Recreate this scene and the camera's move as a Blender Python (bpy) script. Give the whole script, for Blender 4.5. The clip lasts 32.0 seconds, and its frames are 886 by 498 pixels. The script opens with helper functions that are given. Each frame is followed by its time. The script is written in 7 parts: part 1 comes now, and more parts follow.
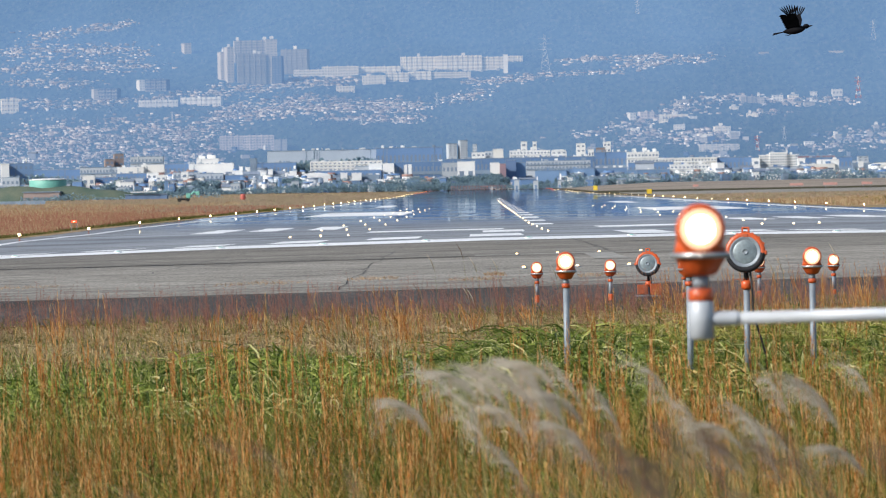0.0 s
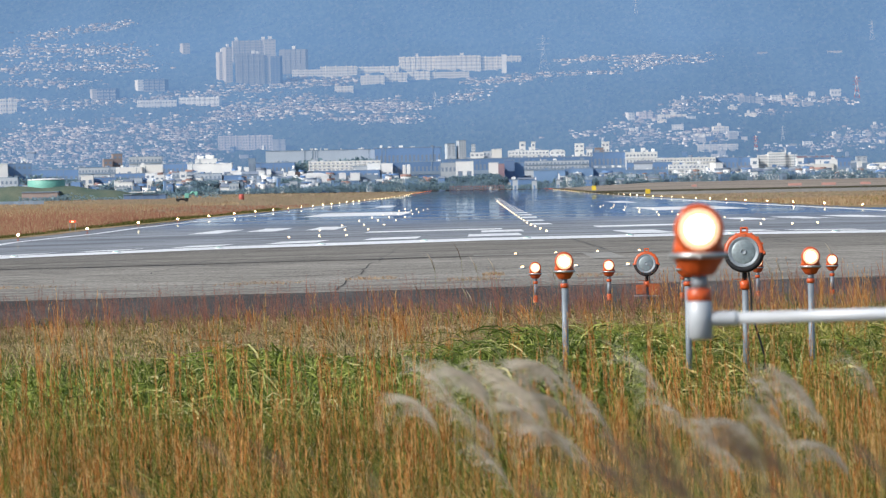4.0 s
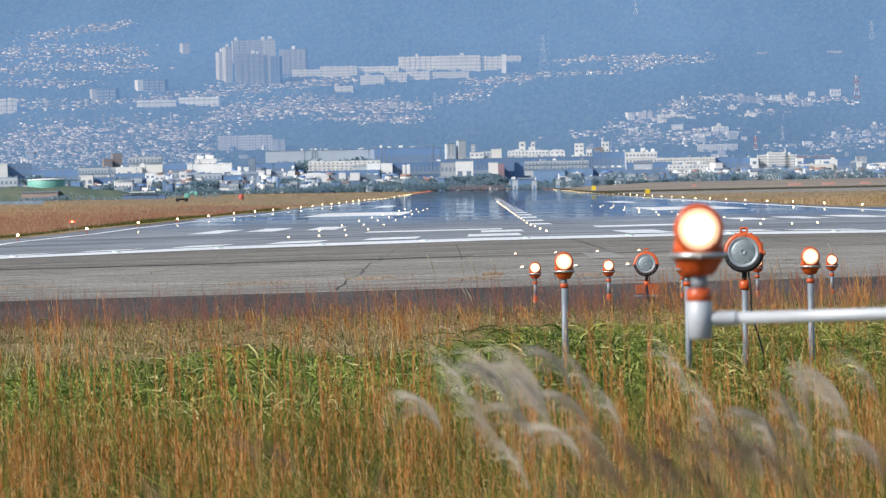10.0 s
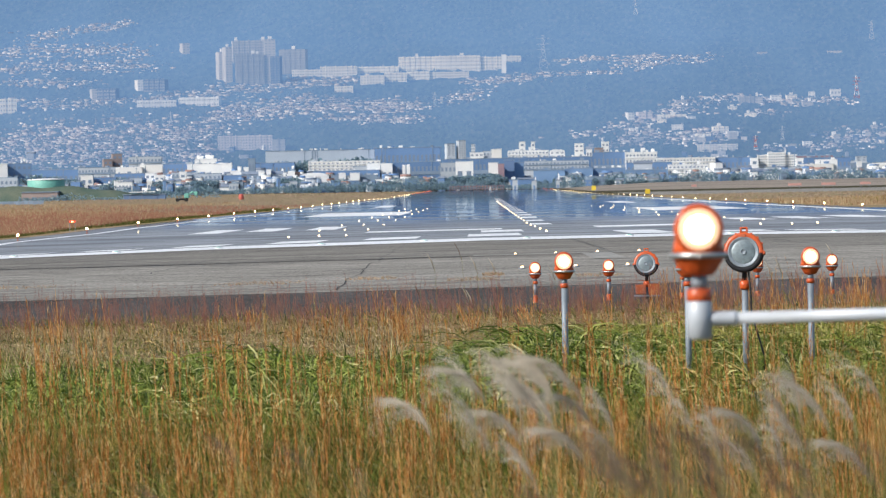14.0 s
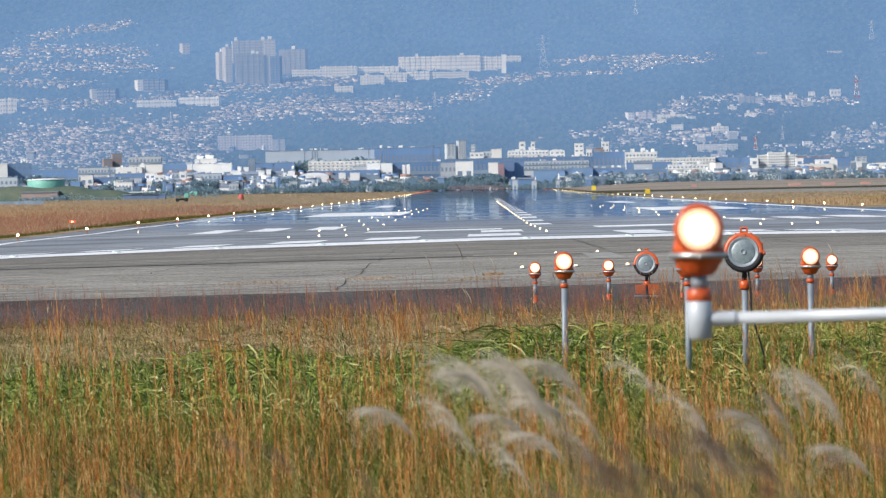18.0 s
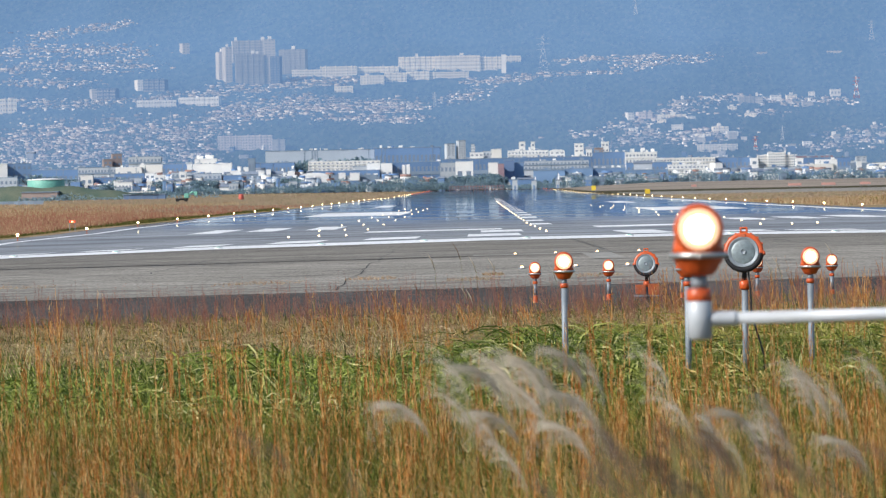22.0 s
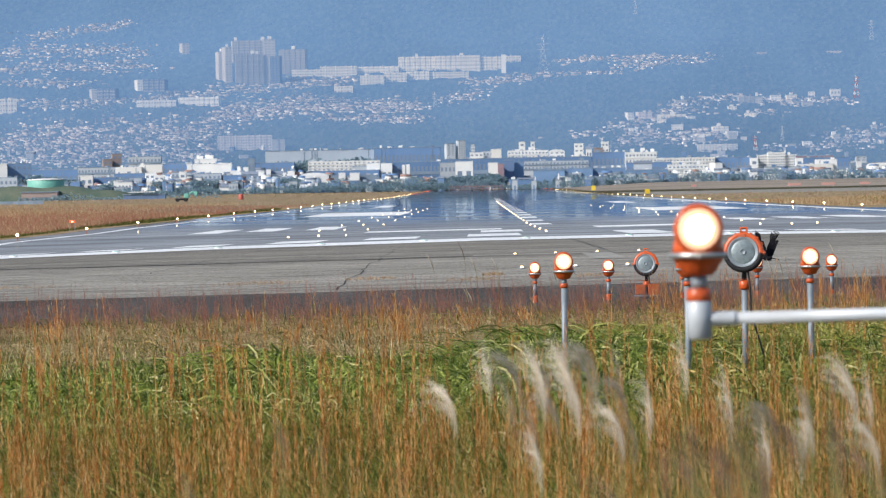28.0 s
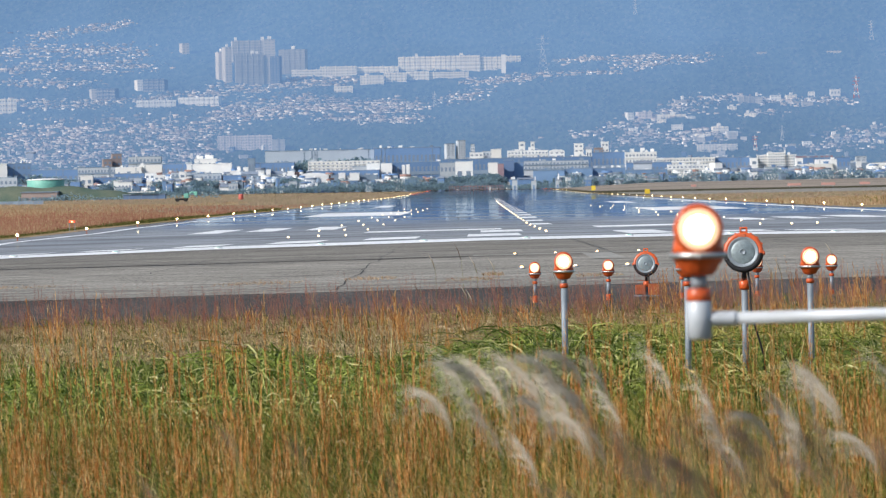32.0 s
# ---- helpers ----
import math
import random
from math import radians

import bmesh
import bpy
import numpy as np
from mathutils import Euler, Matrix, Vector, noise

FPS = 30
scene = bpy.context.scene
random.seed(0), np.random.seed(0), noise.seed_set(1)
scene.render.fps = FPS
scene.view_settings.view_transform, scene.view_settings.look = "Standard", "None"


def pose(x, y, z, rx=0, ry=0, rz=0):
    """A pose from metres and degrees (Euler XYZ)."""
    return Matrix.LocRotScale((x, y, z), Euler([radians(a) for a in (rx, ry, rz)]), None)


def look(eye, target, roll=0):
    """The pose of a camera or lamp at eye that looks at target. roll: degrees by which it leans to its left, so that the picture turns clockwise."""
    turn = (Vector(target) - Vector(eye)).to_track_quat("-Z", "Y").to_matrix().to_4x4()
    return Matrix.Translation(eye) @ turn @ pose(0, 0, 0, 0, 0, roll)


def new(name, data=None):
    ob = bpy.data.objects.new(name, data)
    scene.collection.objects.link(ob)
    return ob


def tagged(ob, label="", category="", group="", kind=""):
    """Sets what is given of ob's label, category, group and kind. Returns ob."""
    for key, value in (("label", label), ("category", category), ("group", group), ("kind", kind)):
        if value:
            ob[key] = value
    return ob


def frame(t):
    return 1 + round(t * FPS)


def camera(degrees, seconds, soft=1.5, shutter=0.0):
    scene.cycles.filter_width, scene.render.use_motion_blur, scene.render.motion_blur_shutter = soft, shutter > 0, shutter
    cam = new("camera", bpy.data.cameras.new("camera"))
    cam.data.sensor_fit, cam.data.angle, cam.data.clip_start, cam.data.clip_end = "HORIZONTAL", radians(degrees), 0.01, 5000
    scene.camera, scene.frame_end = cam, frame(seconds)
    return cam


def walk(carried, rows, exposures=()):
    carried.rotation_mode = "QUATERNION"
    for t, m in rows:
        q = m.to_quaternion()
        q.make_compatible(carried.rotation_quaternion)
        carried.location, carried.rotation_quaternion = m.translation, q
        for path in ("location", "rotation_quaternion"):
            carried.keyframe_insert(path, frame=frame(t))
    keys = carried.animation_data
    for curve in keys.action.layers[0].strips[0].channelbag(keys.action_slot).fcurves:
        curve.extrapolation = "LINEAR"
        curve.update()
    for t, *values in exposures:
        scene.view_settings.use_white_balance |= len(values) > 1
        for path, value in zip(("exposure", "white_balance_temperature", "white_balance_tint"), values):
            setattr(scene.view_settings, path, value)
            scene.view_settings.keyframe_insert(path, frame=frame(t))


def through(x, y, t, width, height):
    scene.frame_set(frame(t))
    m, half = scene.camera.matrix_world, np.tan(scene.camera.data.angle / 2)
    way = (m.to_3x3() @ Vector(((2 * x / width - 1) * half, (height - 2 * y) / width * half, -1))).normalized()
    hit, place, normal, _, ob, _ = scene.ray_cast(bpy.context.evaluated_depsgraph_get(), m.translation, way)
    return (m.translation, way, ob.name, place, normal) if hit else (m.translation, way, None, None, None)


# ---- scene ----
# ---- camera ----
EYE = (0.0, 0.0, 1.6)
cam = camera(8.622, 32.0, soft=1.0)
cam.data.dof.use_dof = True
cam.data.dof.focus_distance = 92.0
cam.data.dof.aperture_fstop = 12.0


def aim(drift):
    """The view along the runway, turned by a drift in milliradians."""
    a = 0.006538 + drift / 1000
    return look(EYE, (-1000 * a, 1000, 1.6 - 9.904), -1.15)


walk(cam, [(0.0, aim(0.29)), (0.5, aim(0.16)), (2.5, aim(0.14)), (3.5, aim(0.07)), (5.5, aim(0.0)),
           (14.0, aim(0.0)), (22.0, aim(-0.02)), (32.0, aim(-0.06))])

# ---- world and sun ----
SUN_TO = Vector((-0.74, -0.50, 0.62)).normalized()
world = bpy.data.worlds.new("world")
scene.world = world
world.use_nodes = True
wn = world.node_tree.nodes
sky = wn.new("ShaderNodeTexSky")
sky.sky_type = "NISHITA"
sky.sun_disc = False
sky.sun_elevation = math.asin(SUN_TO.z)
sky.sun_rotation = math.atan2(SUN_TO.x, SUN_TO.y)
world.node_tree.links.new(sky.outputs[0], wn["Background"].inputs[0])
wn["Background"].inputs[1].default_value = 0.13
sun = new("sun", bpy.data.lights.new("sun", "SUN"))
sun.data.energy, sun.data.angle, sun.data.color = 4.7, radians(0.53), (1.0, 0.955, 0.89)
sun.matrix_world = look((0, 0, 0), -SUN_TO)
scene.view_settings.exposure = 0.0

# ---- materials ----
def nodes_of(name):
    m = bpy.data.materials.new(name)
    m.use_nodes = True
    t = m.node_tree
    return m, t, t.nodes, t.links, t.nodes["Principled BSDF"]


def noise_at(t, scale, detail=4.0, stretch=(1, 1, 1), world=False):
    n = t.nodes.new("ShaderNodeTexNoise")
    n.inputs["Scale"].default_value, n.inputs["Detail"].default_value = scale, detail
    mp = t.nodes.new("ShaderNodeMapping")
    mp.inputs["Scale"].default_value = stretch
    if world:
        t.links.new(t.nodes.new("ShaderNodeNewGeometry").outputs["Position"], mp.inputs[0])
    else:
        t.links.new(t.nodes.new("ShaderNodeTexCoord").outputs["Object"], mp.inputs[0])
    t.links.new(mp.outputs[0], n.inputs["Vector"])
    return n


def blend(t, fac, a, b, kind="MIX"):
    x = t.nodes.new("ShaderNodeMix")
    x.data_type, x.blend_type = "RGBA", kind
    for i, v in ((0, fac), (6, a), (7, b)):
        if isinstance(v, (tuple, list)):
            x.inputs[i].default_value = (*v, 1)
        elif isinstance(v, (int, float)):
            x.inputs[i].default_value = v
        else:
            t.links.new(v, x.inputs[i])
    return x.outputs[2]


def steps(t, value, stops):
    r = t.nodes.new("ShaderNodeValToRGB")
    e = r.color_ramp.elements
    e[0].position, e[0].color = stops[0][0], (*stops[0][1], 1)
    e[1].position, e[1].color = stops[-1][0], (*stops[-1][1], 1)
    for p, c in stops[1:-1]:
        k = e.new(p)
        k.color = (*c, 1)
    t.links.new(value, r.inputs[0])
    return r.outputs[0]


def surface(name, a, b, rough=0.8, scale=1.0, fine=30.0, bump=0.15, metal=0.0, spec=0.4, stretch=(1, 1, 1), vary=0.0, world=False, grit=(0.78, 1.12), each=False):
    """Two colours mixed by broad stains, with fine grain and relief."""
    m, t, n, l, p = nodes_of(name)
    broad, grain = noise_at(t, scale, 5, stretch, world), noise_at(t, fine, 6, stretch, world)
    f = steps(t, broad.outputs[0], [(0.35, (0, 0, 0)), (0.65, (1, 1, 1))])
    c = blend(t, f, a, b)
    g = steps(t, grain.outputs[0], [(0.3, (grit[0],) * 3), (0.7, (grit[1],) * 3)])
    c = blend(t, 1.0, c, g, "MULTIPLY")
    if vary:
        oi = n.new("ShaderNodeNewGeometry").outputs["Random Per Island"] if each else n.new("ShaderNodeObjectInfo").outputs["Random"]
        c = blend(t, 1.0, c, steps(t, oi, [(0, (1 - vary,) * 3), (1, (1 + vary,) * 3)]), "MULTIPLY")
    l.new(c, p.inputs["Base Color"])
    p.inputs["Roughness"].default_value, p.inputs["Metallic"].default_value = rough, metal
    p.inputs["Specular IOR Level"].default_value = spec
    if bump:
        bp = n.new("ShaderNodeBump")
        bp.inputs["Strength"].default_value, bp.inputs["Distance"].default_value = bump, 0.3 / fine
        l.new(grain.outputs[0], bp.inputs["Height"])
        l.new(bp.outputs[0], p.inputs["Normal"])
    return m


def blade_mat(name, stops, through=0.35, rough=0.6):
    """Grass and leaves: a colour for each blade, partly shone through."""
    m, t, n, l, p = nodes_of(name)
    g = n.new("ShaderNodeNewGeometry")
    c = steps(t, g.outputs["Random Per Island"], stops)
    br = noise_at(t, 0.6, 3, world=True)
    c = blend(t, 1.0, c, steps(t, br.outputs[0], [(0.3, (0.75,) * 3), (0.7, (1.2,) * 3)]), "MULTIPLY")
    l.new(c, p.inputs["Base Color"])
    p.inputs["Roughness"].default_value, p.inputs["Specular IOR Level"].default_value = rough, 0.1
    tr = n.new("ShaderNodeBsdfTranslucent")
    l.new(c, tr.inputs[0])
    mx = n.new("ShaderNodeMixShader")
    mx.inputs[0].default_value = through
    l.new(p.outputs[0], mx.inputs[1])
    l.new(tr.outputs[0], mx.inputs[2])
    l.new(mx.outputs[0], n["Material Output"].inputs[0])
    return m


def glow(name, colour, strength):
    m, t, n, l, p = nodes_of(name)
    p.inputs["Base Color"].default_value = (0.3 * colour[0], 0.3 * colour[1], 0.3 * colour[2], 1)
    p.inputs["Emission Color"].default_value = (*colour, 1)
    p.inputs["Emission Strength"].default_value = strength
    return m


def mirage_asphalt(name="runway_asphalt", shine=0.95):
    """Smooth worn runway asphalt: matt near by, and farther off a blue-tinted mirror that imitates hot air, broken into
    long bands.
    """
    m, t, n, l, p = nodes_of(name)
    broad = noise_at(t, 0.02, 5, (1.0, 0.35, 1), True)
    streak = noise_at(t, 0.05, 8, (0.5, 0.55, 1), True)
    lines = noise_at(t, 0.5, 5, (0.25, 0.3, 1), True)
    grain = noise_at(t, 14.0, 4, (1, 0.05, 1), True)
    c = blend(t, steps(t, broad.outputs[0], [(0.35, (0, 0, 0)), (0.65, (1, 1, 1))]), (0.205, 0.222, 0.248), (0.295, 0.308, 0.325))
    c = blend(t, 1.0, c, steps(t, lines.outputs[0], [(0.35, (0.62,) * 3), (0.65, (1.22,) * 3)]), "MULTIPLY")
    c = blend(t, 1.0, c, steps(t, grain.outputs[0], [(0.3, (0.85,) * 3), (0.7, (1.12,) * 3)]), "MULTIPLY")
    l.new(c, p.inputs["Base Color"])
    p.inputs["Roughness"].default_value, p.inputs["Specular IOR Level"].default_value = 0.9, 0.1
    # a mirror put in by distance imitates hot air reflecting what stands beyond
    place = n.new("ShaderNodeSeparateXYZ")
    l.new(n.new("ShaderNodeNewGeometry").outputs["Position"], place.inputs[0])
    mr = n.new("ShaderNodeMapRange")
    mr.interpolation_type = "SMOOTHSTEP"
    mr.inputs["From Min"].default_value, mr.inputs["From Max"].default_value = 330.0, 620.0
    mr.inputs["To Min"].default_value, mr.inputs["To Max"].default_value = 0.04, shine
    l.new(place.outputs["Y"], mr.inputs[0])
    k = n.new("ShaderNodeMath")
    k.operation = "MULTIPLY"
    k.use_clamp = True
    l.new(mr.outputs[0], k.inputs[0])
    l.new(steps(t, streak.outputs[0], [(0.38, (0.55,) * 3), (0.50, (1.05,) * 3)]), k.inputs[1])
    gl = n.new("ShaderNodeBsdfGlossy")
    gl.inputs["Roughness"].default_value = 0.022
    # the tint paints darker, hazier blue into the reflection
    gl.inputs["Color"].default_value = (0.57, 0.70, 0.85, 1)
    # normals tilted in long bands stand for hot air bending the rays
    bands = noise_at(t, 0.035, 6, (0.35, 0.6, 1), True)
    bend = n.new("ShaderNodeMapRange")
    bend.inputs["From Min"].default_value, bend.inputs["From Max"].default_value = 0.36, 0.62
    bend.inputs["To Min"].default_value, bend.inputs["To Max"].default_value = 0.0, -0.0026
    l.new(bands.outputs[0], bend.inputs[0])
    tilt = n.new("ShaderNodeCombineXYZ")
    tilt.inputs[2].default_value = 1.0
    l.new(bend.outputs[0], tilt.inputs[1])
    l.new(tilt.outputs[0], gl.inputs["Normal"])
    mx = n.new("ShaderNodeMixShader")
    l.new(k.outputs[0], mx.inputs[0])
    l.new(p.outputs[0], mx.inputs[1])
    l.new(gl.outputs[0], mx.inputs[2])
    l.new(mx.outputs[0], n["Material Output"].inputs[0])
    return m


def old_pavement(name="weathered_pavement", tone=1.0):
    """Weathered apron asphalt with long pale scour lines."""
    m, t, n, l, p = nodes_of(name)
    broad = noise_at(t, 0.06, 5, (0.5, 1, 1), True)
    lines = noise_at(t, 1.0, 6, (0.22, 0.55, 1), True)
    scour = noise_at(t, 5.0, 5, (0.12, 0.16, 1), True)
    grain = noise_at(t, 26.0, 5, (1.0, 0.04, 1), True)
    c = blend(t, steps(t, broad.outputs[0], [(0.38, (0, 0, 0)), (0.62, (1, 1, 1))]), (0.225, 0.21, 0.182), (0.295, 0.277, 0.24))
    c = blend(t, steps(t, lines.outputs[0], [(0.52, (0, 0, 0)), (0.66, (0.7,) * 3)]), c, (0.318, 0.297, 0.256))
    c = blend(t, 1.0, c, steps(t, scour.outputs[0], [(0.34, (0.76,) * 3), (0.5, (1.0,) * 3), (0.68, (1.16,) * 3)]), "MULTIPLY")
    c = blend(t, 1.0, c, (tone, tone, tone * 1.02), "MULTIPLY")
    c = blend(t, 1.0, c, steps(t, grain.outputs[0], [(0.34, (0.76,) * 3), (0.66, (1.2,) * 3)]), "MULTIPLY")
    l.new(c, p.inputs["Base Color"])
    p.inputs["Roughness"].default_value, p.inputs["Specular IOR Level"].default_value = 0.95, 0.05
    return m


def far_hill():
    """The far wooded hillside: a backdrop with the light of miles of bright air put into its emission."""
    m, t, n, l, p = nodes_of("hazy_woods")
    g = n.new("ShaderNodeNewGeometry")
    s = n.new("ShaderNodeSeparateXYZ")
    l.new(g.outputs["Position"], s.inputs[0])
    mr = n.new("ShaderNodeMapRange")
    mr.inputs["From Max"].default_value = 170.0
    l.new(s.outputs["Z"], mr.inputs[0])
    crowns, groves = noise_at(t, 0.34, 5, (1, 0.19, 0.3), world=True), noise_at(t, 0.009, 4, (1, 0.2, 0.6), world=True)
    # haze colours, graded by height, go straight into the emission
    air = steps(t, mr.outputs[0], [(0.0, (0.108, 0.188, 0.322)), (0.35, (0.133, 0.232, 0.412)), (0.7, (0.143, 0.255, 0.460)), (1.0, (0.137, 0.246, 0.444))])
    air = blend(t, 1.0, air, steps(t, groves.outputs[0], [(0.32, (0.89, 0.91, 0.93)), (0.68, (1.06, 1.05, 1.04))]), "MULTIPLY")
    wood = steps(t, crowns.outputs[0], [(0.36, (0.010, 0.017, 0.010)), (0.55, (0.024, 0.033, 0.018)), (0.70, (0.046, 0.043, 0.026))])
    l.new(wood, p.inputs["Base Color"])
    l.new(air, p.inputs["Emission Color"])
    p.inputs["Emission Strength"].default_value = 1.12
    p.inputs["Roughness"].default_value, p.inputs["Specular IOR Level"].default_value = 1.0, 0.0
    return m


def hazed_surface(name, a, vary=0.15):
    """Walls and roofs on the far hillside, with the same blue haze as its woods put into their emission."""
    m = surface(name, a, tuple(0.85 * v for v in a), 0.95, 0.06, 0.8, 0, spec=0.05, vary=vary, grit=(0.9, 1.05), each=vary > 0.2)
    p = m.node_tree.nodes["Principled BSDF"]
    # even blue emission paints the haze and lifts the sides turned from the sun
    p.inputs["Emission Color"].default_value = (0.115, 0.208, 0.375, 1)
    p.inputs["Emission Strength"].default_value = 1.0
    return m


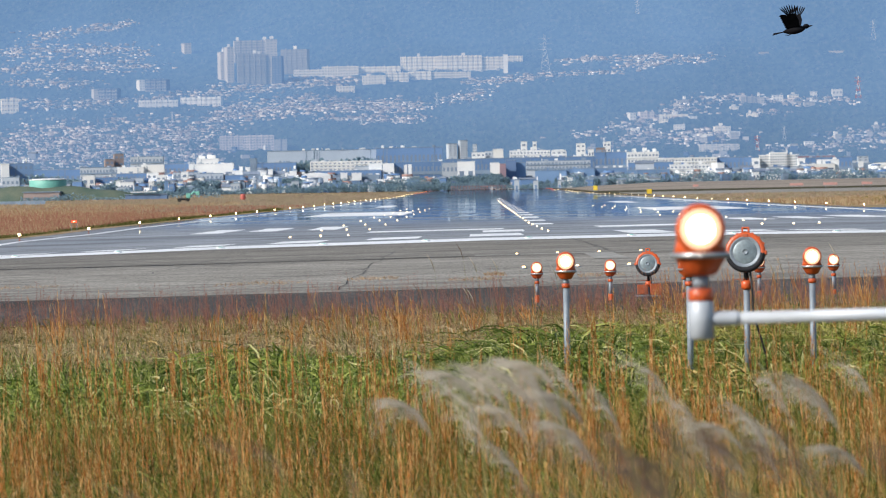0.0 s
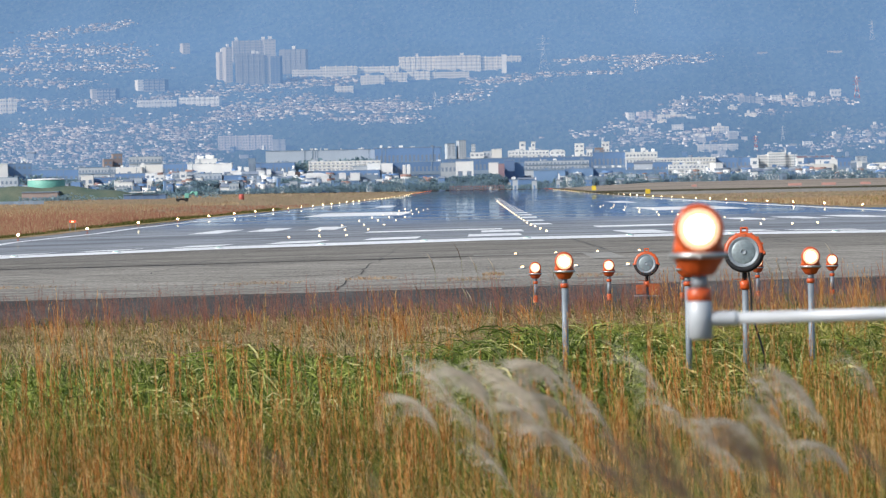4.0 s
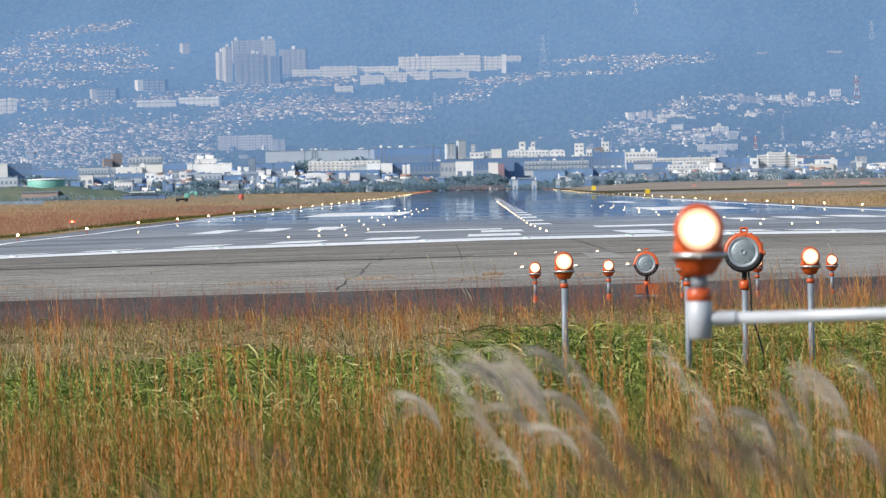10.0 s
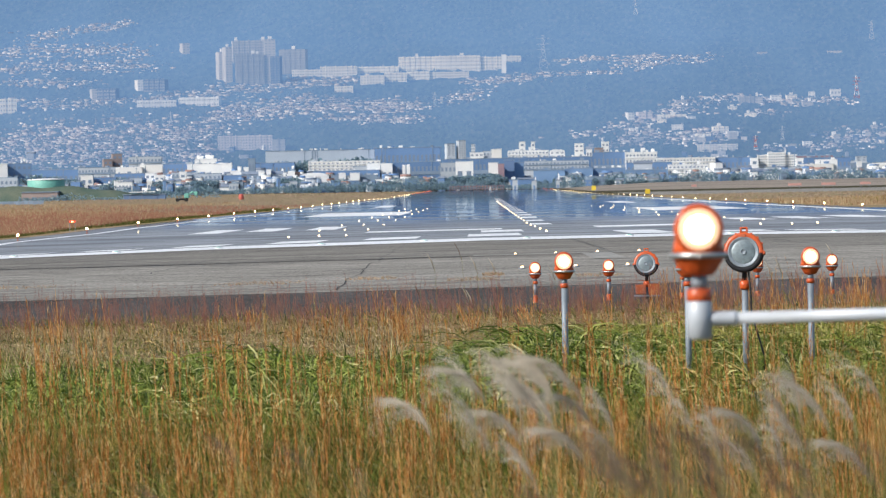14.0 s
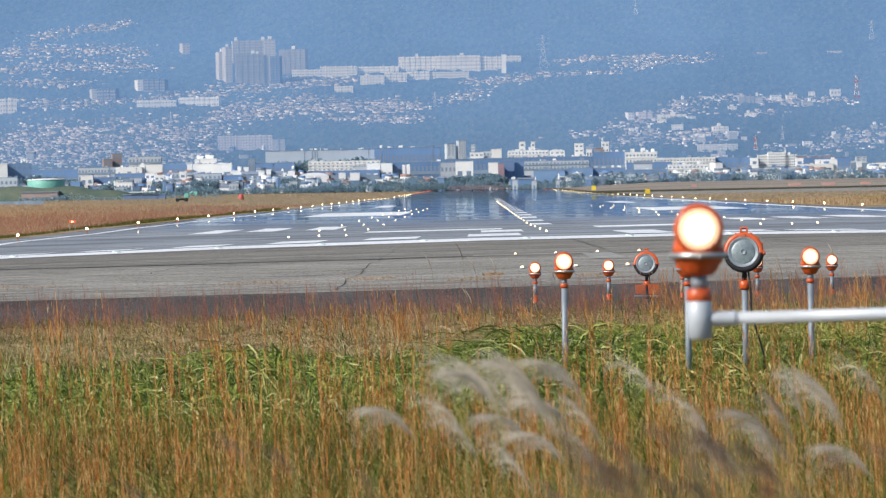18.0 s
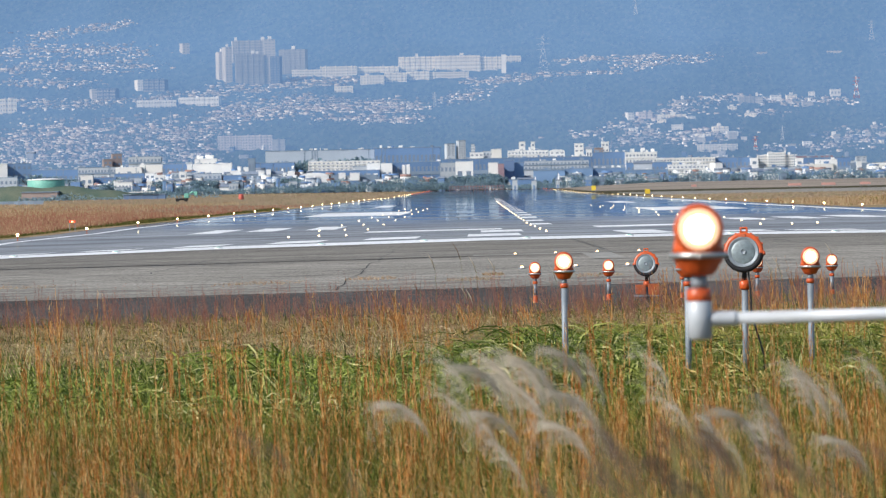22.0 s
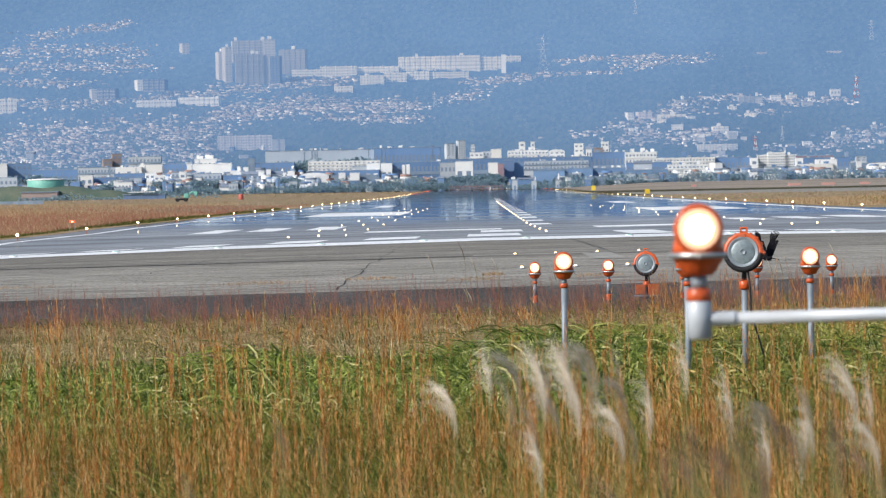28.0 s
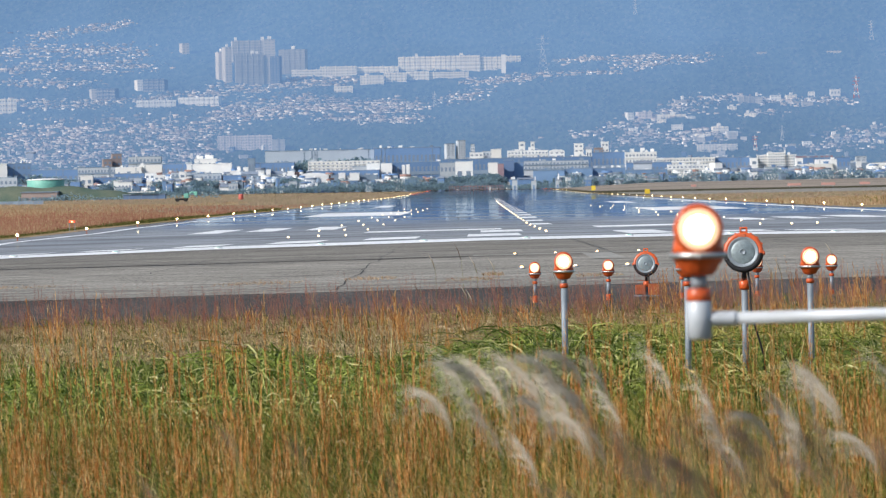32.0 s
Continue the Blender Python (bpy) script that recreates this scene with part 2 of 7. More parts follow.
M = dict(
    soil=surface("soil_and_thatch", (0.07, 0.055, 0.03), (0.05, 0.052, 0.02), 0.95, 0.4, 20, 0.3, spec=0.1, world=True),
    runway=mirage_asphalt(),
    taxiway=mirage_asphalt("taxiway_asphalt", 0.45),
    thatch=surface("dry_field_thatch", (0.33, 0.225, 0.13), (0.24, 0.19, 0.095), 0.95, 0.05, 0.6, 0, spec=0.05, stretch=(0.5, 0.15, 1), world=True, grit=(0.8, 1.15)),
    apron=old_pavement(),
    apron_dark=old_pavement("older_dark_pavement", 0.82),
    asphalt_dark=surface("dark_asphalt", (0.066, 0.061, 0.058), (0.102, 0.095, 0.09), 0.95, 0.9, 24, 0, spec=0.03, stretch=(0.6, 0.07, 1), world=True, grit=(0.55, 1.4)),
    joint=surface("tarred_joint", (0.02, 0.02, 0.02), (0.035, 0.033, 0.03), 0.7, 0.5, 9, 0, spec=0.2, world=True),
    patch=surface("pale_patch", (0.28, 0.27, 0.25), (0.34, 0.33, 0.3), 0.9, 0.5, 9, 0, spec=0.1, world=True),
    paint=surface("runway_paint", (0.86, 0.87, 0.88), (0.72, 0.73, 0.74), 0.6, 0.15, 5, 0, spec=0.3, stretch=(1, 0.3, 1), world=True),
    hill=far_hill(),
    orange=surface("aviation_orange_paint", (0.62, 0.10, 0.02), (0.52, 0.085, 0.02), 0.38, 14, 60, 0.05, spec=0.5),
    orange_dull=surface("faded_orange_paint", (0.45, 0.10, 0.035), (0.33, 0.08, 0.03), 0.6, 14, 60, 0.05, spec=0.4),
    white=surface("white_enamel", (0.53, 0.565, 0.61), (0.48, 0.515, 0.56), 0.35, 3, 6, 0.0, spec=0.5),
    zinc=surface("galvanised_steel", (0.26, 0.295, 0.33), (0.20, 0.235, 0.27), 0.55, 12, 90, 0.05, metal=0.25, spec=0.4),
    cast=surface("bare_cast_metal", (0.55, 0.55, 0.55), (0.42, 0.42, 0.42), 0.35, 20, 90, 0.05, metal=0.7),
    black=surface("black_enamel", (0.012, 0.013, 0.016), (0.02, 0.02, 0.024), 0.5, 12, 60, 0.03, spec=0.2),
    rubber=surface("black_rubber", (0.015, 0.015, 0.016), (0.025, 0.025, 0.025), 0.6, 20, 60, 0.05),
    reflector=surface("silvered_reflector", (0.20, 0.245, 0.265), (0.15, 0.19, 0.21), 0.45, 9, 40, 0.02, metal=0.2),
    lens=glow("lit_lens", (1.0, 0.72, 0.42), 9.0),
    lens_edge=glow("lit_lens_edge", (1.0, 0.62, 0.38), 1.15),
    lens_low=glow("lit_inset_lens", (1.0, 0.58, 0.26), 5.0),
    spark=glow("lit_edge_lamp", (1.0, 0.70, 0.36), 12.0),
    spark_orange=glow("lit_amber_lamp", (1.0, 0.17, 0.06), 2.4),
    spark_low=glow("lit_flush_lamp", (1.0, 0.74, 0.42), 4.0),
    spark_red=glow("lit_red_sign", (1.0, 0.085, 0.03), 1.5),
    w_white=surface("white_render", (0.80, 0.80, 0.79), (0.70, 0.71, 0.72), 0.8, 0.08, 1.2, 0, grit=(0.93, 1.04), spec=0.2, vary=0.06),
    w_cream=surface("cream_render", (0.74, 0.725, 0.69), (0.66, 0.65, 0.63), 0.8, 0.08, 1.2, 0, grit=(0.93, 1.04), spec=0.2, vary=0.06),
    # distance haze is mixed into the grey, blue, slate, navy and haze walls
    w_grey=surface("haze_grey_concrete", (0.24, 0.31, 0.40), (0.20, 0.27, 0.36), 0.85, 0.08, 1.2, 0, grit=(0.93, 1.04), spec=0.2, vary=0.1),
    w_blue=surface("haze_blue_cladding", (0.175, 0.28, 0.45), (0.15, 0.25, 0.41), 0.6, 0.08, 1.2, 0, grit=(0.93, 1.04), spec=0.3, vary=0.12),
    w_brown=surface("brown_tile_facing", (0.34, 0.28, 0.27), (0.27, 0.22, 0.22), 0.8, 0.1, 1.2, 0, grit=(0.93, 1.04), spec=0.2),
    w_slate=surface("haze_slate_cladding", (0.155, 0.26, 0.45), (0.135, 0.235, 0.42), 0.8, 0.08, 1.2, 0, grit=(0.93, 1.04), spec=0.15, vary=0.12),
    # the pale blue of this cladding is haze put into its colour
    w_dust=surface("haze_pale_cladding", (0.42, 0.49, 0.58), (0.38, 0.45, 0.55), 0.8, 0.08, 1.2, 0, grit=(0.93, 1.04), spec=0.15),
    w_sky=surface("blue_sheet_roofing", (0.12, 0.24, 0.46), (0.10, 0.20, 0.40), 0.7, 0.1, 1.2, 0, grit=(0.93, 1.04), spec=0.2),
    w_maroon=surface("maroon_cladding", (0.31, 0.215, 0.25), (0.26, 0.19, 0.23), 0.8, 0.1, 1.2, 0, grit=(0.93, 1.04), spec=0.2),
    w_navy=surface("haze_navy_cladding", (0.145, 0.22, 0.37), (0.12, 0.19, 0.33), 0.7, 0.1, 1.2, 0, grit=(0.93, 1.04), spec=0.2),
    w_haze=surface("hazy_pale_concrete", (0.48, 0.52, 0.57), (0.40, 0.45, 0.51), 0.9, 0.06, 0.8, 0, grit=(0.93, 1.04), spec=0.1, vary=0.12),
    w_white_far=hazed_surface("white_render_in_the_distance", (0.44, 0.375, 0.29)),
    w_cream_far=hazed_surface("cream_render_in_the_distance", (0.48, 0.385, 0.265)),
    w_haze_far=hazed_surface("pale_concrete_in_the_distance", (0.27, 0.225, 0.175)),
    w_grey_far=hazed_surface("grey_concrete_in_the_distance", (0.195, 0.17, 0.14)),
    # shade of the flats' dark faces is put into this low base colour
    w_blue_far=hazed_surface("shade_toned_concrete_in_haze", (0.05, 0.065, 0.085)),
    w_brown_far=hazed_surface("brown_tiles_in_the_distance", (0.36, 0.28, 0.22)),
    h_white=hazed_surface("white_house_walls", (0.445, 0.375, 0.30), 0.45),
    h_mid=hazed_surface("grey_house_walls", (0.24, 0.195, 0.15), 0.7),
    h_blue=hazed_surface("slate_house_walls", (0.135, 0.115, 0.095), 0.7),
    pane_far=hazed_surface("far_window_glass", (0.17, 0.155, 0.135)),
    roof_far=hazed_surface("haze_lit_grey_roofs", (0.09, 0.09, 0.09), 0.7),
    roof_far_red=hazed_surface("haze_lit_red_roofs", (0.195, 0.13, 0.10), 0.6),
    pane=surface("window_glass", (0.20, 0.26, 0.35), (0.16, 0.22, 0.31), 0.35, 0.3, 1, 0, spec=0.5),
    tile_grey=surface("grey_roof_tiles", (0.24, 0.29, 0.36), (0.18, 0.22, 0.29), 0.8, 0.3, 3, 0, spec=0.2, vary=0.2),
    tile_red=surface("red_brown_roof_tiles", (0.38, 0.24, 0.2), (0.3, 0.2, 0.18), 0.8, 0.3, 3, 0, spec=0.2, vary=0.2),
    mint=surface("mint_green_paint", (0.20, 0.50, 0.42), (0.16, 0.42, 0.36), 0.5, 0.1, 2, 0),
    yellow=surface("yellow_sign_paint", (0.75, 0.52, 0.05), (0.65, 0.45, 0.04), 0.5, 0.6, 5, 0),
    red=surface("red_paint", (0.50, 0.11, 0.08), (0.42, 0.10, 0.08), 0.5, 0.6, 5, 0),
    bank=surface("pale_far_ground", (0.33, 0.275, 0.235), (0.22, 0.195, 0.155), 0.95, 0.012, 0.12, 0, grit=(0.7, 1.2), spec=0.05, stretch=(0.2, 1, 1), world=True),
    pink=surface("faded_red_and_white_board", (0.55, 0.3, 0.26), (0.48, 0.26, 0.22), 0.7, 0.6, 5, 0),
    bark=surface("bark", (0.09, 0.075, 0.06), (0.06, 0.05, 0.04), 0.9, 1, 8, 0.3),
    # pale blue-greens: distance haze is mixed into the leaf colours
    leaf=blade_mat("haze_tinted_leaves", [(0, (0.21, 0.32, 0.42)), (0.5, (0.26, 0.38, 0.45)), (1, (0.31, 0.41, 0.40))], 0.6),
    crow=surface("crow_feathers", (0.006, 0.006, 0.008), (0.010, 0.010, 0.013), 0.7, 9, 60, 0.2, spec=0.05),
    straw=blade_mat("dry_stalks", [(0, (0.19, 0.058, 0.016)), (0.35, (0.50, 0.185, 0.048)), (0.7, (0.70, 0.345, 0.105)), (1, (0.88, 0.64, 0.31))], 0.35),
    mixed=blade_mat("olive_grass", [(0, (0.025, 0.036, 0.008)), (0.4, (0.14, 0.165, 0.028)), (0.66, (0.28, 0.255, 0.055)), (0.85, (0.46, 0.25, 0.075)), (1, (0.74, 0.52, 0.21))], 0.3),
    green=blade_mat("green_blades", [(0, (0.05, 0.075, 0.016)), (0.35, (0.105, 0.155, 0.028)), (0.72, (0.265, 0.32, 0.06)), (0.9, (0.46, 0.48, 0.14)), (1, (0.80, 0.72, 0.38))], 0.3, 0.45),
    tan=blade_mat("bleached_grass", [(0, (0.28, 0.18, 0.09)), (0.5, (0.47, 0.33, 0.17)), (0.85, (0.70, 0.55, 0.33)), (1, (0.20, 0.22, 0.07))], 0.3),
    russet=blade_mat("russet_seed_heads", [(0, (0.24, 0.085, 0.07)), (0.5, (0.38, 0.155, 0.115)), (1, (0.50, 0.27, 0.175))], 0.4),
    lime=blade_mat("yellow_green_blades", [(0, (0.13, 0.15, 0.03)), (0.5, (0.30, 0.31, 0.06)), (0.85, (0.48, 0.44, 0.13)), (1, (0.70, 0.60, 0.28))], 0.4),
    plume=blade_mat("silver_plume", [(0, (0.40, 0.335, 0.26)), (0.5, (0.56, 0.495, 0.40)), (1, (0.80, 0.73, 0.62))], 0.40),
    pale_grass=blade_mat("short_pale_grass", [(0, (0.27, 0.20, 0.145)), (0.6, (0.40, 0.315, 0.235)), (1, (0.27, 0.26, 0.15))], 0.2),
    reed=blade_mat("dry_reeds", [(0, (0.27, 0.155, 0.085)), (0.5, (0.47, 0.315, 0.185)), (0.85, (0.62, 0.475, 0.30)), (1, (0.24, 0.23, 0.09))], 0.3),
    verge=blade_mat("dark_verge_grass", [(0, (0.02, 0.03, 0.008)), (0.5, (0.07, 0.085, 0.02)), (0.85, (0.16, 0.15, 0.04)), (1, (0.26, 0.17, 0.07))], 0.25),
    # brown of dark seed heads, with the shade of unlit plumes put into it
    plume_dark=blade_mat("brown_shade_tone_plume", [(0, (0.14, 0.09, 0.068)), (0.6, (0.22, 0.155, 0.12)), (1, (0.32, 0.24, 0.185))], 0.4),
    stem=blade_mat("pale_green_stem", [(0, (0.20, 0.22, 0.08)), (1, (0.34, 0.28, 0.12))], 0.2),
)


# ---- building blocks ----
def thing(name, m, label, category, group="", kind=""):
    ob = new(name)
    ob.matrix_world = m
    ob.empty_display_size = 0.1
    return tagged(ob, label, category, group, kind)


def mesh_of(name, bm, material, smooth=False):
    me = bpy.data.meshes.new(name)
    if smooth:
        for e in bm.edges:
            e.smooth = len(e.link_faces) == 2 and e.calc_face_angle(0.0) < 0.45
    bm.to_mesh(me)
    bm.free()
    me.materials.append(material)
    if smooth:
        me.polygons.foreach_set("use_smooth", [True] * len(me.polygons))
    return me


def part(name, bm, material, parent, label="", smooth=False, m=None):
    ob = new(name, bm if isinstance(bm, bpy.types.Mesh) else mesh_of(name, bm, material, smooth))
    ob.parent = parent
    if m is not None:
        ob.matrix_basis = m
    return tagged(ob, label)


def box(x0, x1, y0, y1, z0, z1, bevel=0.0, bm=None):
    bm = bm or bmesh.new()
    made = bmesh.ops.create_cube(bm, size=1, matrix=Matrix.Translation(((x0 + x1) / 2, (y0 + y1) / 2, (z0 + z1) / 2)) @ Matrix.Diagonal((x1 - x0, y1 - y0, z1 - z0, 1)))
    if bevel:
        edges = {e for v in made["verts"] for e in v.link_edges}
        bmesh.ops.bevel(bm, geom=list(edges), offset=bevel, segments=1, affect="EDGES")
    return bm


def lathe(profile, n=24, m=None, bm=None):
    """A turned solid round z from (radius, height) pairs; ends are closed."""
    bm = bm or bmesh.new()
    rings = []
    for r, z in profile:
        ring = [Vector((r * math.cos(2 * math.pi * i / n), r * math.sin(2 * math.pi * i / n), z)) for i in range(n)]
        rings.append([bm.verts.new(m @ v if m else v) for v in ring])
    for a, b in zip(rings, rings[1:]):
        for i in range(n):
            bm.faces.new((a[i], a[(i + 1) % n], b[(i + 1) % n], b[i]))
    bm.faces.new(rings[0][::-1])
    bm.faces.new(rings[-1])
    return bm


def tube(points, r, n=10, bm=None):
    """A round rod along points."""
    bm = bm or bmesh.new()
    pts = [Vector(p) for p in points]
    rings = []
    for i, p in enumerate(pts):
        way = (pts[min(i + 1, len(pts) - 1)] - pts[max(i - 1, 0)]).normalized()
        q = way.to_track_quat("Z", "Y")
        rr = r[i] if isinstance(r, (list, tuple)) else r
        rings.append([bm.verts.new(p + q @ Vector((rr * math.cos(2 * math.pi * k / n), rr * math.sin(2 * math.pi * k / n), 0))) for k in range(n)])
    for a, b in zip(rings, rings[1:]):
        for k in range(n):
            bm.faces.new((a[k], a[(k + 1) % n], b[(k + 1) % n], b[k]))
    bm.faces.new(rings[0][::-1])
    bm.faces.new(rings[-1])
    return bm


def raw_mesh(name, co, faces, material):
    """A mesh from arrays: co (n, 3), faces (m, 3 or 4)."""
    me = bpy.data.meshes.new(name)
    k = faces.shape[1]
    me.vertices.add(len(co))
    me.vertices.foreach_set("co", np.ascontiguousarray(co, np.float32).ravel())
    me.loops.add(faces.size)
    me.loops.foreach_set("vertex_index", np.ascontiguousarray(faces, np.int32).ravel())
    me.polygons.add(len(faces))
    me.polygons.foreach_set("loop_start", np.arange(0, faces.size, k, dtype=np.int32))
    me.update(calc_edges=True)
    me.materials.append(material)
    return me


RNG = np.random.default_rng(7)


def blades(base, height, width, lean, bend, yaw, seg=3, droop=None):
    """Ribbon blades rising from base (n, 3). lean (n, 2): how far the tip stands off; bend: the part of it that comes late."""
    n = len(base)
    s = np.linspace(0, 1, seg + 1)
    co = np.zeros((n, seg + 1, 2, 3))
    side = np.stack([np.cos(yaw), np.sin(yaw)], 1)
    for i, q in enumerate(s):
        off = lean * ((1 - bend) * q + bend * q * q)[:, None] if np.ndim(bend) else lean * ((1 - bend) * q + bend * q * q)
        zz = height * q if droop is None else height * (q * (1 + droop) - droop * q ** 3)
        w = width * (0.9 - 0.85 * q ** 2.0) * 0.5
        for k, sg in enumerate((-1, 1)):
            co[:, i, k, :2] = base[:, :2] + off + side * (w * sg)[:, None]
            co[:, i, k, 2] = base[:, 2] + zz
    idx = np.arange(n * (seg + 1) * 2).reshape(n, seg + 1, 2)
    f = np.stack([idx[:, :-1, 0], idx[:, :-1, 1], idx[:, 1:, 1], idx[:, 1:, 0]], -1).reshape(-1, 4)
    return co.reshape(-1, 3), f


def merged(groups):
    cos, fs, k = [], [], 0
    for co, f in groups:
        cos.append(co)
        fs.append(f + k)
        k += len(co)
    return np.concatenate(cos), np.concatenate(fs)


PROFILE_Y = (-400, 0, 9, 15, 25, 32, 38, 45, 55, 60, 78, 108, 140, 256, 300, 400, 900, 1300, 1820, 3250, 3600, 4000)
PROFILE_Z = (0.0, 0.0, -0.1, -0.6, -1.3, -1.0, -0.55, -0.12, 0.0, 0.02, 0.06, 0.08, 0.0, -0.44, -0.6, -0.8, -0.8, -0.6, -0.5, 1.4, 2.0, 2.5)


def ground_z(x, y):
    """Height of the airfield: a long shallow dip, with a slight crossfall at the near end and a bank beside the runway."""
    x, y = np.asarray(x, float), np.asarray(y, float)
    z = np.interp(y, PROFILE_Y, PROFILE_Z)
    z = z + 0.0085 * np.clip((450 - y) / 150, 0, 1) * np.clip(x, -30, 30)
    z = z - 0.0005 * np.clip(x, -25, 25) ** 2 * np.interp(y, (150, 205, 262, 330), (0, 1, 1, 0))
    return z + np.clip((-x - 34) * 0.006, 0, 0.5) * np.clip((y - 250) / 200, 0, 1)


def sheet(x0, x1, y0, y1, up, nx=1, ys=None):
    """A strip of pavement that follows the ground, a little above it."""
    if ys is None:
        ys = [y0] + [y for y in GRID_Y if y0 < y < y1] + [y1]
    xs = [x0] + [x for x in GRID_X if x0 < x < x1] + [x1]
    gx, gy = np.meshgrid(xs, ys)
    co = np.stack([gx, gy, ground_z(gx, gy) + up], -1).reshape(-1, 3)
    n, k = len(ys), len(xs)
    i = np.arange(n * k).reshape(n, k)
    f = np.stack([i[:-1, :-1], i[:-1, 1:], i[1:, 1:], i[1:, :-1]], -1).reshape(-1, 4)
    return co, f


GRID_Y = sorted(set(list(PROFILE_Y) + list(range(-400, 0, 20)) + list(range(0, 140, 5)) + list(range(140, 460, 10)) + list(range(460, 1300, 40)) + list(range(1300, 4001, 100))))
GRID_X = [-2500, -1200, -600, -300, -150, -120, -90, -60, -34, -30, -20, -10, 0, 10, 20, 30, 45, 70, 120, 200, 400, 800, 1500, 2500]


# ---- ground, pavements, markings ----
def structure(name, co, f, material, label):
    return tagged(new(name, raw_mesh(name, co, f, material)), label, name.split("_")[0], kind="structure")


def site():
    structure("ground", *sheet(-2500, 2500, -400, 4000, 0.0), M["soil"], "flat airfield ground of soil and dry thatch")
    structure("pavement_margin", *sheet(-90, 90, 73, 91, 0.02), M["asphalt_dark"], "dark asphalt strip along the grass edge")
    structure("pavement_apron", *sheet(-90, 90, 91, 229, 0.02), M["apron"], "weathered grey asphalt before the runway end, cracked and patched")
    structure("pavement_apron_old", *sheet(-90, 90, 139, 217, 0.0235), M["apron_dark"], "older dark grey asphalt before the runway end")
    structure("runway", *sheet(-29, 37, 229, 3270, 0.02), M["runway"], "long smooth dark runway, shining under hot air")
    structure("taxiway", *sheet(37, 400, 300, 520, 0.015), M["taxiway"], "smooth asphalt taxiway beside the runway")
    structure("taxiway_far", *sheet(37, 60, 520, 560, 0.015), M["taxiway"], "smooth asphalt shoulder beside the runway")
    structure("ground_field_right", *sheet(37.2, 420, 562, 1480, 0.012, 6), M["thatch"], "field of bleached thatch beyond the taxiway")
    structure("taxiway_crossing", *sheet(46, 420, 1500, 2050, 0.02), M["apron"], "grey asphalt taxiway crossing the far field")
    structure("ground_field_left", *sheet(-260, -29.2, 262, 3200, 0.012, 40), M["thatch"], "field of bleached thatch beside the runway")


def strip(name, x0, x1, y0, y1, material, label, up=0.028):
    return structure(name, *sheet(x0, x1, y0, y1, up), material, label)


def markings():
    strip("marking_threshold", -40, 60, 217, 240, M["paint"], "white painted bar across the runway end")
    for x0, x1, y0, y1 in ((-21.5, -18.2, 243, 252), (-16.9, -14.6, 243, 255), (-13.0, -11.0, 245, 262), (-9.1, -6.9, 246, 268), (-5.1, -2.8, 252, 274), (-0.6, 1.8, 257, 284), (0.0, 2.2, 303, 323),
                           (6.3, 8.3, 246, 284), (10.2, 12.5, 246, 262), (13.2, 16.2, 244, 257)):
        strip("marking_stripe", x0, x1, y0, y1, M["paint"], "white painted threshold stripe")
    for x0, x1, y0, y1 in ((-18.3, -16.4, 366, 407), (-15.1, -13.2, 376, 412), (-11.4, -9.5, 380, 417), (17.2, 19.2, 380, 422), (20.8, 22.9, 378, 424), (24.6, 27.2, 375, 428)):
        strip("marking_bar", x0, x1, y0, y1, M["paint"], "white painted touchdown bar")
    for x0, x1, y0, y1 in ((-18.0, -8.0, 590, 690), (17.5, 27.0, 590, 680), (-16.5, -14, 900, 990), (21, 24, 900, 990)):
        strip("marking_aiming", x0, x1, y0, y1, M["paint"], "white painted aiming mark")
    for y in range(385, 1500, 50):
        strip("marking_centreline", 3.4, 4.7, y, y + 20, M["paint"], "white painted centreline dash")
    strip("marking_side", -26.5, -26.0, 300, 1500, M["paint"], "white painted runway side line")
    strip("marking_side", 33.2, 34.4, 330, 1500, M["paint"], "white painted runway side line")
    strip("marking_cross", -6.6, 1.2, 331, 345, M["paint"], "thin white painted cross line")
    strip("marking_cross", 6.5, 12, 325, 345, M["paint"], "thin white painted cross line")
    strip("pavement_patch", 2.4, 3.1, 126, 141, M["patch"], "pale patch in the old pavement")
    strip("pavement_patch", -0.2, 5.2, 141.5, 143.5, M["patch"], "pale strip under the inset lamps")
    rnd = random.Random(4)
    # tarred cracks that wander along and across the pavement
    for x0, y0, x1, y1, w in ((-2.25, 92, -2.75, 216, 0.017), (-6.8, 118, -7.4, 216, 0.02), (-11.5, 130, -12.6, 216, 0.025), (3.15, 150, 3.3, 216, 0.04), (8.7, 165, 9.0, 216, 0.045), (13.2, 165, 13.6, 216, 0.045)):
        n = 44
        pts = [(x0 + (x1 - x0) * i / n + rnd.uniform(-0.08, 0.08), y0 + (y1 - y0) * i / n) for i in range(n + 1)]
        co = np.array([(x + s * w / 2, y, ground_z(x, y) + 0.030) for x, y in pts for s in (-1, 1)])
        i = np.arange(len(co)).reshape(-1, 2)
        structure("pavement_crack", co, np.stack([i[:-1, 0], i[:-1, 1], i[1:, 1], i[1:, 0]], -1), M["joint"], "dark tarred crack in the pavement")
    for y, x0, x1, w in ((140, -40, -0.3, 0.8), (163, -30, 30, 0.45), (112, -30, 12, 0.2), (188, 4, 30, 0.7), (204, -25, -4, 0.9), (209, -20, 22, 0.8)):
        n = 60
        co = []
        for i in range(n + 1):
            x, yy = x0 + (x1 - x0) * i / n, y + rnd.uniform(-1, 1) * w
            co += [(x, yy + s * w / 2 * rnd.uniform(0.4, 1.2), ground_z(x, yy) + 0.029) for s in (-1, 1)]
        co = np.array(co)
        i = np.arange(len(co)).reshape(-1, 2)
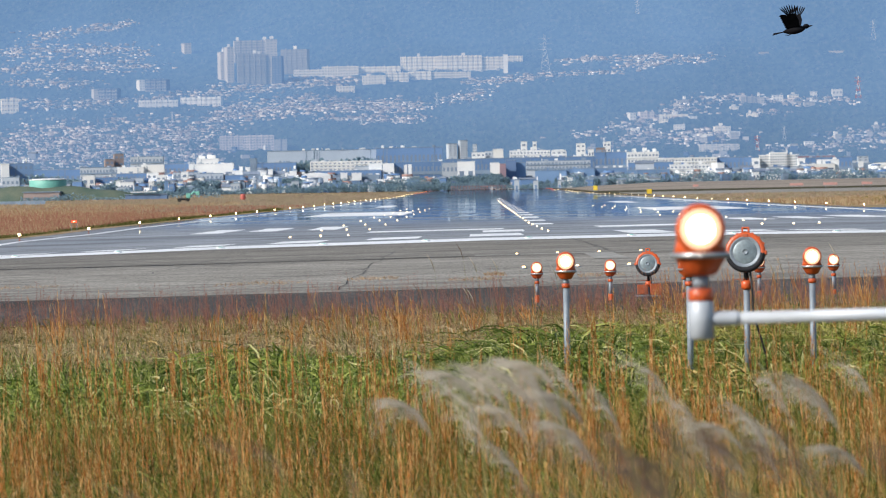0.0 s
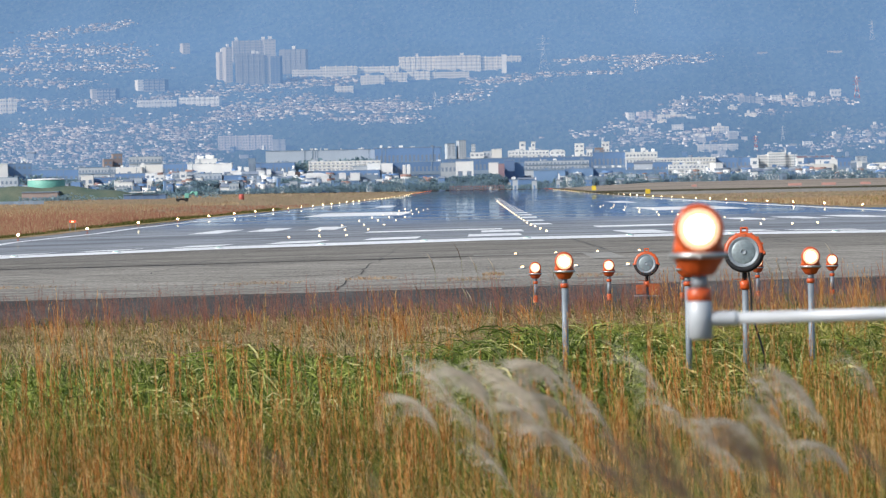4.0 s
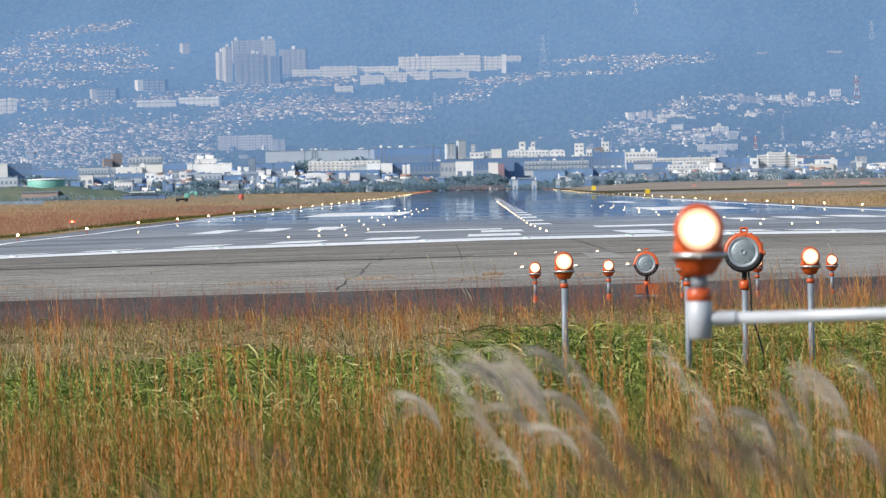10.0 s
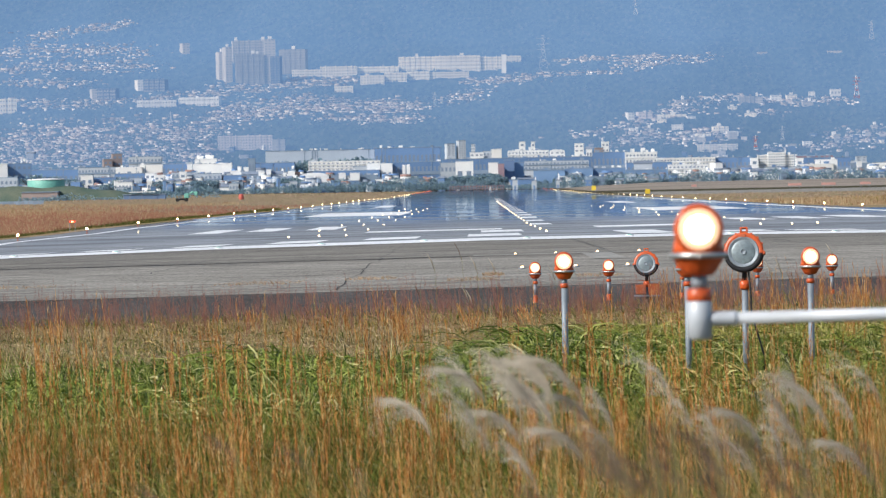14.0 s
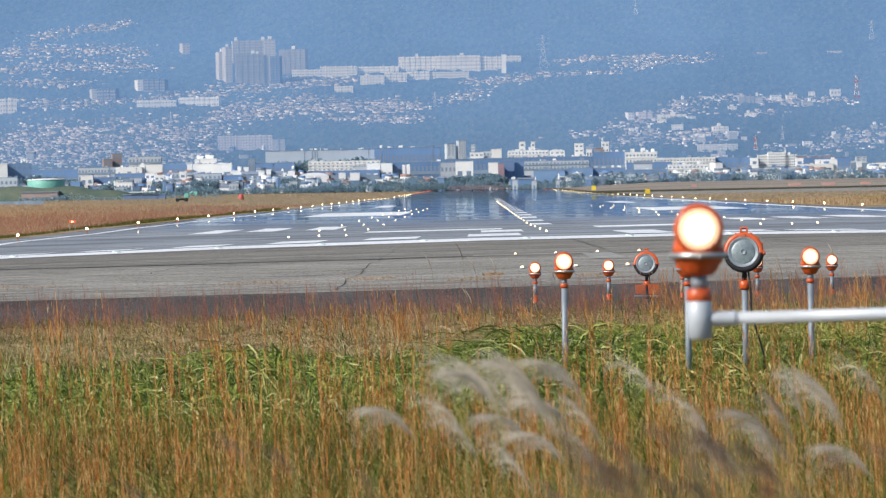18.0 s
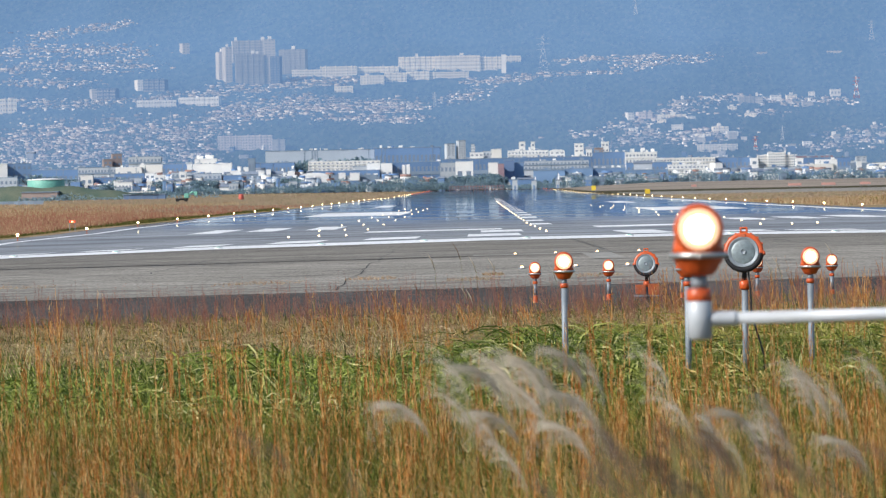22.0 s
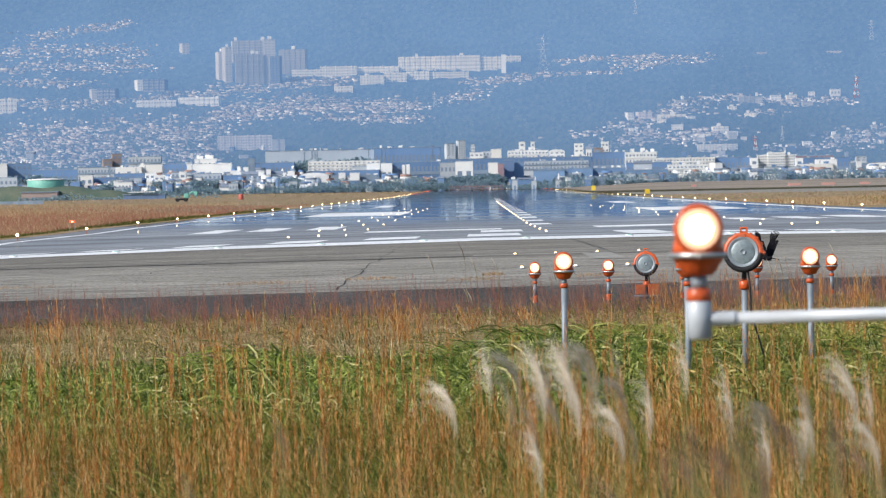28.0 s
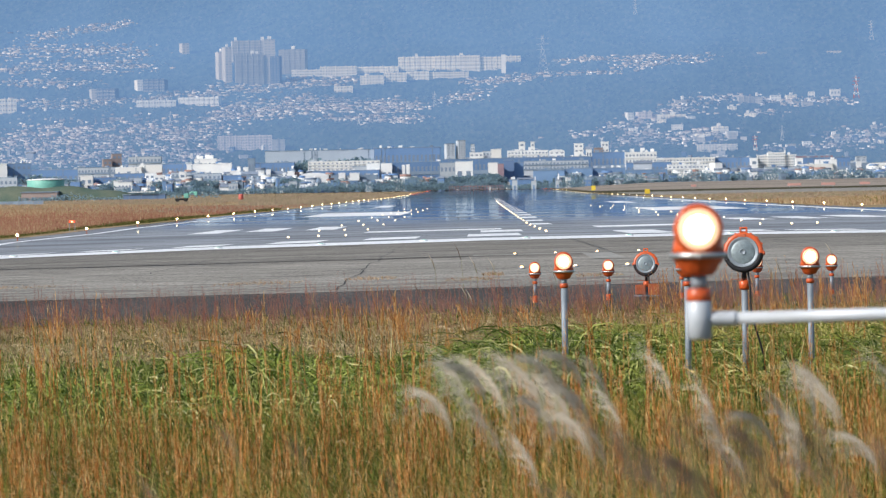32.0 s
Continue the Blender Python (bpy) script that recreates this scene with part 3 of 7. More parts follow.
        structure("pavement_crack", co, np.stack([i[:-1, 0], i[1:, 0], i[1:, 1], i[:-1, 1]], -1), M["joint"], "dark tarred joint across the pavement")

    # many short cracks and scars of the old surface
    co = []
    for k in range(230):
        x, y = rnd.uniform(-26, 18), 1 / rnd.uniform(1 / 212, 1 / 94)
        n, w, turn = rnd.randrange(3, 7), rnd.uniform(0.025, 0.11) * y / 120, rnd.uniform(-1.2, 1.2)
        for i in range(n):
            s = rnd.uniform(0.08, 0.32)
            x2, y2 = x + s, y + turn * s * 4 + rnd.uniform(-0.3, 0.3)
            co += [(x, y - w, ground_z(x, y) + 0.031), (x2, y2 - w, ground_z(x2, y2) + 0.031), (x2, y2 + w, ground_z(x2, y2) + 0.031), (x, y + w, ground_z(x, y) + 0.031)]
            x, y = x2, y2
    structure("pavement_scars", np.array(co), np.arange(len(co)).reshape(-1, 4), M["joint"], "short dark cracks scattered over the old pavement")


site()
markings()


# ---- approach lamps ----
def facing(z, tilt=0.0):
    """Turns a lathe's axis from z to the way of the camera, at height z."""
    return Matrix.Translation((0, 0, z)) @ Matrix.Rotation(radians(90 + tilt), 4, "X")


def lamp_meshes():
    head = lathe([(0.040, -0.062), (0.052, -0.055), (0.066, -0.030), (0.078, -0.012), (0.080, -0.006)], 28)
    flange = lathe([(0.084, -0.008), (0.092, -0.006), (0.093, 0.008), (0.084, 0.010)], 28)
    hood = lathe([(0.083, 0.010), (0.078, 0.030), (0.073, 0.060), (0.071, 0.095), (0.066, 0.120), (0.052, 0.145), (0.028, 0.160), (0.004, 0.164)], 28)
    lathe([(0.077, 0.0), (0.078, 0.060), (0.076, 0.078), (0.066, 0.080)], 28, facing(0.083), hood)
    edge = lathe([(0.066, 0.076), (0.064, 0.081), (0.046, 0.085), (0.045, 0.084)], 28, facing(0.083))
    lens = lathe([(0.0455, 0.083), (0.041, 0.090), (0.028, 0.097), (0.010, 0.100), (0.001, 0.100)], 28, facing(0.083))
    neck = lathe([(0.026, -0.105), (0.026, -0.062)], 20)
    bolt = lathe([(0.008, 0.0), (0.008, 0.006), (0.005, 0.009)], 8, Matrix.Translation((0, -0.092, -0.002)) @ Matrix.Rotation(radians(90), 4, "X"))
    return [("cup", head, "orange", ""), ("flange", flange, "cast", "bare metal clamping flange"), ("hood", hood, "orange", ""),
            ("lens_rim", edge, "lens_edge", "glowing amber rim of the lens"), ("lens", lens, "lens", "brightly lit warm white lens"),
            ("neck", neck, "zinc", "grey metal neck"), ("bolt", bolt, "cast", "")]


LAMP = [(n, mesh_of(n, bm, M[m], True), lab) for n, bm, m, lab in lamp_meshes()]


def approach_light(x, y, z, foot, pole=True, turn=0.0):
    """A lamp with its flange at height z, on a pole from the ground at foot."""
    ob = thing("approach_light", pose(x, y, foot, 0, 0, turn), "lit orange approach lamp on a galvanised pole in grass", "airfield lamp", "approach lights")
    up = Matrix.Translation((0, 0, z - foot))
    for n, me, lab in LAMP:
        part(n, me, None, ob, lab, m=up)
    if pole:
        h = z - foot
        part("collar", lathe([(0.030, h - 0.135), (0.034, h - 0.125), (0.034, h - 0.105), (0.028, h - 0.098)], 18), M["orange"], ob, "orange collar", True)
        part("pole", lathe([(0.0255, 0.10), (0.0255, h - 0.13)], 18), M["zinc"], ob, "galvanised steel pole", True)
        part("base_coupling", lathe([(0.055, -0.15), (0.055, 0.0), (0.036, 0.03), (0.034, 0.10), (0.03, 0.12)], 18), M["orange"], ob, "orange breakable coupling", True)
    return ob


def arm_light():
    """The nearest lamp, on a white arm that comes from a mast beyond."""
    ob = approach_light(0.679, 18.4, 1.381, 0.0, False)
    tagged(ob, "large lit orange approach lamp on a white side arm")
    z = 1.381
    part("collar", lathe([(0.037, z - 0.142), (0.040, z - 0.138), (0.040, z - 0.108), (0.034, z - 0.104)], 24), M["orange"], ob, "orange collar", True)
    part("sleeve", lathe([(0.030, z - 0.262), (0.0385, z - 0.258), (0.0385, z - 0.205), (0.0395, z - 0.2), (0.0395, z - 0.196), (0.0385, z - 0.19), (0.0385, z - 0.145), (0.034, z - 0.142)], 24), M["white"], ob, "white enamelled sleeve", True)
    tilt = Matrix.Translation((0, 0, z - 0.199)) @ Matrix.Rotation(radians(90 - 0.5), 4, "Y")
    part("tee", lathe([(0.015, 0.03), (0.021, 0.036), (0.0235, 0.050), (0.0225, 0.10), (0.0235, 0.103), (0.0235, 0.114), (0.020, 0.118)], 20, tilt), M["white"], ob, "", True)
    part("arm", lathe([(0.0192, 0.11), (0.0192, 1.42)], 20, tilt), M["white"], ob, "white enamelled arm", True)
    part("mast", lathe([(0.05, -0.05), (0.045, 0.0), (0.045, z + 0.15), (0.04, z + 0.16)], 20, Matrix.Translation((1.45, 0, 0))), M["zinc"], ob, "galvanised mast", True)


def flash_meshes():
    # upper half orange, lower half black: two half shells of one drum
    def half(a0, a1, prof):
        bm = bmesh.new()
        k = 20
        rows = []
        for r, d in prof:
            rows.append([bm.verts.new((r * math.cos(a0 + (a1 - a0) * i / k), -d, r * math.sin(a0 + (a1 - a0) * i / k))) for i in range(k + 1)])
        for a, b in zip(rows, rows[1:]):
            for i in range(k):
                bm.faces.new((a[i], a[i + 1], b[i + 1], b[i]))
        return bm
    prof = [(0.02, -0.13), (0.09, -0.12), (0.145, -0.06), (0.160, 0.0), (0.166, 0.010), (0.166, 0.046), (0.158, 0.054), (0.128, 0.056), (0.124, 0.050)]
    upper = half(radians(-4), radians(184), prof)
    lower = half(radians(183), radians(357), prof)
    rim = lathe([(0.123, 0.036), (0.129, 0.058), (0.123, 0.061), (0.117, 0.055)], 40, facing(0))
    glass = lathe([(0.119, 0.045), (0.112, 0.052), (0.08, 0.060), (0.03, 0.064), (0.002, 0.065)], 40, facing(0))
    boss = lathe([(0.026, 0.060), (0.026, 0.070), (0.020, 0.072), (0.019, 0.067), (0.004, 0.066)], 20, facing(0))
    hook = box(-0.03, 0.03, -0.045, 0.0, 0.160, 0.172)
    box(-0.032, -0.020, -0.045, 0.0, 0.17, 0.20, 0, hook)
    box(0.020, 0.032, -0.045, 0.0, 0.17, 0.20, 0, hook)
    box(-0.032, 0.032, -0.045, 0.0, 0.20, 0.21, 0, hook)
    clip = box(-0.022, 0.022, -0.062, -0.04, 0.120, 0.150, 0.004)
    ears = [("pivot", box(-0.178, -0.155, -0.05, 0.0, -0.02, 0.01, 0.003), "orange", ""), ("pivot", box(0.155, 0.178, -0.05, 0.0, -0.02, 0.01, 0.003), "orange", "")]
    for a in range(25, 160, 22):
        crest = bmesh.new()
        q = Matrix.Rotation(radians(90 - a), 4, "Y")
        bmesh.ops.create_cube(crest, size=1, matrix=q @ Matrix.Translation((0, -0.03, 0.168)) @ Matrix.Diagonal((0.016, 0.03, 0.012, 1)))
        ears.append(("stud", crest, "orange", ""))
    return [("upper_shell", upper, "orange", "orange upper half of the housing"), ("lower_shell", lower, "black", "black lower half of the housing"),
            ("bezel", rim, "zinc", "bare metal bezel"), ("glass", glass, "reflector", "unlit silvery glass"), ("boss", boss, "zinc", ""),
            ("latch", hook, "orange", ""), ("clip", clip, "orange_dull", "")] + ears


FLASH = [(n, mesh_of(n, bm, M[m], n not in ("latch", "clip", "pivot", "stud")), lab) for n, bm, m, lab in flash_meshes()]


def flash_light(x, y, z, foot, boxed):
    ob = thing("flash_light", pose(x, y, foot, 0, 0, 0), "round unlit flash lamp, orange and black, on a pole", "airfield lamp", "flash lamps")
    h = z - foot
    for n, me, lab in FLASH:
        part(n, me, None, ob, lab, m=pose(0, 0, h, -10, 0, -9))
    part("socket", lathe([(0.034, h - 0.30), (0.044, h - 0.285), (0.046, h - 0.235), (0.030, h - 0.225)], 18), M["orange"], ob, "orange pole socket", True)
    part("stem", lathe([(0.022, h - 0.23), (0.02, h - 0.13)], 14), M["black"], ob, "black stem", True)
    part("arm_plate", box(-0.11, 0.10, -0.02, 0.02, h - 0.218, h - 0.212, 0.002), M["orange_dull"], ob)
    part("pole", lathe([(0.0265, -0.05), (0.0265, h - 0.29)], 18), M["zinc"], ob, "galvanised steel pole", True)
    part("cable", tube([(0.03, -0.03, h - 0.15), (0.045, -0.04, h - 0.30), (0.05, -0.04, h - 0.5), (0.085, -0.03, h - 0.62), (0.12, -0.02, h - 0.74), (0.15, 0, h - 0.85), (0.16, 0.05, 0.0)], 0.009, 8), M["rubber"], ob, "black hanging cable", True)
    if boxed:
        part("junction_box", box(-0.15, -0.01, -0.08, 0.06, h - 0.40, h - 0.27, 0.008), M["orange_dull"], ob, "faded orange junction box")
        part("junction_box", box(0.02, 0.17, -0.06, 0.08, h - 0.41, h - 0.26, 0.008), M["orange_dull"], ob, "faded orange junction box")
        part("shelf", box(-0.17, 0.19, -0.09, 0.1, h - 0.43, h - 0.41, 0.003), M["zinc"], ob)


def inset_light(x, y, amber=False):
    """A low lamp set in the pavement, in a flat pan."""
    z = float(ground_z(x, y)) + 0.03
    ob = thing("inset_light", pose(x, y, z), "lit low lamp in a flat metal pan on the pavement", "airfield lamp", "inset approach lights")
    part("pan", lathe([(0.08, -0.01), (0.07, 0.008), (0.045, 0.014), (0.02, 0.015)], 16), M["zinc"], ob, "flat metal pan", True)
    part("lens", lathe([(0.030, 0.015), (0.032, 0.032), (0.022, 0.044), (0.008, 0.047)], 14), M["lens_low"], ob, "lit warm lens", True)


EDGE_POST = mesh_of("post", lathe([(0.06, -0.03), (0.05, 0.0), (0.028, 0.05), (0.028, 0.24), (0.07, 0.26), (0.07, 0.28)], 10), M["orange_dull"], True)
EDGE_LENS = {k: mesh_of("lens", lathe([(0.05 * q, 0.28), (0.08 * q, 0.30), (0.09 * q, 0.28 + 0.08 * q), (0.065 * q, 0.28 + 0.13 * q), (0.02, 0.28 + 0.15 * q)], 10), M[k], True) for k, q in (("spark", 1.0), ("spark_orange", 1.2))}
LOW_LENS = mesh_of("lens", lathe([(0.05, 0.0), (0.055, 0.04), (0.04, 0.08), (0.01, 0.09)], 10), M["spark_low"], True)


def runway_light(x, y, amber=False, low=False):
    ob = thing("touchdown_light" if low else "runway_edge_light", pose(x, y, float(ground_z(x, y)) + 0.03),
               "small lit lamp set flush in the runway" if low else ("lit amber edge lamp on a short post" if amber else "lit warm white edge lamp on a short post"),
               "airfield lamp", "touchdown lights" if low else "runway edge lights")
    if not low:
        part("post", EDGE_POST, None, ob, "short orange post")
    part("lens", LOW_LENS if low else EDGE_LENS["spark_orange" if amber else "spark"], None, ob, "lit lens")


def threshold_light(x, y):
    ob = thing("threshold_light", pose(x, y, float(ground_z(x, y)) + 0.026), "low pale housing with a green lens on the painted bar", "airfield lamp", "threshold lights")
    part("housing", lathe([(0.17, -0.01), (0.16, 0.03), (0.11, 0.06), (0.05, 0.065)], 14), M["w_white"], ob, "low pale metal housing", True)
    part("lens", box(-0.07, 0.07, -0.15, -0.10, 0.02, 0.06, 0.008), M["mint"], ob, "green lens")


def all_lamps():
    for i in range(9):
        threshold_light(-18.0 + 3.95 * i, 226.0)
    arm_light()
    for x, z in ((0.676, 0.915), (1.690, 0.912), (2.704, 0.916)):
        approach_light(x, 48.4, z, -0.32)
    flash_light(2.162, 48.4, 1.038, 0.0, False)
    for x, z in ((0.709, 0.467), (1.690, 0.478), (2.670, 0.488), (3.672, 0.491), (4.667, 0.494)):
        approach_light(x, 78.4, z, 0.06)
    flash_light(2.196, 78.4, 0.566, 0.06, True)
    for x, y in ((0.76, 110.8), (1.77, 110.8), (2.75, 110.8), (0.81, 141), (1.78, 141), (2.78, 141), (3.78, 141)):
        inset_light(x, y)
    for i in range(49):
        runway_light(-26.9, 341 + 60 * i, i > 32)
        if i > 2:
            runway_light(35.2, 362 + 60 * i, i > 41)
    for i in range(30):
        runway_light(3.2, 288 + 30 * i, low=True)
    for i in range(9):
        for x in (-10.0, -8.5, -7.0, 14.7, 16.2, 17.7):
            runway_light(x, 305 + 59 * i + (x % 1) * 6, low=True)


all_lamps()


# ---- crows ----
def feather(bm, root, way, length, wide, up=Vector((0, 0, 1))):
    side = way.cross(up).normalized() * wide / 2
    p = [root - side * 0.7, root + side * 0.7, root + way * length * 0.7 + side, root + way * length + side * 0.2, root + way * length - side * 0.2, root + way * length * 0.7 - side]
    top = [bm.verts.new(v + up * 0.003) for v in p]
    low = [bm.verts.new(v - up * 0.003) for v in p]
    bm.faces.new(top)
    bm.faces.new(low[::-1])
    for i in range(6):
        bm.faces.new((top[i], low[i], low[(i + 1) % 6], top[(i + 1) % 6]))


def crow(label):
    """A crow that flies along +x; wings hinge on its long axis."""
    ob = thing("crow", pose(0, 0, 0), label, "bird", "crows")
    axis = Matrix.Rotation(radians(90), 4, "Y")
    part("body", lathe([(0.012, -0.17), (0.035, -0.12), (0.058, -0.05), (0.066, 0.02), (0.055, 0.09), (0.036, 0.14), (0.02, 0.16)], 16, axis), M["crow"], ob, "", True)
    part("head", lathe([(0.015, -0.045), (0.033, -0.025), (0.038, 0.0), (0.033, 0.025), (0.018, 0.042), (0.004, 0.048)], 14, Matrix.Translation((0.185, 0, 0.022)) @ axis), M["crow"], ob, "", True)
    part("beak", lathe([(0.014, 0.0), (0.011, 0.03), (0.006, 0.055), (0.001, 0.066)], 8, Matrix.Translation((0.222, 0, 0.016)) @ axis), M["black"], ob, "black beak", True)
    for k in range(-3, 4):
        fb = bmesh.new()
        feather(fb, Vector((-0.13, k * 0.008, 0.0)), Vector((-1, k * 0.07, k * 0.03 - 0.04)).normalized(), 0.20, 0.034)
        part("tail_feather", fb, M["crow"], ob)
    legs = tube([(-0.06, -0.015, -0.05), (-0.10, -0.015, -0.062), (-0.14, -0.015, -0.05)], 0.006, 6)
    tube([(-0.06, 0.015, -0.05), (-0.10, 0.015, -0.062), (-0.14, 0.015, -0.05)], 0.006, 6, legs)
    part("legs", legs, M["black"], ob)
    wings = []
    for s in (1, -1):
        bm = bmesh.new()
        arm = [(0.10, 0.0), (0.12, 0.16), (0.10, 0.28), (-0.02, 0.30), (-0.09, 0.18), (-0.10, 0.0)]
        top = [bm.verts.new((x, s * y, 0.008)) for x, y in arm]
        low = [bm.verts.new((x, s * y, -0.008)) for x, y in arm]
        bm.faces.new(top if s > 0 else top[::-1])
        bm.faces.new(low[::-1] if s > 0 else low)
        for i in range(6):
            bm.faces.new((top[i], low[i], low[(i + 1) % 6], top[(i + 1) % 6]))
        wing = part("wing", bm, M["crow"], ob, "black wing with spread fingers", m=pose(0, s * 0.03, 0.03))
        for k in range(8):
            a = radians(44 - k * 12)
            fb = bmesh.new()
            feather(fb, Vector((0.09 - 0.016 * k, s * (0.26 + 0.004 * k), 0)), Vector((math.sin(a) * 0.6, s * math.cos(a * 0.6), 0)).normalized(), 0.23 - 0.012 * abs(k - 3), 0.019)
            part("feather", fb, M["crow"], wing)
        for k in range(7):
            fb = bmesh.new()
            feather(fb, Vector((-0.04, s * (0.28 - 0.042 * k), 0)), Vector((-1, s * 0.10, 0)).normalized(), 0.105 - 0.004 * k, 0.05)
            part("feather", fb, M["crow"], wing)
        wings.append(wing)
    return ob, wings


CROW_A, WINGS_A = crow("black crow in flight with raised wings")
CROW_B, WINGS_B = crow("black crow crossing low over the pavement")


def flap_rows(s, times, beat, phase, mean, swing):
    return [(t, pose(0, s * 0.03, 0.03, s * (mean + swing * math.sin(2 * math.pi * beat * t + phase)), 0, s * 6 * math.cos(2 * math.pi * beat * t + phase))) for t in times]


def crow_motions():
    # first crow: off to the right and away
    rows = [(t, pose(4.72 + 9.4 * t, 88 - 1.5 * t, 3.90 - 0.5 * math.sin(min(t, 1.0)) + 0.15 * t, 0, -9, -13)) for t in (0, 0.1, 0.2, 0.5, 1, 2, 4, 8, 16, 24, 32)]
    walk(CROW_A, rows)
    ts = [i * 0.04 for i in range(13)] + [0.5 + 0.06 * i for i in range(1, 60)] + [8, 16, 24, 32]
    for s, w in zip((1, -1), WINGS_A):
        walk(w, flap_rows(s, ts, 3.6, 1.35, 8, 36))
    # second crow: in from the right, low behind the flash lamp, out to the left
    d, far = 108.0, 108.0 / 74
    path = [(27.7, 5.21, 0.72), (27.8, 4.89, 0.73), (28.0, 3.60, 0.68), (28.2, 2.09, 0.91), (28.4, 0.95, 0.97), (28.5, 0.17, 0.97), (28.6, -0.37, 0.98), (28.7, -1.02, 1.04), (29.0, -2.79, 0.86), (29.3, -4.73, 0.87), (29.6, -6.71, 0.93)]
    lead = [(t, 5.21 + (27.7 - t) * 7.0, 0.93 + (27.7 - t) * 0.25) for t in (0, 10, 20, 25, 27, 27.5)]
    tail = [(30.5, -13.0, 1.2), (32.0, -24.0, 2.6)]
    walk(CROW_B, [(t, pose(x * far, d, 1.6 + (z - 1.6) * far, 0, -4, 118 if 27.6 < t < 28.1 else 152)) for t, x, z in lead + path + tail])
    beats = ((0, 10), (10, -10), (20, 10), (25, 0), (27.0, 40), (27.15, -25), (27.3, 45), (27.45, -25), (27.6, 20), (27.7, -10), (27.8, 48), (27.9, 5), (28.0, 68), (28.1, 0), (28.2, 24), (28.3, 42), (28.4, 22),
             (28.5, 2), (28.6, -8), (28.7, 44), (28.85, 10), (29.0, -34), (29.15, 30), (29.3, 4), (29.45, -20), (29.6, 40), (29.8, -20), (30.0, 40), (30.3, -10), (30.8, 20), (31.4, -10), (32, 10))
    for s, w in zip((1, -1), WINGS_B):
        walk(w, [(t, pose(0, s * 0.03, 0.03, s * a, 0, -s * 8)) for t, a in beats])


# ---- hill ----
def hill_z(x, y):
    """The hillside: an even slope with soft folds."""
    x, y = np.asarray(x, float), np.asarray(y, float)
    k = np.clip((y - 3950) / 300, 0, 1)
    fold = 0.9 * np.sin(x / 61 + y / 140) + 0.6 * np.sin(x / 23 - y / 57) + 0.4 * np.sin(x / 9.0 + y / 31)
    return 3 + (y - 3950) / 850 * 162 + fold * k


def hillside():
    xs, ys = np.arange(-1500, 1501, 6.0), np.concatenate([np.arange(3900, 4992, 5.0)])
    gx, gy = np.meshgrid(xs, ys)
    gz = hill_z(gx, gy) + RNG.uniform(-0.8, 0.8, gx.shape) * np.clip((gy - 3940) / 30, 0, 1)
    i = np.arange(gx.size).reshape(gx.shape)
    f = np.stack([i[:-1, :-1], i[:-1, 1:], i[1:, 1:], i[1:, :-1]], -1).reshape(-1, 4)
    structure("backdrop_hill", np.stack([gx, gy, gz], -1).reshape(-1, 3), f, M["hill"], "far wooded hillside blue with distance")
    # tree crowns of the far woods
    n = 16000
    x, y = RNG.uniform(-430, 370, n), RNG.uniform(3960, 4985, n)
    r, h = RNG.uniform(0.9, 2.4, n), RNG.uniform(0.5, 1.7, n)
    a = np.arange(6) * math.pi / 3
    co = np.zeros((n, 13, 3))
    for lvl, (s, q) in enumerate(((1.0, 0.15), (0.72, 0.72))):
        jit = RNG.uniform(0.75, 1.2, (n, 6))
        co[:, lvl * 6:lvl * 6 + 6, 0] = x[:, None] + r[:, None] * s * jit * np.cos(a)
        co[:, lvl * 6:lvl * 6 + 6, 1] = y[:, None] + r[:, None] * s * jit * np.sin(a)
        co[:, lvl * 6:lvl * 6 + 6, 2] = (hill_z(x, y) + h * q)[:, None]
    co[:, 12] = np.stack([x, y, hill_z(x, y) + h], 1)
    k = np.arange(6)
    quads = np.concatenate([np.stack([k, (k + 1) % 6, 6 + (k + 1) % 6, 6 + k], 1), np.stack([6 + k, 6 + (k + 1) % 6, np.full(6, 12), np.full(6, 12)], 1)])
    tri = np.concatenate([quads[:6][:, [0, 1, 2]], quads[:6][:, [0, 2, 3]], quads[6:][:, [0, 1, 2]]])
    f = (np.arange(n)[:, None, None] * 13 + tri[None]).reshape(-1, 3)
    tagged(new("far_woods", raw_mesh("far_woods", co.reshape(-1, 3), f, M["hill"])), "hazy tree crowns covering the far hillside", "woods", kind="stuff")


hillside()


# ---- town ----
WINDOW = {}


def window_mesh(w, h, glass):
    key = (round(w, 1), round(h, 1), glass)
    if key not in WINDOW:
        WINDOW[key] = mesh_of("window", box(-key[0] / 2, key[0] / 2, -0.08, 0.1, 0, key[1]), M[glass])
    return WINDOW[key]


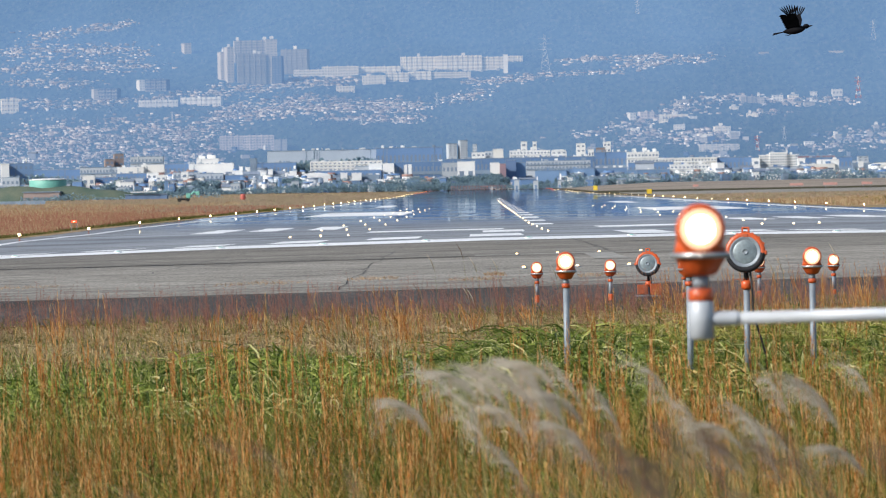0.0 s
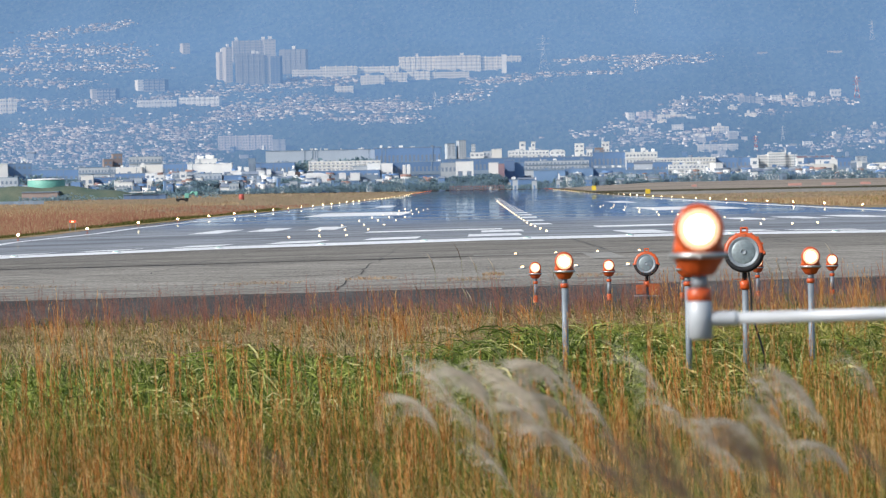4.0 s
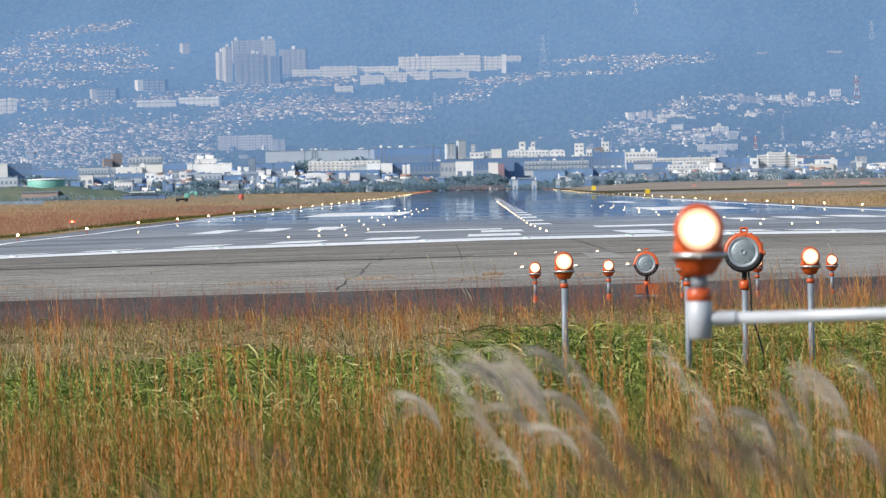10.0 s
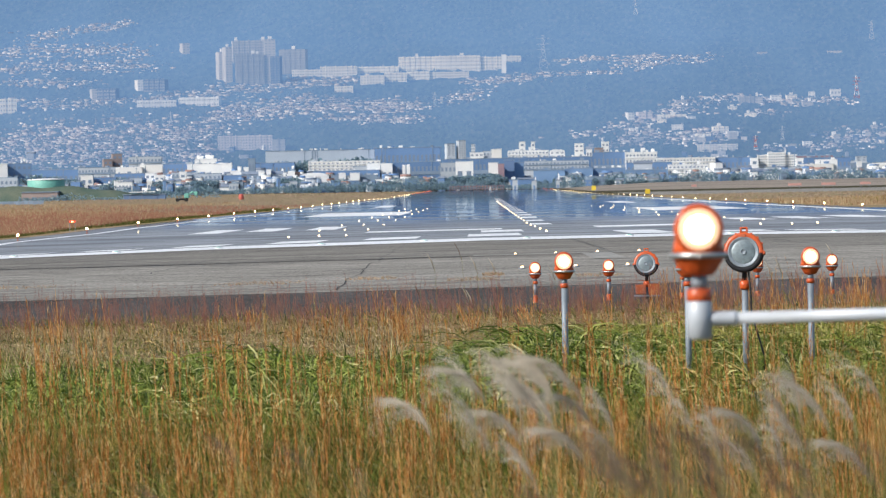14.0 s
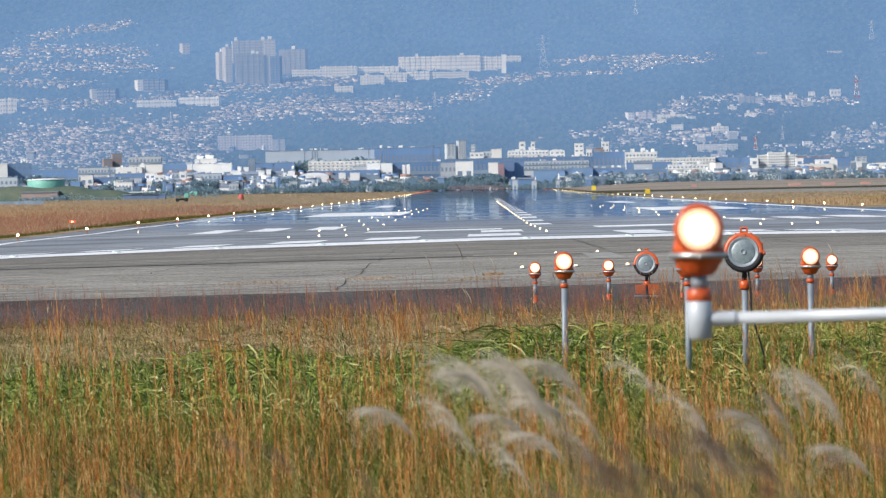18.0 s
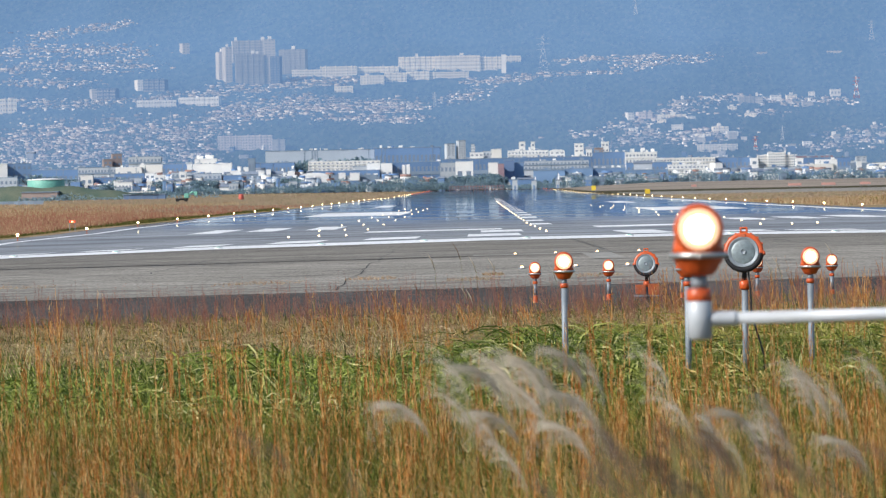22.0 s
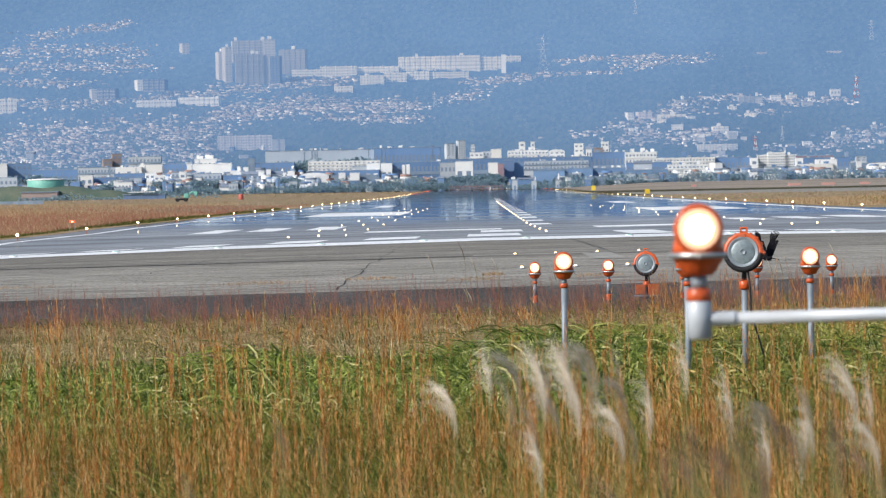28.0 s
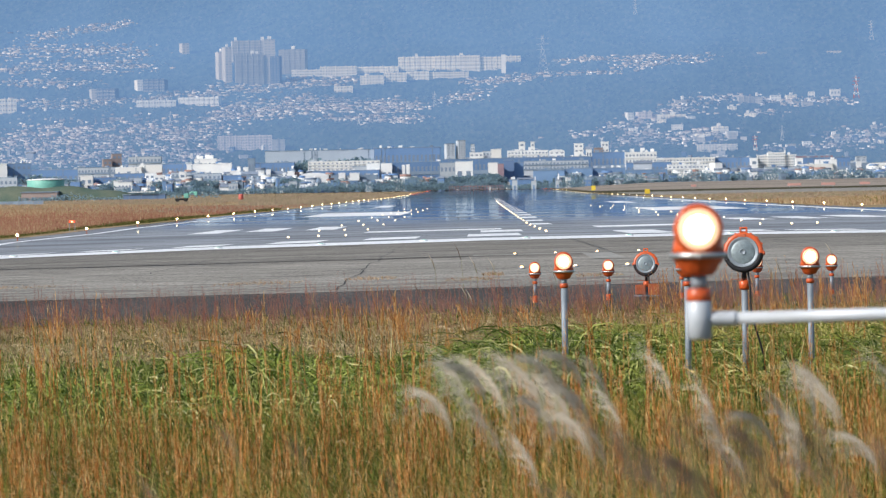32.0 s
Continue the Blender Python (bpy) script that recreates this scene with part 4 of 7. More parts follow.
def building(name, x, y, z, w, d, h, low, wall, label, storeys=0, bays=0, turn=0, roof="flat", top=0):
    """A block with its front at y: walls, roof, windows in rows above a blind height low, and boxes on the roof."""
    ob = thing(name, pose(x, y, z, 0, 0, turn), label, "building", "town buildings")
    # past 3930 m walls take the copies with haze in their emission
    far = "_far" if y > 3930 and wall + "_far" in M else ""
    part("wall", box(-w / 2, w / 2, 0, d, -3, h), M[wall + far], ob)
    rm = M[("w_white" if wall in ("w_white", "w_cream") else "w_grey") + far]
    if roof == "flat":
        bm = box(-w / 2 - 0.15, w / 2 + 0.15, -0.15, d + 0.15, h, h + (0.14 if far else 0.35))
        part("parapet", bm, rm, ob)
    elif roof == "gable":
        bm = bmesh.new()
        v = [bm.verts.new(p) for p in ((-w / 2 - 0.3, -0.3, h), (w / 2 + 0.3, -0.3, h), (w / 2 + 0.3, d + 0.3, h), (-w / 2 - 0.3, d + 0.3, h), (-w / 2 - 0.3, d / 2, h + d * 0.22), (w / 2 + 0.3, d / 2, h + d * 0.22))]
        for q in ((0, 1, 5, 4), (2, 3, 4, 5), (1, 2, 5), (3, 0, 4), (3, 2, 1, 0)):
            bm.faces.new([v[k] for k in q])
        part("roof", bm, M["tile_grey"], ob, "grey pitched roof")
    else:
        n = 12
        bm = bmesh.new()
        a = [bm.verts.new((-w / 2 * math.cos(math.pi * k / n), -0.2, h + w * 0.12 * math.sin(math.pi * k / n))) for k in range(n + 1)]
        b = [bm.verts.new((v.co.x, d, v.co.z)) for v in a]
        for k in range(n):
            bm.faces.new((a[k], a[k + 1], b[k + 1], b[k]))
        bm.faces.new(a[::-1])
        bm.faces.new(b)
        part("roof", bm, M["w_white"], ob, "white curved roof")
    rnd = random.Random(int(x * 10 + y))
    if storeys:
        if far and w > 9:
            # stair shafts part the long slabs into units
            shafts = max(2, int(w / 3.6))
            for k in range(1, shafts):
                bx = -w / 2 + w * k / shafts
                part("stair_shaft", box(bx - 0.28, bx + 0.28, -0.55, 0, -1, h + (0.2, 0.75)[k % 2]), M[wall + far], ob)
            bays = shafts * 2
        fh, bw = (h - low) / storeys, w / bays
        me = window_mesh(bw * 0.52, fh * 0.34, "pane_far" if y > 3930 else "pane")
        if storeys >= 2 and bays >= 6:
            slab = box(-w / 2 - 0.1, w / 2 + 0.1, -0.35, 0, 0, fh * 0.26)
            me2 = mesh_of("balcony", slab, rm)
            for s in range(storeys):
                part("balcony", me2, None, ob, m=pose(0, 0, low + s * fh))
        for s in range(storeys):
            for b in range(bays):
                part("window", me, None, ob, m=pose(-w / 2 + bw * (b + 0.5), 0, low + s * fh + fh * 0.3))
    elif h > 4 and w > 10:
        for b in range(max(1, int(w / 14))):
            bx = -w / 2 + (b + 0.5) * w / max(1, int(w / 14))
            part("shutter", box(bx - 1.6, bx + 1.6, -0.08, 0.1, low, low + min(3.6, (h - low) * 0.6)), M["w_blue"], ob)
    for k in range(top):
        bx, bw, bh = rnd.uniform(-w / 2 + 1.5, w / 2 - 1.5), rnd.uniform(1.2, 2.8), rnd.uniform(1.0, 2.8)
        part("roof_room", box(bx - bw / 2, bx + bw / 2, d * 0.2 + 0.13 * k, d * 0.2 + 3 + 0.17 * k, h + 0.36 + 0.004 * k, h + 0.36 + bh), M["w_white" + far], ob, "white roof room")
    if roof == "flat" and w > 9 and not far:
        # vents, tanks and stair heads on the flat roofs, and downpipes on the walls
        for k in range(int(w / 5)):
            bx, bw, bh = rnd.uniform(-w / 2 + 0.6, w / 2 - 0.6), rnd.uniform(0.5, 2.6), rnd.uniform(0.4, 1.3)
            part("roof_unit", box(bx - bw / 2, bx + bw / 2, 0.3 + 0.07 * k, 1.5 + 0.11 * k, h + 0.358, h + 0.36 + bh), M[rnd.choice(("w_white", "w_haze", "w_grey", "w_slate"))], ob)
        for k in range(int(w / 11)):
            bx = rnd.uniform(-w / 2 + 0.6, w / 2 - 0.6)
            part("downpipe", box(bx - 0.17, bx + 0.17, -0.2, 0, low * 0.5, h - 0.2), M["w_grey"], ob)
    return ob


HOUSES = []


def house_meshes():
    rnd = random.Random(11)
    kinds = []
    for k in range(8):
        w, d, h = rnd.uniform(1.3, 3.2), rnd.uniform(1.0, 1.6), rnd.uniform(0.25, 0.55)
        if k == 1:
            w, h = 4.2, 0.95
        wall = box(-w / 2, w / 2, -d / 2, d / 2, -2.5, h)
        bm = bmesh.new()
        e = 0.02
        v = [bm.verts.new(p) for p in ((-w / 2 - e, -d / 2 - e, h), (w / 2 + e, -d / 2 - e, h), (w / 2 + e, d / 2 + e, h), (-w / 2 - e, d / 2 + e, h),
                                       (-w / 2 + 0.3 * (k % 2), 0, h + 0.3), (w / 2 - 0.3 * (k % 2), 0, h + 0.3))]
        for q in ((0, 1, 5, 4), (2, 3, 4, 5), (1, 2, 5), (3, 0, 4), (3, 2, 1, 0)):
            bm.faces.new([v[i] for i in q])
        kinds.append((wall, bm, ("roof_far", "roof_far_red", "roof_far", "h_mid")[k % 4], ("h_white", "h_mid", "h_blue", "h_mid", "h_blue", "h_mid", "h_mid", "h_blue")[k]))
    return kinds


def make_houses():
    for wall, roof, rk, wk in house_meshes():
        words = {"roof_far": "grey tiled", "roof_far_red": "red-brown tiled", "h_mid": "pale"}[rk]
        tone = {"h_white": "white", "h_blue": "slate"}.get(wk, "grey")
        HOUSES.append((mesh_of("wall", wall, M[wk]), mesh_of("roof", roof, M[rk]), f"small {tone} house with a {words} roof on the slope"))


make_houses()
HR = random.Random(21)
FAR = [0]


def houses(x0, y0, x1, y1, spread, n, bright, near):
    """Houses in a band along the slope from one end to the other."""
    if near:
        for _ in range(n):
            k = HR.random()
            x, y = x0 + (x1 - x0) * k + HR.uniform(-3, 3), y0 + (y1 - y0) * k + round(HR.gauss(0, spread * 0.5) / 5) * 5 + HR.uniform(-0.8, 0.8)
            wall, roof, words = HOUSES[HR.randrange(8) if HR.random() > bright * 0.06 else 0]
            ob = thing("house", pose(x, y, float(hill_z(x, y)) + 0.3, 0, 0, HR.uniform(4, 14)), words, "house", "hillside houses")
            part("wall", wall, None, ob)
            part("roof", roof, None, ob)
        return
    groups = {}
    for _ in range(int(n * 2.0)):
        k = HR.random()
        x, y = x0 + (x1 - x0) * k + HR.gauss(0, 9), y0 + (y1 - y0) * k + round(HR.gauss(0, spread * 0.5) / 8.0) * 8.0 + HR.uniform(-1.3, 1.3)
        # groves stand between the terraces
        if HR.random() > 1.25 * (0.5 + 0.5 * math.sin(x / 8.5 + y / 7.0) * math.sin(x / 19.0 - y / 5.2)) + 0.25:
            continue
        i = HR.randrange(8) if HR.random() > bright * 0.06 else 0
        m = np.array(pose(x, y, float(hill_z(x, y)) + 0.3, 0, 0, HR.uniform(4, 14)))
        for me in HOUSES[i][:2]:
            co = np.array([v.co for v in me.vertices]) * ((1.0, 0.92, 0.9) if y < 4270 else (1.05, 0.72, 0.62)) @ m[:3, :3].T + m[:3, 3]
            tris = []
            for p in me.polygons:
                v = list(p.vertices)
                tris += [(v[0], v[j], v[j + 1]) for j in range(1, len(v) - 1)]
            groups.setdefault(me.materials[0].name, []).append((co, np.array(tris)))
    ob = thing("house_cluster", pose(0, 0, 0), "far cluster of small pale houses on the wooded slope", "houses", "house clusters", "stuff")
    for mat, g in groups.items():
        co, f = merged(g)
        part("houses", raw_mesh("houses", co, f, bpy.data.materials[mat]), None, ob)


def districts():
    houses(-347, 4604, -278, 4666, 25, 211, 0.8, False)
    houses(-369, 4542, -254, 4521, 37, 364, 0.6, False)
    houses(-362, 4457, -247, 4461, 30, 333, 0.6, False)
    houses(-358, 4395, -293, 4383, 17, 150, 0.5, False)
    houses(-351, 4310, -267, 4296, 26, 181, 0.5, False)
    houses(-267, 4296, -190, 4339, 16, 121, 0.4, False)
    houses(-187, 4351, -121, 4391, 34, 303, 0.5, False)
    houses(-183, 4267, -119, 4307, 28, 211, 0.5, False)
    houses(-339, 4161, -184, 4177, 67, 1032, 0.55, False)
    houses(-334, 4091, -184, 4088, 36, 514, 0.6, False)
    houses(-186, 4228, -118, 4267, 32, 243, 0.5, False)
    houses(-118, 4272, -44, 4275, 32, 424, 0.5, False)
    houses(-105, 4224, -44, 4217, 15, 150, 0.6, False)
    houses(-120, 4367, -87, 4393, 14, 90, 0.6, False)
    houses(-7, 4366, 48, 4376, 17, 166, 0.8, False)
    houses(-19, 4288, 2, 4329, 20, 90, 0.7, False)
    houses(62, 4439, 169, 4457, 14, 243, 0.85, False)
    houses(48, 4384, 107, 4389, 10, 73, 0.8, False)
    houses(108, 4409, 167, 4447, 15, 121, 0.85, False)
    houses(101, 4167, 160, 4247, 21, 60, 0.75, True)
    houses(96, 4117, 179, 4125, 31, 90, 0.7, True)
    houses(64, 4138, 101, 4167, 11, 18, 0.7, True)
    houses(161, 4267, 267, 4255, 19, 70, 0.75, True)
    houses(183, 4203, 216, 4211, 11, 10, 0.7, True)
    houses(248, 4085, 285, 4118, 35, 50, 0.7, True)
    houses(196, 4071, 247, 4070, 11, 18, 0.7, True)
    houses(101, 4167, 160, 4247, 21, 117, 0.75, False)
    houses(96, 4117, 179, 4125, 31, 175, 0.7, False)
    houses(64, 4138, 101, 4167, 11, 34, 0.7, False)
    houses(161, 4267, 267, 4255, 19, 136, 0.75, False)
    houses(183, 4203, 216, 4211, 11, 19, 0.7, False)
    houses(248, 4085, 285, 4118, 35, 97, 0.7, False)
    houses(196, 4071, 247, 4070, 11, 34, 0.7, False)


def town():
    building("building", -281.3, 3470, 1.8, 4.7, 8, 20.7, 7.3, "w_white", "white end of an office block", 0, 0, 8, "flat", 0)
    building("building", -272.7, 3480, 1.8, 14.7, 8, 20.9, 7.0, "w_blue", "blue-grey glass office block", 3, 5, 8, "flat", 2)
    building("building", -276.0, 3440, 1.7, 10.3, 8, 12.6, 7.2, "w_haze", "low pale wing of the office block", 1, 4, 0, "flat", 0)
    building("building", -257.2, 3560, 1.9, 28.4, 14, 17.0, 6.5, "w_slate", "long slate-coloured works hall", 1, 9, 0, "flat", 0)
    building("building", -230.7, 3545, 1.9, 23.2, 12, 17.8, 6.0, "w_haze", "long low pale factory", 3, 12, 0, "flat", 0)
    building("building", -232.2, 3470, 1.8, 7.3, 8, 12.7, 6.3, "w_cream", "cream end wing of a factory", 1, 2, 0, "flat", 0)
    building("building", -222.3, 3480, 1.8, 13.7, 8, 11.5, 6.0, "w_slate", "slate-coloured works shed in the town", 2, 5, 0, "flat", 0)
    building("building", -210.6, 3525, 1.9, 15.9, 8, 17.4, 5.7, "w_cream", "bright cream factory with a stepped roof", 0, 0, 0, "flat", 0)
    building("building", -197.5, 3530, 1.9, 13.6, 8, 18.5, 5.5, "w_cream", "tall cream part of a factory", 0, 0, 0, "flat", 0)
    building("building", -208.8, 3500, 1.8, 17.8, 9, 13.6, 5.7, "w_slate", "slate-coloured loading shed in the town", 2, 7, 0, "flat", 0)
    building("building", -195.9, 3490, 1.8, 6.0, 8, 13.7, 5.6, "w_white", "white works annex with windows", 2, 2, 0, "flat", 0)
    building("building", -190.1, 3485, 1.8, 5.7, 8, 12.2, 5.5, "w_white", "white works store with windows", 2, 2, 0, "flat", 0)
    building("building", -203.5, 3470, 1.8, 7.3, 8, 10.8, 5.7, "w_haze", "pale works office with windows", 1, 4, 0, "flat", 0)
    building("building", -184.1, 3550, 1.9, 16.0, 8, 19.0, 5.2, "w_slate", "slate-coloured shed beside the factory", 2, 6, 0, "flat", 0)
    building("building", -235.3, 3720, 2.1, 5.7, 8, 23.7, 6.1, "w_brown", "red-brown end of flats", 4, 2, 10, "flat", 0)
    building("building", -230.0, 3730, 2.2, 6.1, 8, 26.9, 6.0, "w_brown", "red-brown block of flats", 5, 2, 10, "flat", 0)
    building("building", -210.2, 3690, 2.1, 20.6, 10, 24.5, 11.9, "w_haze", "pale block of flats", 3, 9, 0, "flat", 0)
    building("building", -163.0, 3540, 1.9, 26.6, 13, 18.5, 4.6, "w_white", "bright white factory hall", 0, 0, 0, "flat", 0)
    building("building", -166.4, 3570, 1.9, 13.4, 12, 21.8, 15.1, "w_white", "white works tower with roof tanks", 1, 5, 0, "flat", 9)
    building("building", -176.1, 3490, 1.8, 14.1, 8, 13.6, 5.1, "w_haze", "low pale works building", 3, 6, 0, "flat", 0)
    building("building", -160.9, 3480, 1.8, 15.4, 8, 12.6, 4.8, "w_haze", "low pale works building with flat roof", 2, 6, 0, "flat", 0)
    building("building", -175.7, 3475, 1.8, 4.0, 8, 13.9, 5.2, "w_white", "white works porch with windows", 2, 1, 0, "flat", 0)
    building("building", -151.7, 3520, 1.9, 6.4, 8, 18.6, 4.6, "w_white", "tall white end of the works", 1, 1, 0, "flat", 0)
    building("building", -145.3, 3500, 1.8, 6.7, 8, 14.0, 4.5, "w_white", "white works store with windows", 1, 3, 0, "flat", 0)
    building("building", -143.5, 3505, 1.8, 2.0, 8, 16.3, 4.5, "w_white", "slim white works tower", 0, 0, 0, "flat", 0)
    building("building", -139.5, 3505, 1.8, 2.7, 8, 15.9, 4.4, "w_white", "small white works tower", 0, 0, 0, "flat", 0)
    building("building", -146.1, 3470, 1.8, 10.7, 8, 11.3, 4.5, "w_slate", "slate-coloured works shed in the town", 1, 4, 0, "flat", 0)
    building("building", -138.6, 3570, 1.9, 4.1, 8, 21.5, 4.3, "w_grey", "grey works annex in the town", 2, 2, 0, "flat", 0)
    building("building", -125.1, 3585, 2.0, 24.1, 12, 18.6, 3.8, "w_slate", "long slate-coloured works building", 2, 10, 0, "flat", 0)
    building("building", -135.8, 3490, 1.8, 11.4, 8, 11.8, 4.3, "w_grey", "grey storage sheds in the town", 1, 6, 0, "gable", 0)
    building("building", -129.4, 3480, 1.8, 3.3, 8, 13.0, 4.3, "w_white", "small white works house", 1, 1, 0, "flat", 0)
    building("building", -125.1, 3480, 1.8, 2.7, 8, 14.2, 4.2, "w_white", "small white works tower", 1, 1, 0, "flat", 0)
    building("building", -120.2, 3485, 1.8, 6.0, 8, 11.8, 4.0, "w_haze", "pale sheds beside trees", 1, 3, 0, "gable", 0)
    building("building", -112.0, 3490, 1.8, 4.0, 8, 13.0, 3.9, "w_white", "small white store beside trees", 0, 0, 0, "flat", 0)
    building("building", -174.2, 4103, 31.2, 16.6, 12, 11.7, 0.9, "w_brown", "brown slab of flats", 6, 6, 0, "flat", 0)
    building("building", -155.0, 4101, 30.8, 20.9, 12, 12.1, 0.8, "w_brown", "brown slab of flats with balconies", 6, 8, 0, "flat", 0)
    building("building", -140.0, 4100, 30.6, 9.1, 12, 9.2, 0.8, "w_grey", "grey block beside the flats", 4, 3, 0, "flat", 0)
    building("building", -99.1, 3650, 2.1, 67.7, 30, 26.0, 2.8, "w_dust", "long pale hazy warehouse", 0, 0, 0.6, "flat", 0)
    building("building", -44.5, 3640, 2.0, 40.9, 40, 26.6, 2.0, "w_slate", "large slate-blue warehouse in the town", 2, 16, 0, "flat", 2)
    building("building", -82.3, 3570, 1.9, 43.6, 14, 18.7, 13.1, "w_cream", "long cream school building with dark window rows", 3, 16, 0, "flat", 0)
    building("building", -72.3, 3550, 1.9, 8.9, 8, 15.4, 3.0, "w_haze", "pale annex of the school", 0, 0, 0, "flat", 0)
    building("building", -60.3, 3540, 1.9, 15.3, 12, 16.5, 2.7, "w_white", "bright white cube-shaped annex", 1, 5, 0, "flat", 0)
    building("building", -98.1, 3480, 1.8, 17.1, 16, 10.0, 3.5, "w_white", "white hall with a curved roof", 0, 0, 0, "barrel", 0)
    building("building", -81.7, 3520, 1.9, 43.0, 21, 12.8, 2.9, "w_slate", "long slate-coloured wing of the school", 2, 18, 0, "flat", 0)
    building("building", -81.8, 3490, 1.8, 4.0, 8, 11.4, 3.3, "w_white", "small white store in the town", 0, 0, 0, "flat", 0)
    building("building", -74.3, 3490, 1.8, 5.7, 8, 11.2, 3.1, "w_white", "small white shed in the town", 0, 0, 0, "flat", 0)
    building("building", -75.6, 3500, 1.8, 28.9, 14, 9.9, 2.9, "w_grey", "low grey wing with white trim", 1, 10, 0, "flat", 0)
    building("building", -58.0, 3450, 1.7, 7.3, 8, 7.2, 2.8, "w_white", "low white store behind bushes", 1, 4, 0, "flat", 0)
    building("building", -38.1, 3545, 1.9, 29.3, 20, 17.4, 2.1, "w_slate", "long slate-blue shed in the town", 2, 12, 0, "flat", 0)
    building("building", -45.6, 3530, 1.9, 1.7, 8, 15.4, 2.5, "w_white", "small white stair tower", 0, 0, 0, "flat", 0)
    building("building", -43.0, 3530, 1.9, 2.0, 8, 15.7, 2.5, "w_white", "small white lift tower", 0, 0, 0, "flat", 0)
    building("building", -18.9, 3530, 1.9, 9.5, 8, 16.3, 1.9, "w_haze", "small pale office in the town", 2, 4, 0, "flat", 0)
    building("building", -9.2, 3510, 1.8, 10.5, 8, 16.7, 1.7, "w_white", "bright white box-shaped hall with dark doors", 1, 2, 0, "flat", 0)
    building("building", -11.1, 3800, 2.2, 4.7, 9, 31.6, 19.9, "w_haze", "tall pale block of flats", 8, 3, 10, "flat", 0)
    building("building", -18.3, 3800, 2.2, 5.5, 9, 29.6, 21.8, "w_haze", "tall pale block of flats with balconies", 7, 2, 10, "flat", 0)
    building("building", -4.1, 3800, 2.2, 2.6, 5, 28.9, 23.4, "w_haze", "slim pale tower in the town", 3, 2, 0, "flat", 0)
    building("building", -1.7, 3680, 2.1, 8.5, 8, 22.8, 17.4, "w_white", "white clinic wing in the town", 2, 3, 0, "flat", 0)
    building("building", 5.5, 3690, 2.1, 6.7, 8, 23.7, 17.3, "w_haze", "pale clinic wing in the town", 2, 3, 0, "flat", 0)
    building("building", 10.6, 3660, 2.1, 6.3, 8, 24.5, 17.1, "w_cream", "cream clinic with a stepped roof", 0, 0, 0, "flat", 0)
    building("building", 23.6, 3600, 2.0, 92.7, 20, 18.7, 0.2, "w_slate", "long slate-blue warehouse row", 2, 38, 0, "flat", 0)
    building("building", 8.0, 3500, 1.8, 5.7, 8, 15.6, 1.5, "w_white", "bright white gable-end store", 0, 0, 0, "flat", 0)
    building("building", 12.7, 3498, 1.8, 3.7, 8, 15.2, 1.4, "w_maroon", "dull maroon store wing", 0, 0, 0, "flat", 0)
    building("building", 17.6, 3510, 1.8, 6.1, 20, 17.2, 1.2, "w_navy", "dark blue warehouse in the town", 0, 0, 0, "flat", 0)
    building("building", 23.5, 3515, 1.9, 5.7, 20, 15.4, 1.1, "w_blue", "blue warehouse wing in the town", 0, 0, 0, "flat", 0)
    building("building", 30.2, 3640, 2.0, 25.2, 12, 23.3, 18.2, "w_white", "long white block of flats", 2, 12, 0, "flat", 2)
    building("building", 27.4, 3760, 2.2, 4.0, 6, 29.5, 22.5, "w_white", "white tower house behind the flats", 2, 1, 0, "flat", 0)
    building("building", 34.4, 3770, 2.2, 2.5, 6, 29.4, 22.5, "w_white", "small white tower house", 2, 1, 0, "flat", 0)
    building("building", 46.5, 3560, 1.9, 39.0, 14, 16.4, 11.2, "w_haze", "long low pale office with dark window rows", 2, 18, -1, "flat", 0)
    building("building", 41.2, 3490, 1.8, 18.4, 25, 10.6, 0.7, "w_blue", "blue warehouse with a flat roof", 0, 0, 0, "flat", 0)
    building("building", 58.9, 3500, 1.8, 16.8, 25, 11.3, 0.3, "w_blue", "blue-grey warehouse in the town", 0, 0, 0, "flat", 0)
    building("building", 63.6, 3750, 2.2, 5.8, 6, 27.6, 21.8, "w_white", "small white tower house", 2, 2, 0, "flat", 0)
    building("building", 48.4, 3660, 2.1, 9.5, 8, 22.7, 18.7, "w_white", "white house block with curved roof", 2, 3, 0, "barrel", 0)
    building("building", 69.1, 3700, 2.1, 3.6, 7, 23.9, 17.9, "w_white", "white house with slanting roof", 1, 2, 0, "gable", 0)
    building("building", 75.8, 3730, 2.2, 5.7, 7, 24.7, 21.4, "w_brown", "faded pink house block", 1, 3, 0, "flat", 0)
    building("building", 80.1, 3740, 2.2, 4.7, 7, 28.3, 21.4, "w_white", "white tower with slanting roof", 2, 2, 0, "flat", 0)
    building("building", 80.8, 3650, 2.1, 21.0, 20, 21.3, 0.0, "w_slate", "slate-blue works hall in the town", 2, 8, 0, "flat", 0)
    building("building", 100.1, 3640, 2.0, 19.6, 14, 20.9, 14.0, "w_white", "bright white public building", 2, 9, 0, "flat", 5)
    building("building", 126.1, 3590, 2.0, 35.5, 12, 16.6, 11.8, "w_cream", "long cream building with window rows", 2, 18, 0, "flat", 0)
    building("building", 103.0, 3570, 1.9, 27.4, 12, 14.3, 0.0, "w_slate", "slate-blue sheds in the town", 2, 11, 0, "flat", 0)
    building("building", 98.4, 3540, 1.9, 10.9, 8, 13.6, 0.0, "w_haze", "pale low houses in the town", 1, 6, 0, "gable", 0)
    building("building", 125.1, 3530, 1.9, 23.7, 14, 12.4, 7.0, "w_white", "white hall with a dark canopy", 2, 10, 0, "flat", 2)
    building("building", 155.1, 3600, 2.0, 22.1, 11, 16.4, 0.0, "w_slate", "slate-blue works hall with flat roof", 2, 9, 0, "flat", 0)
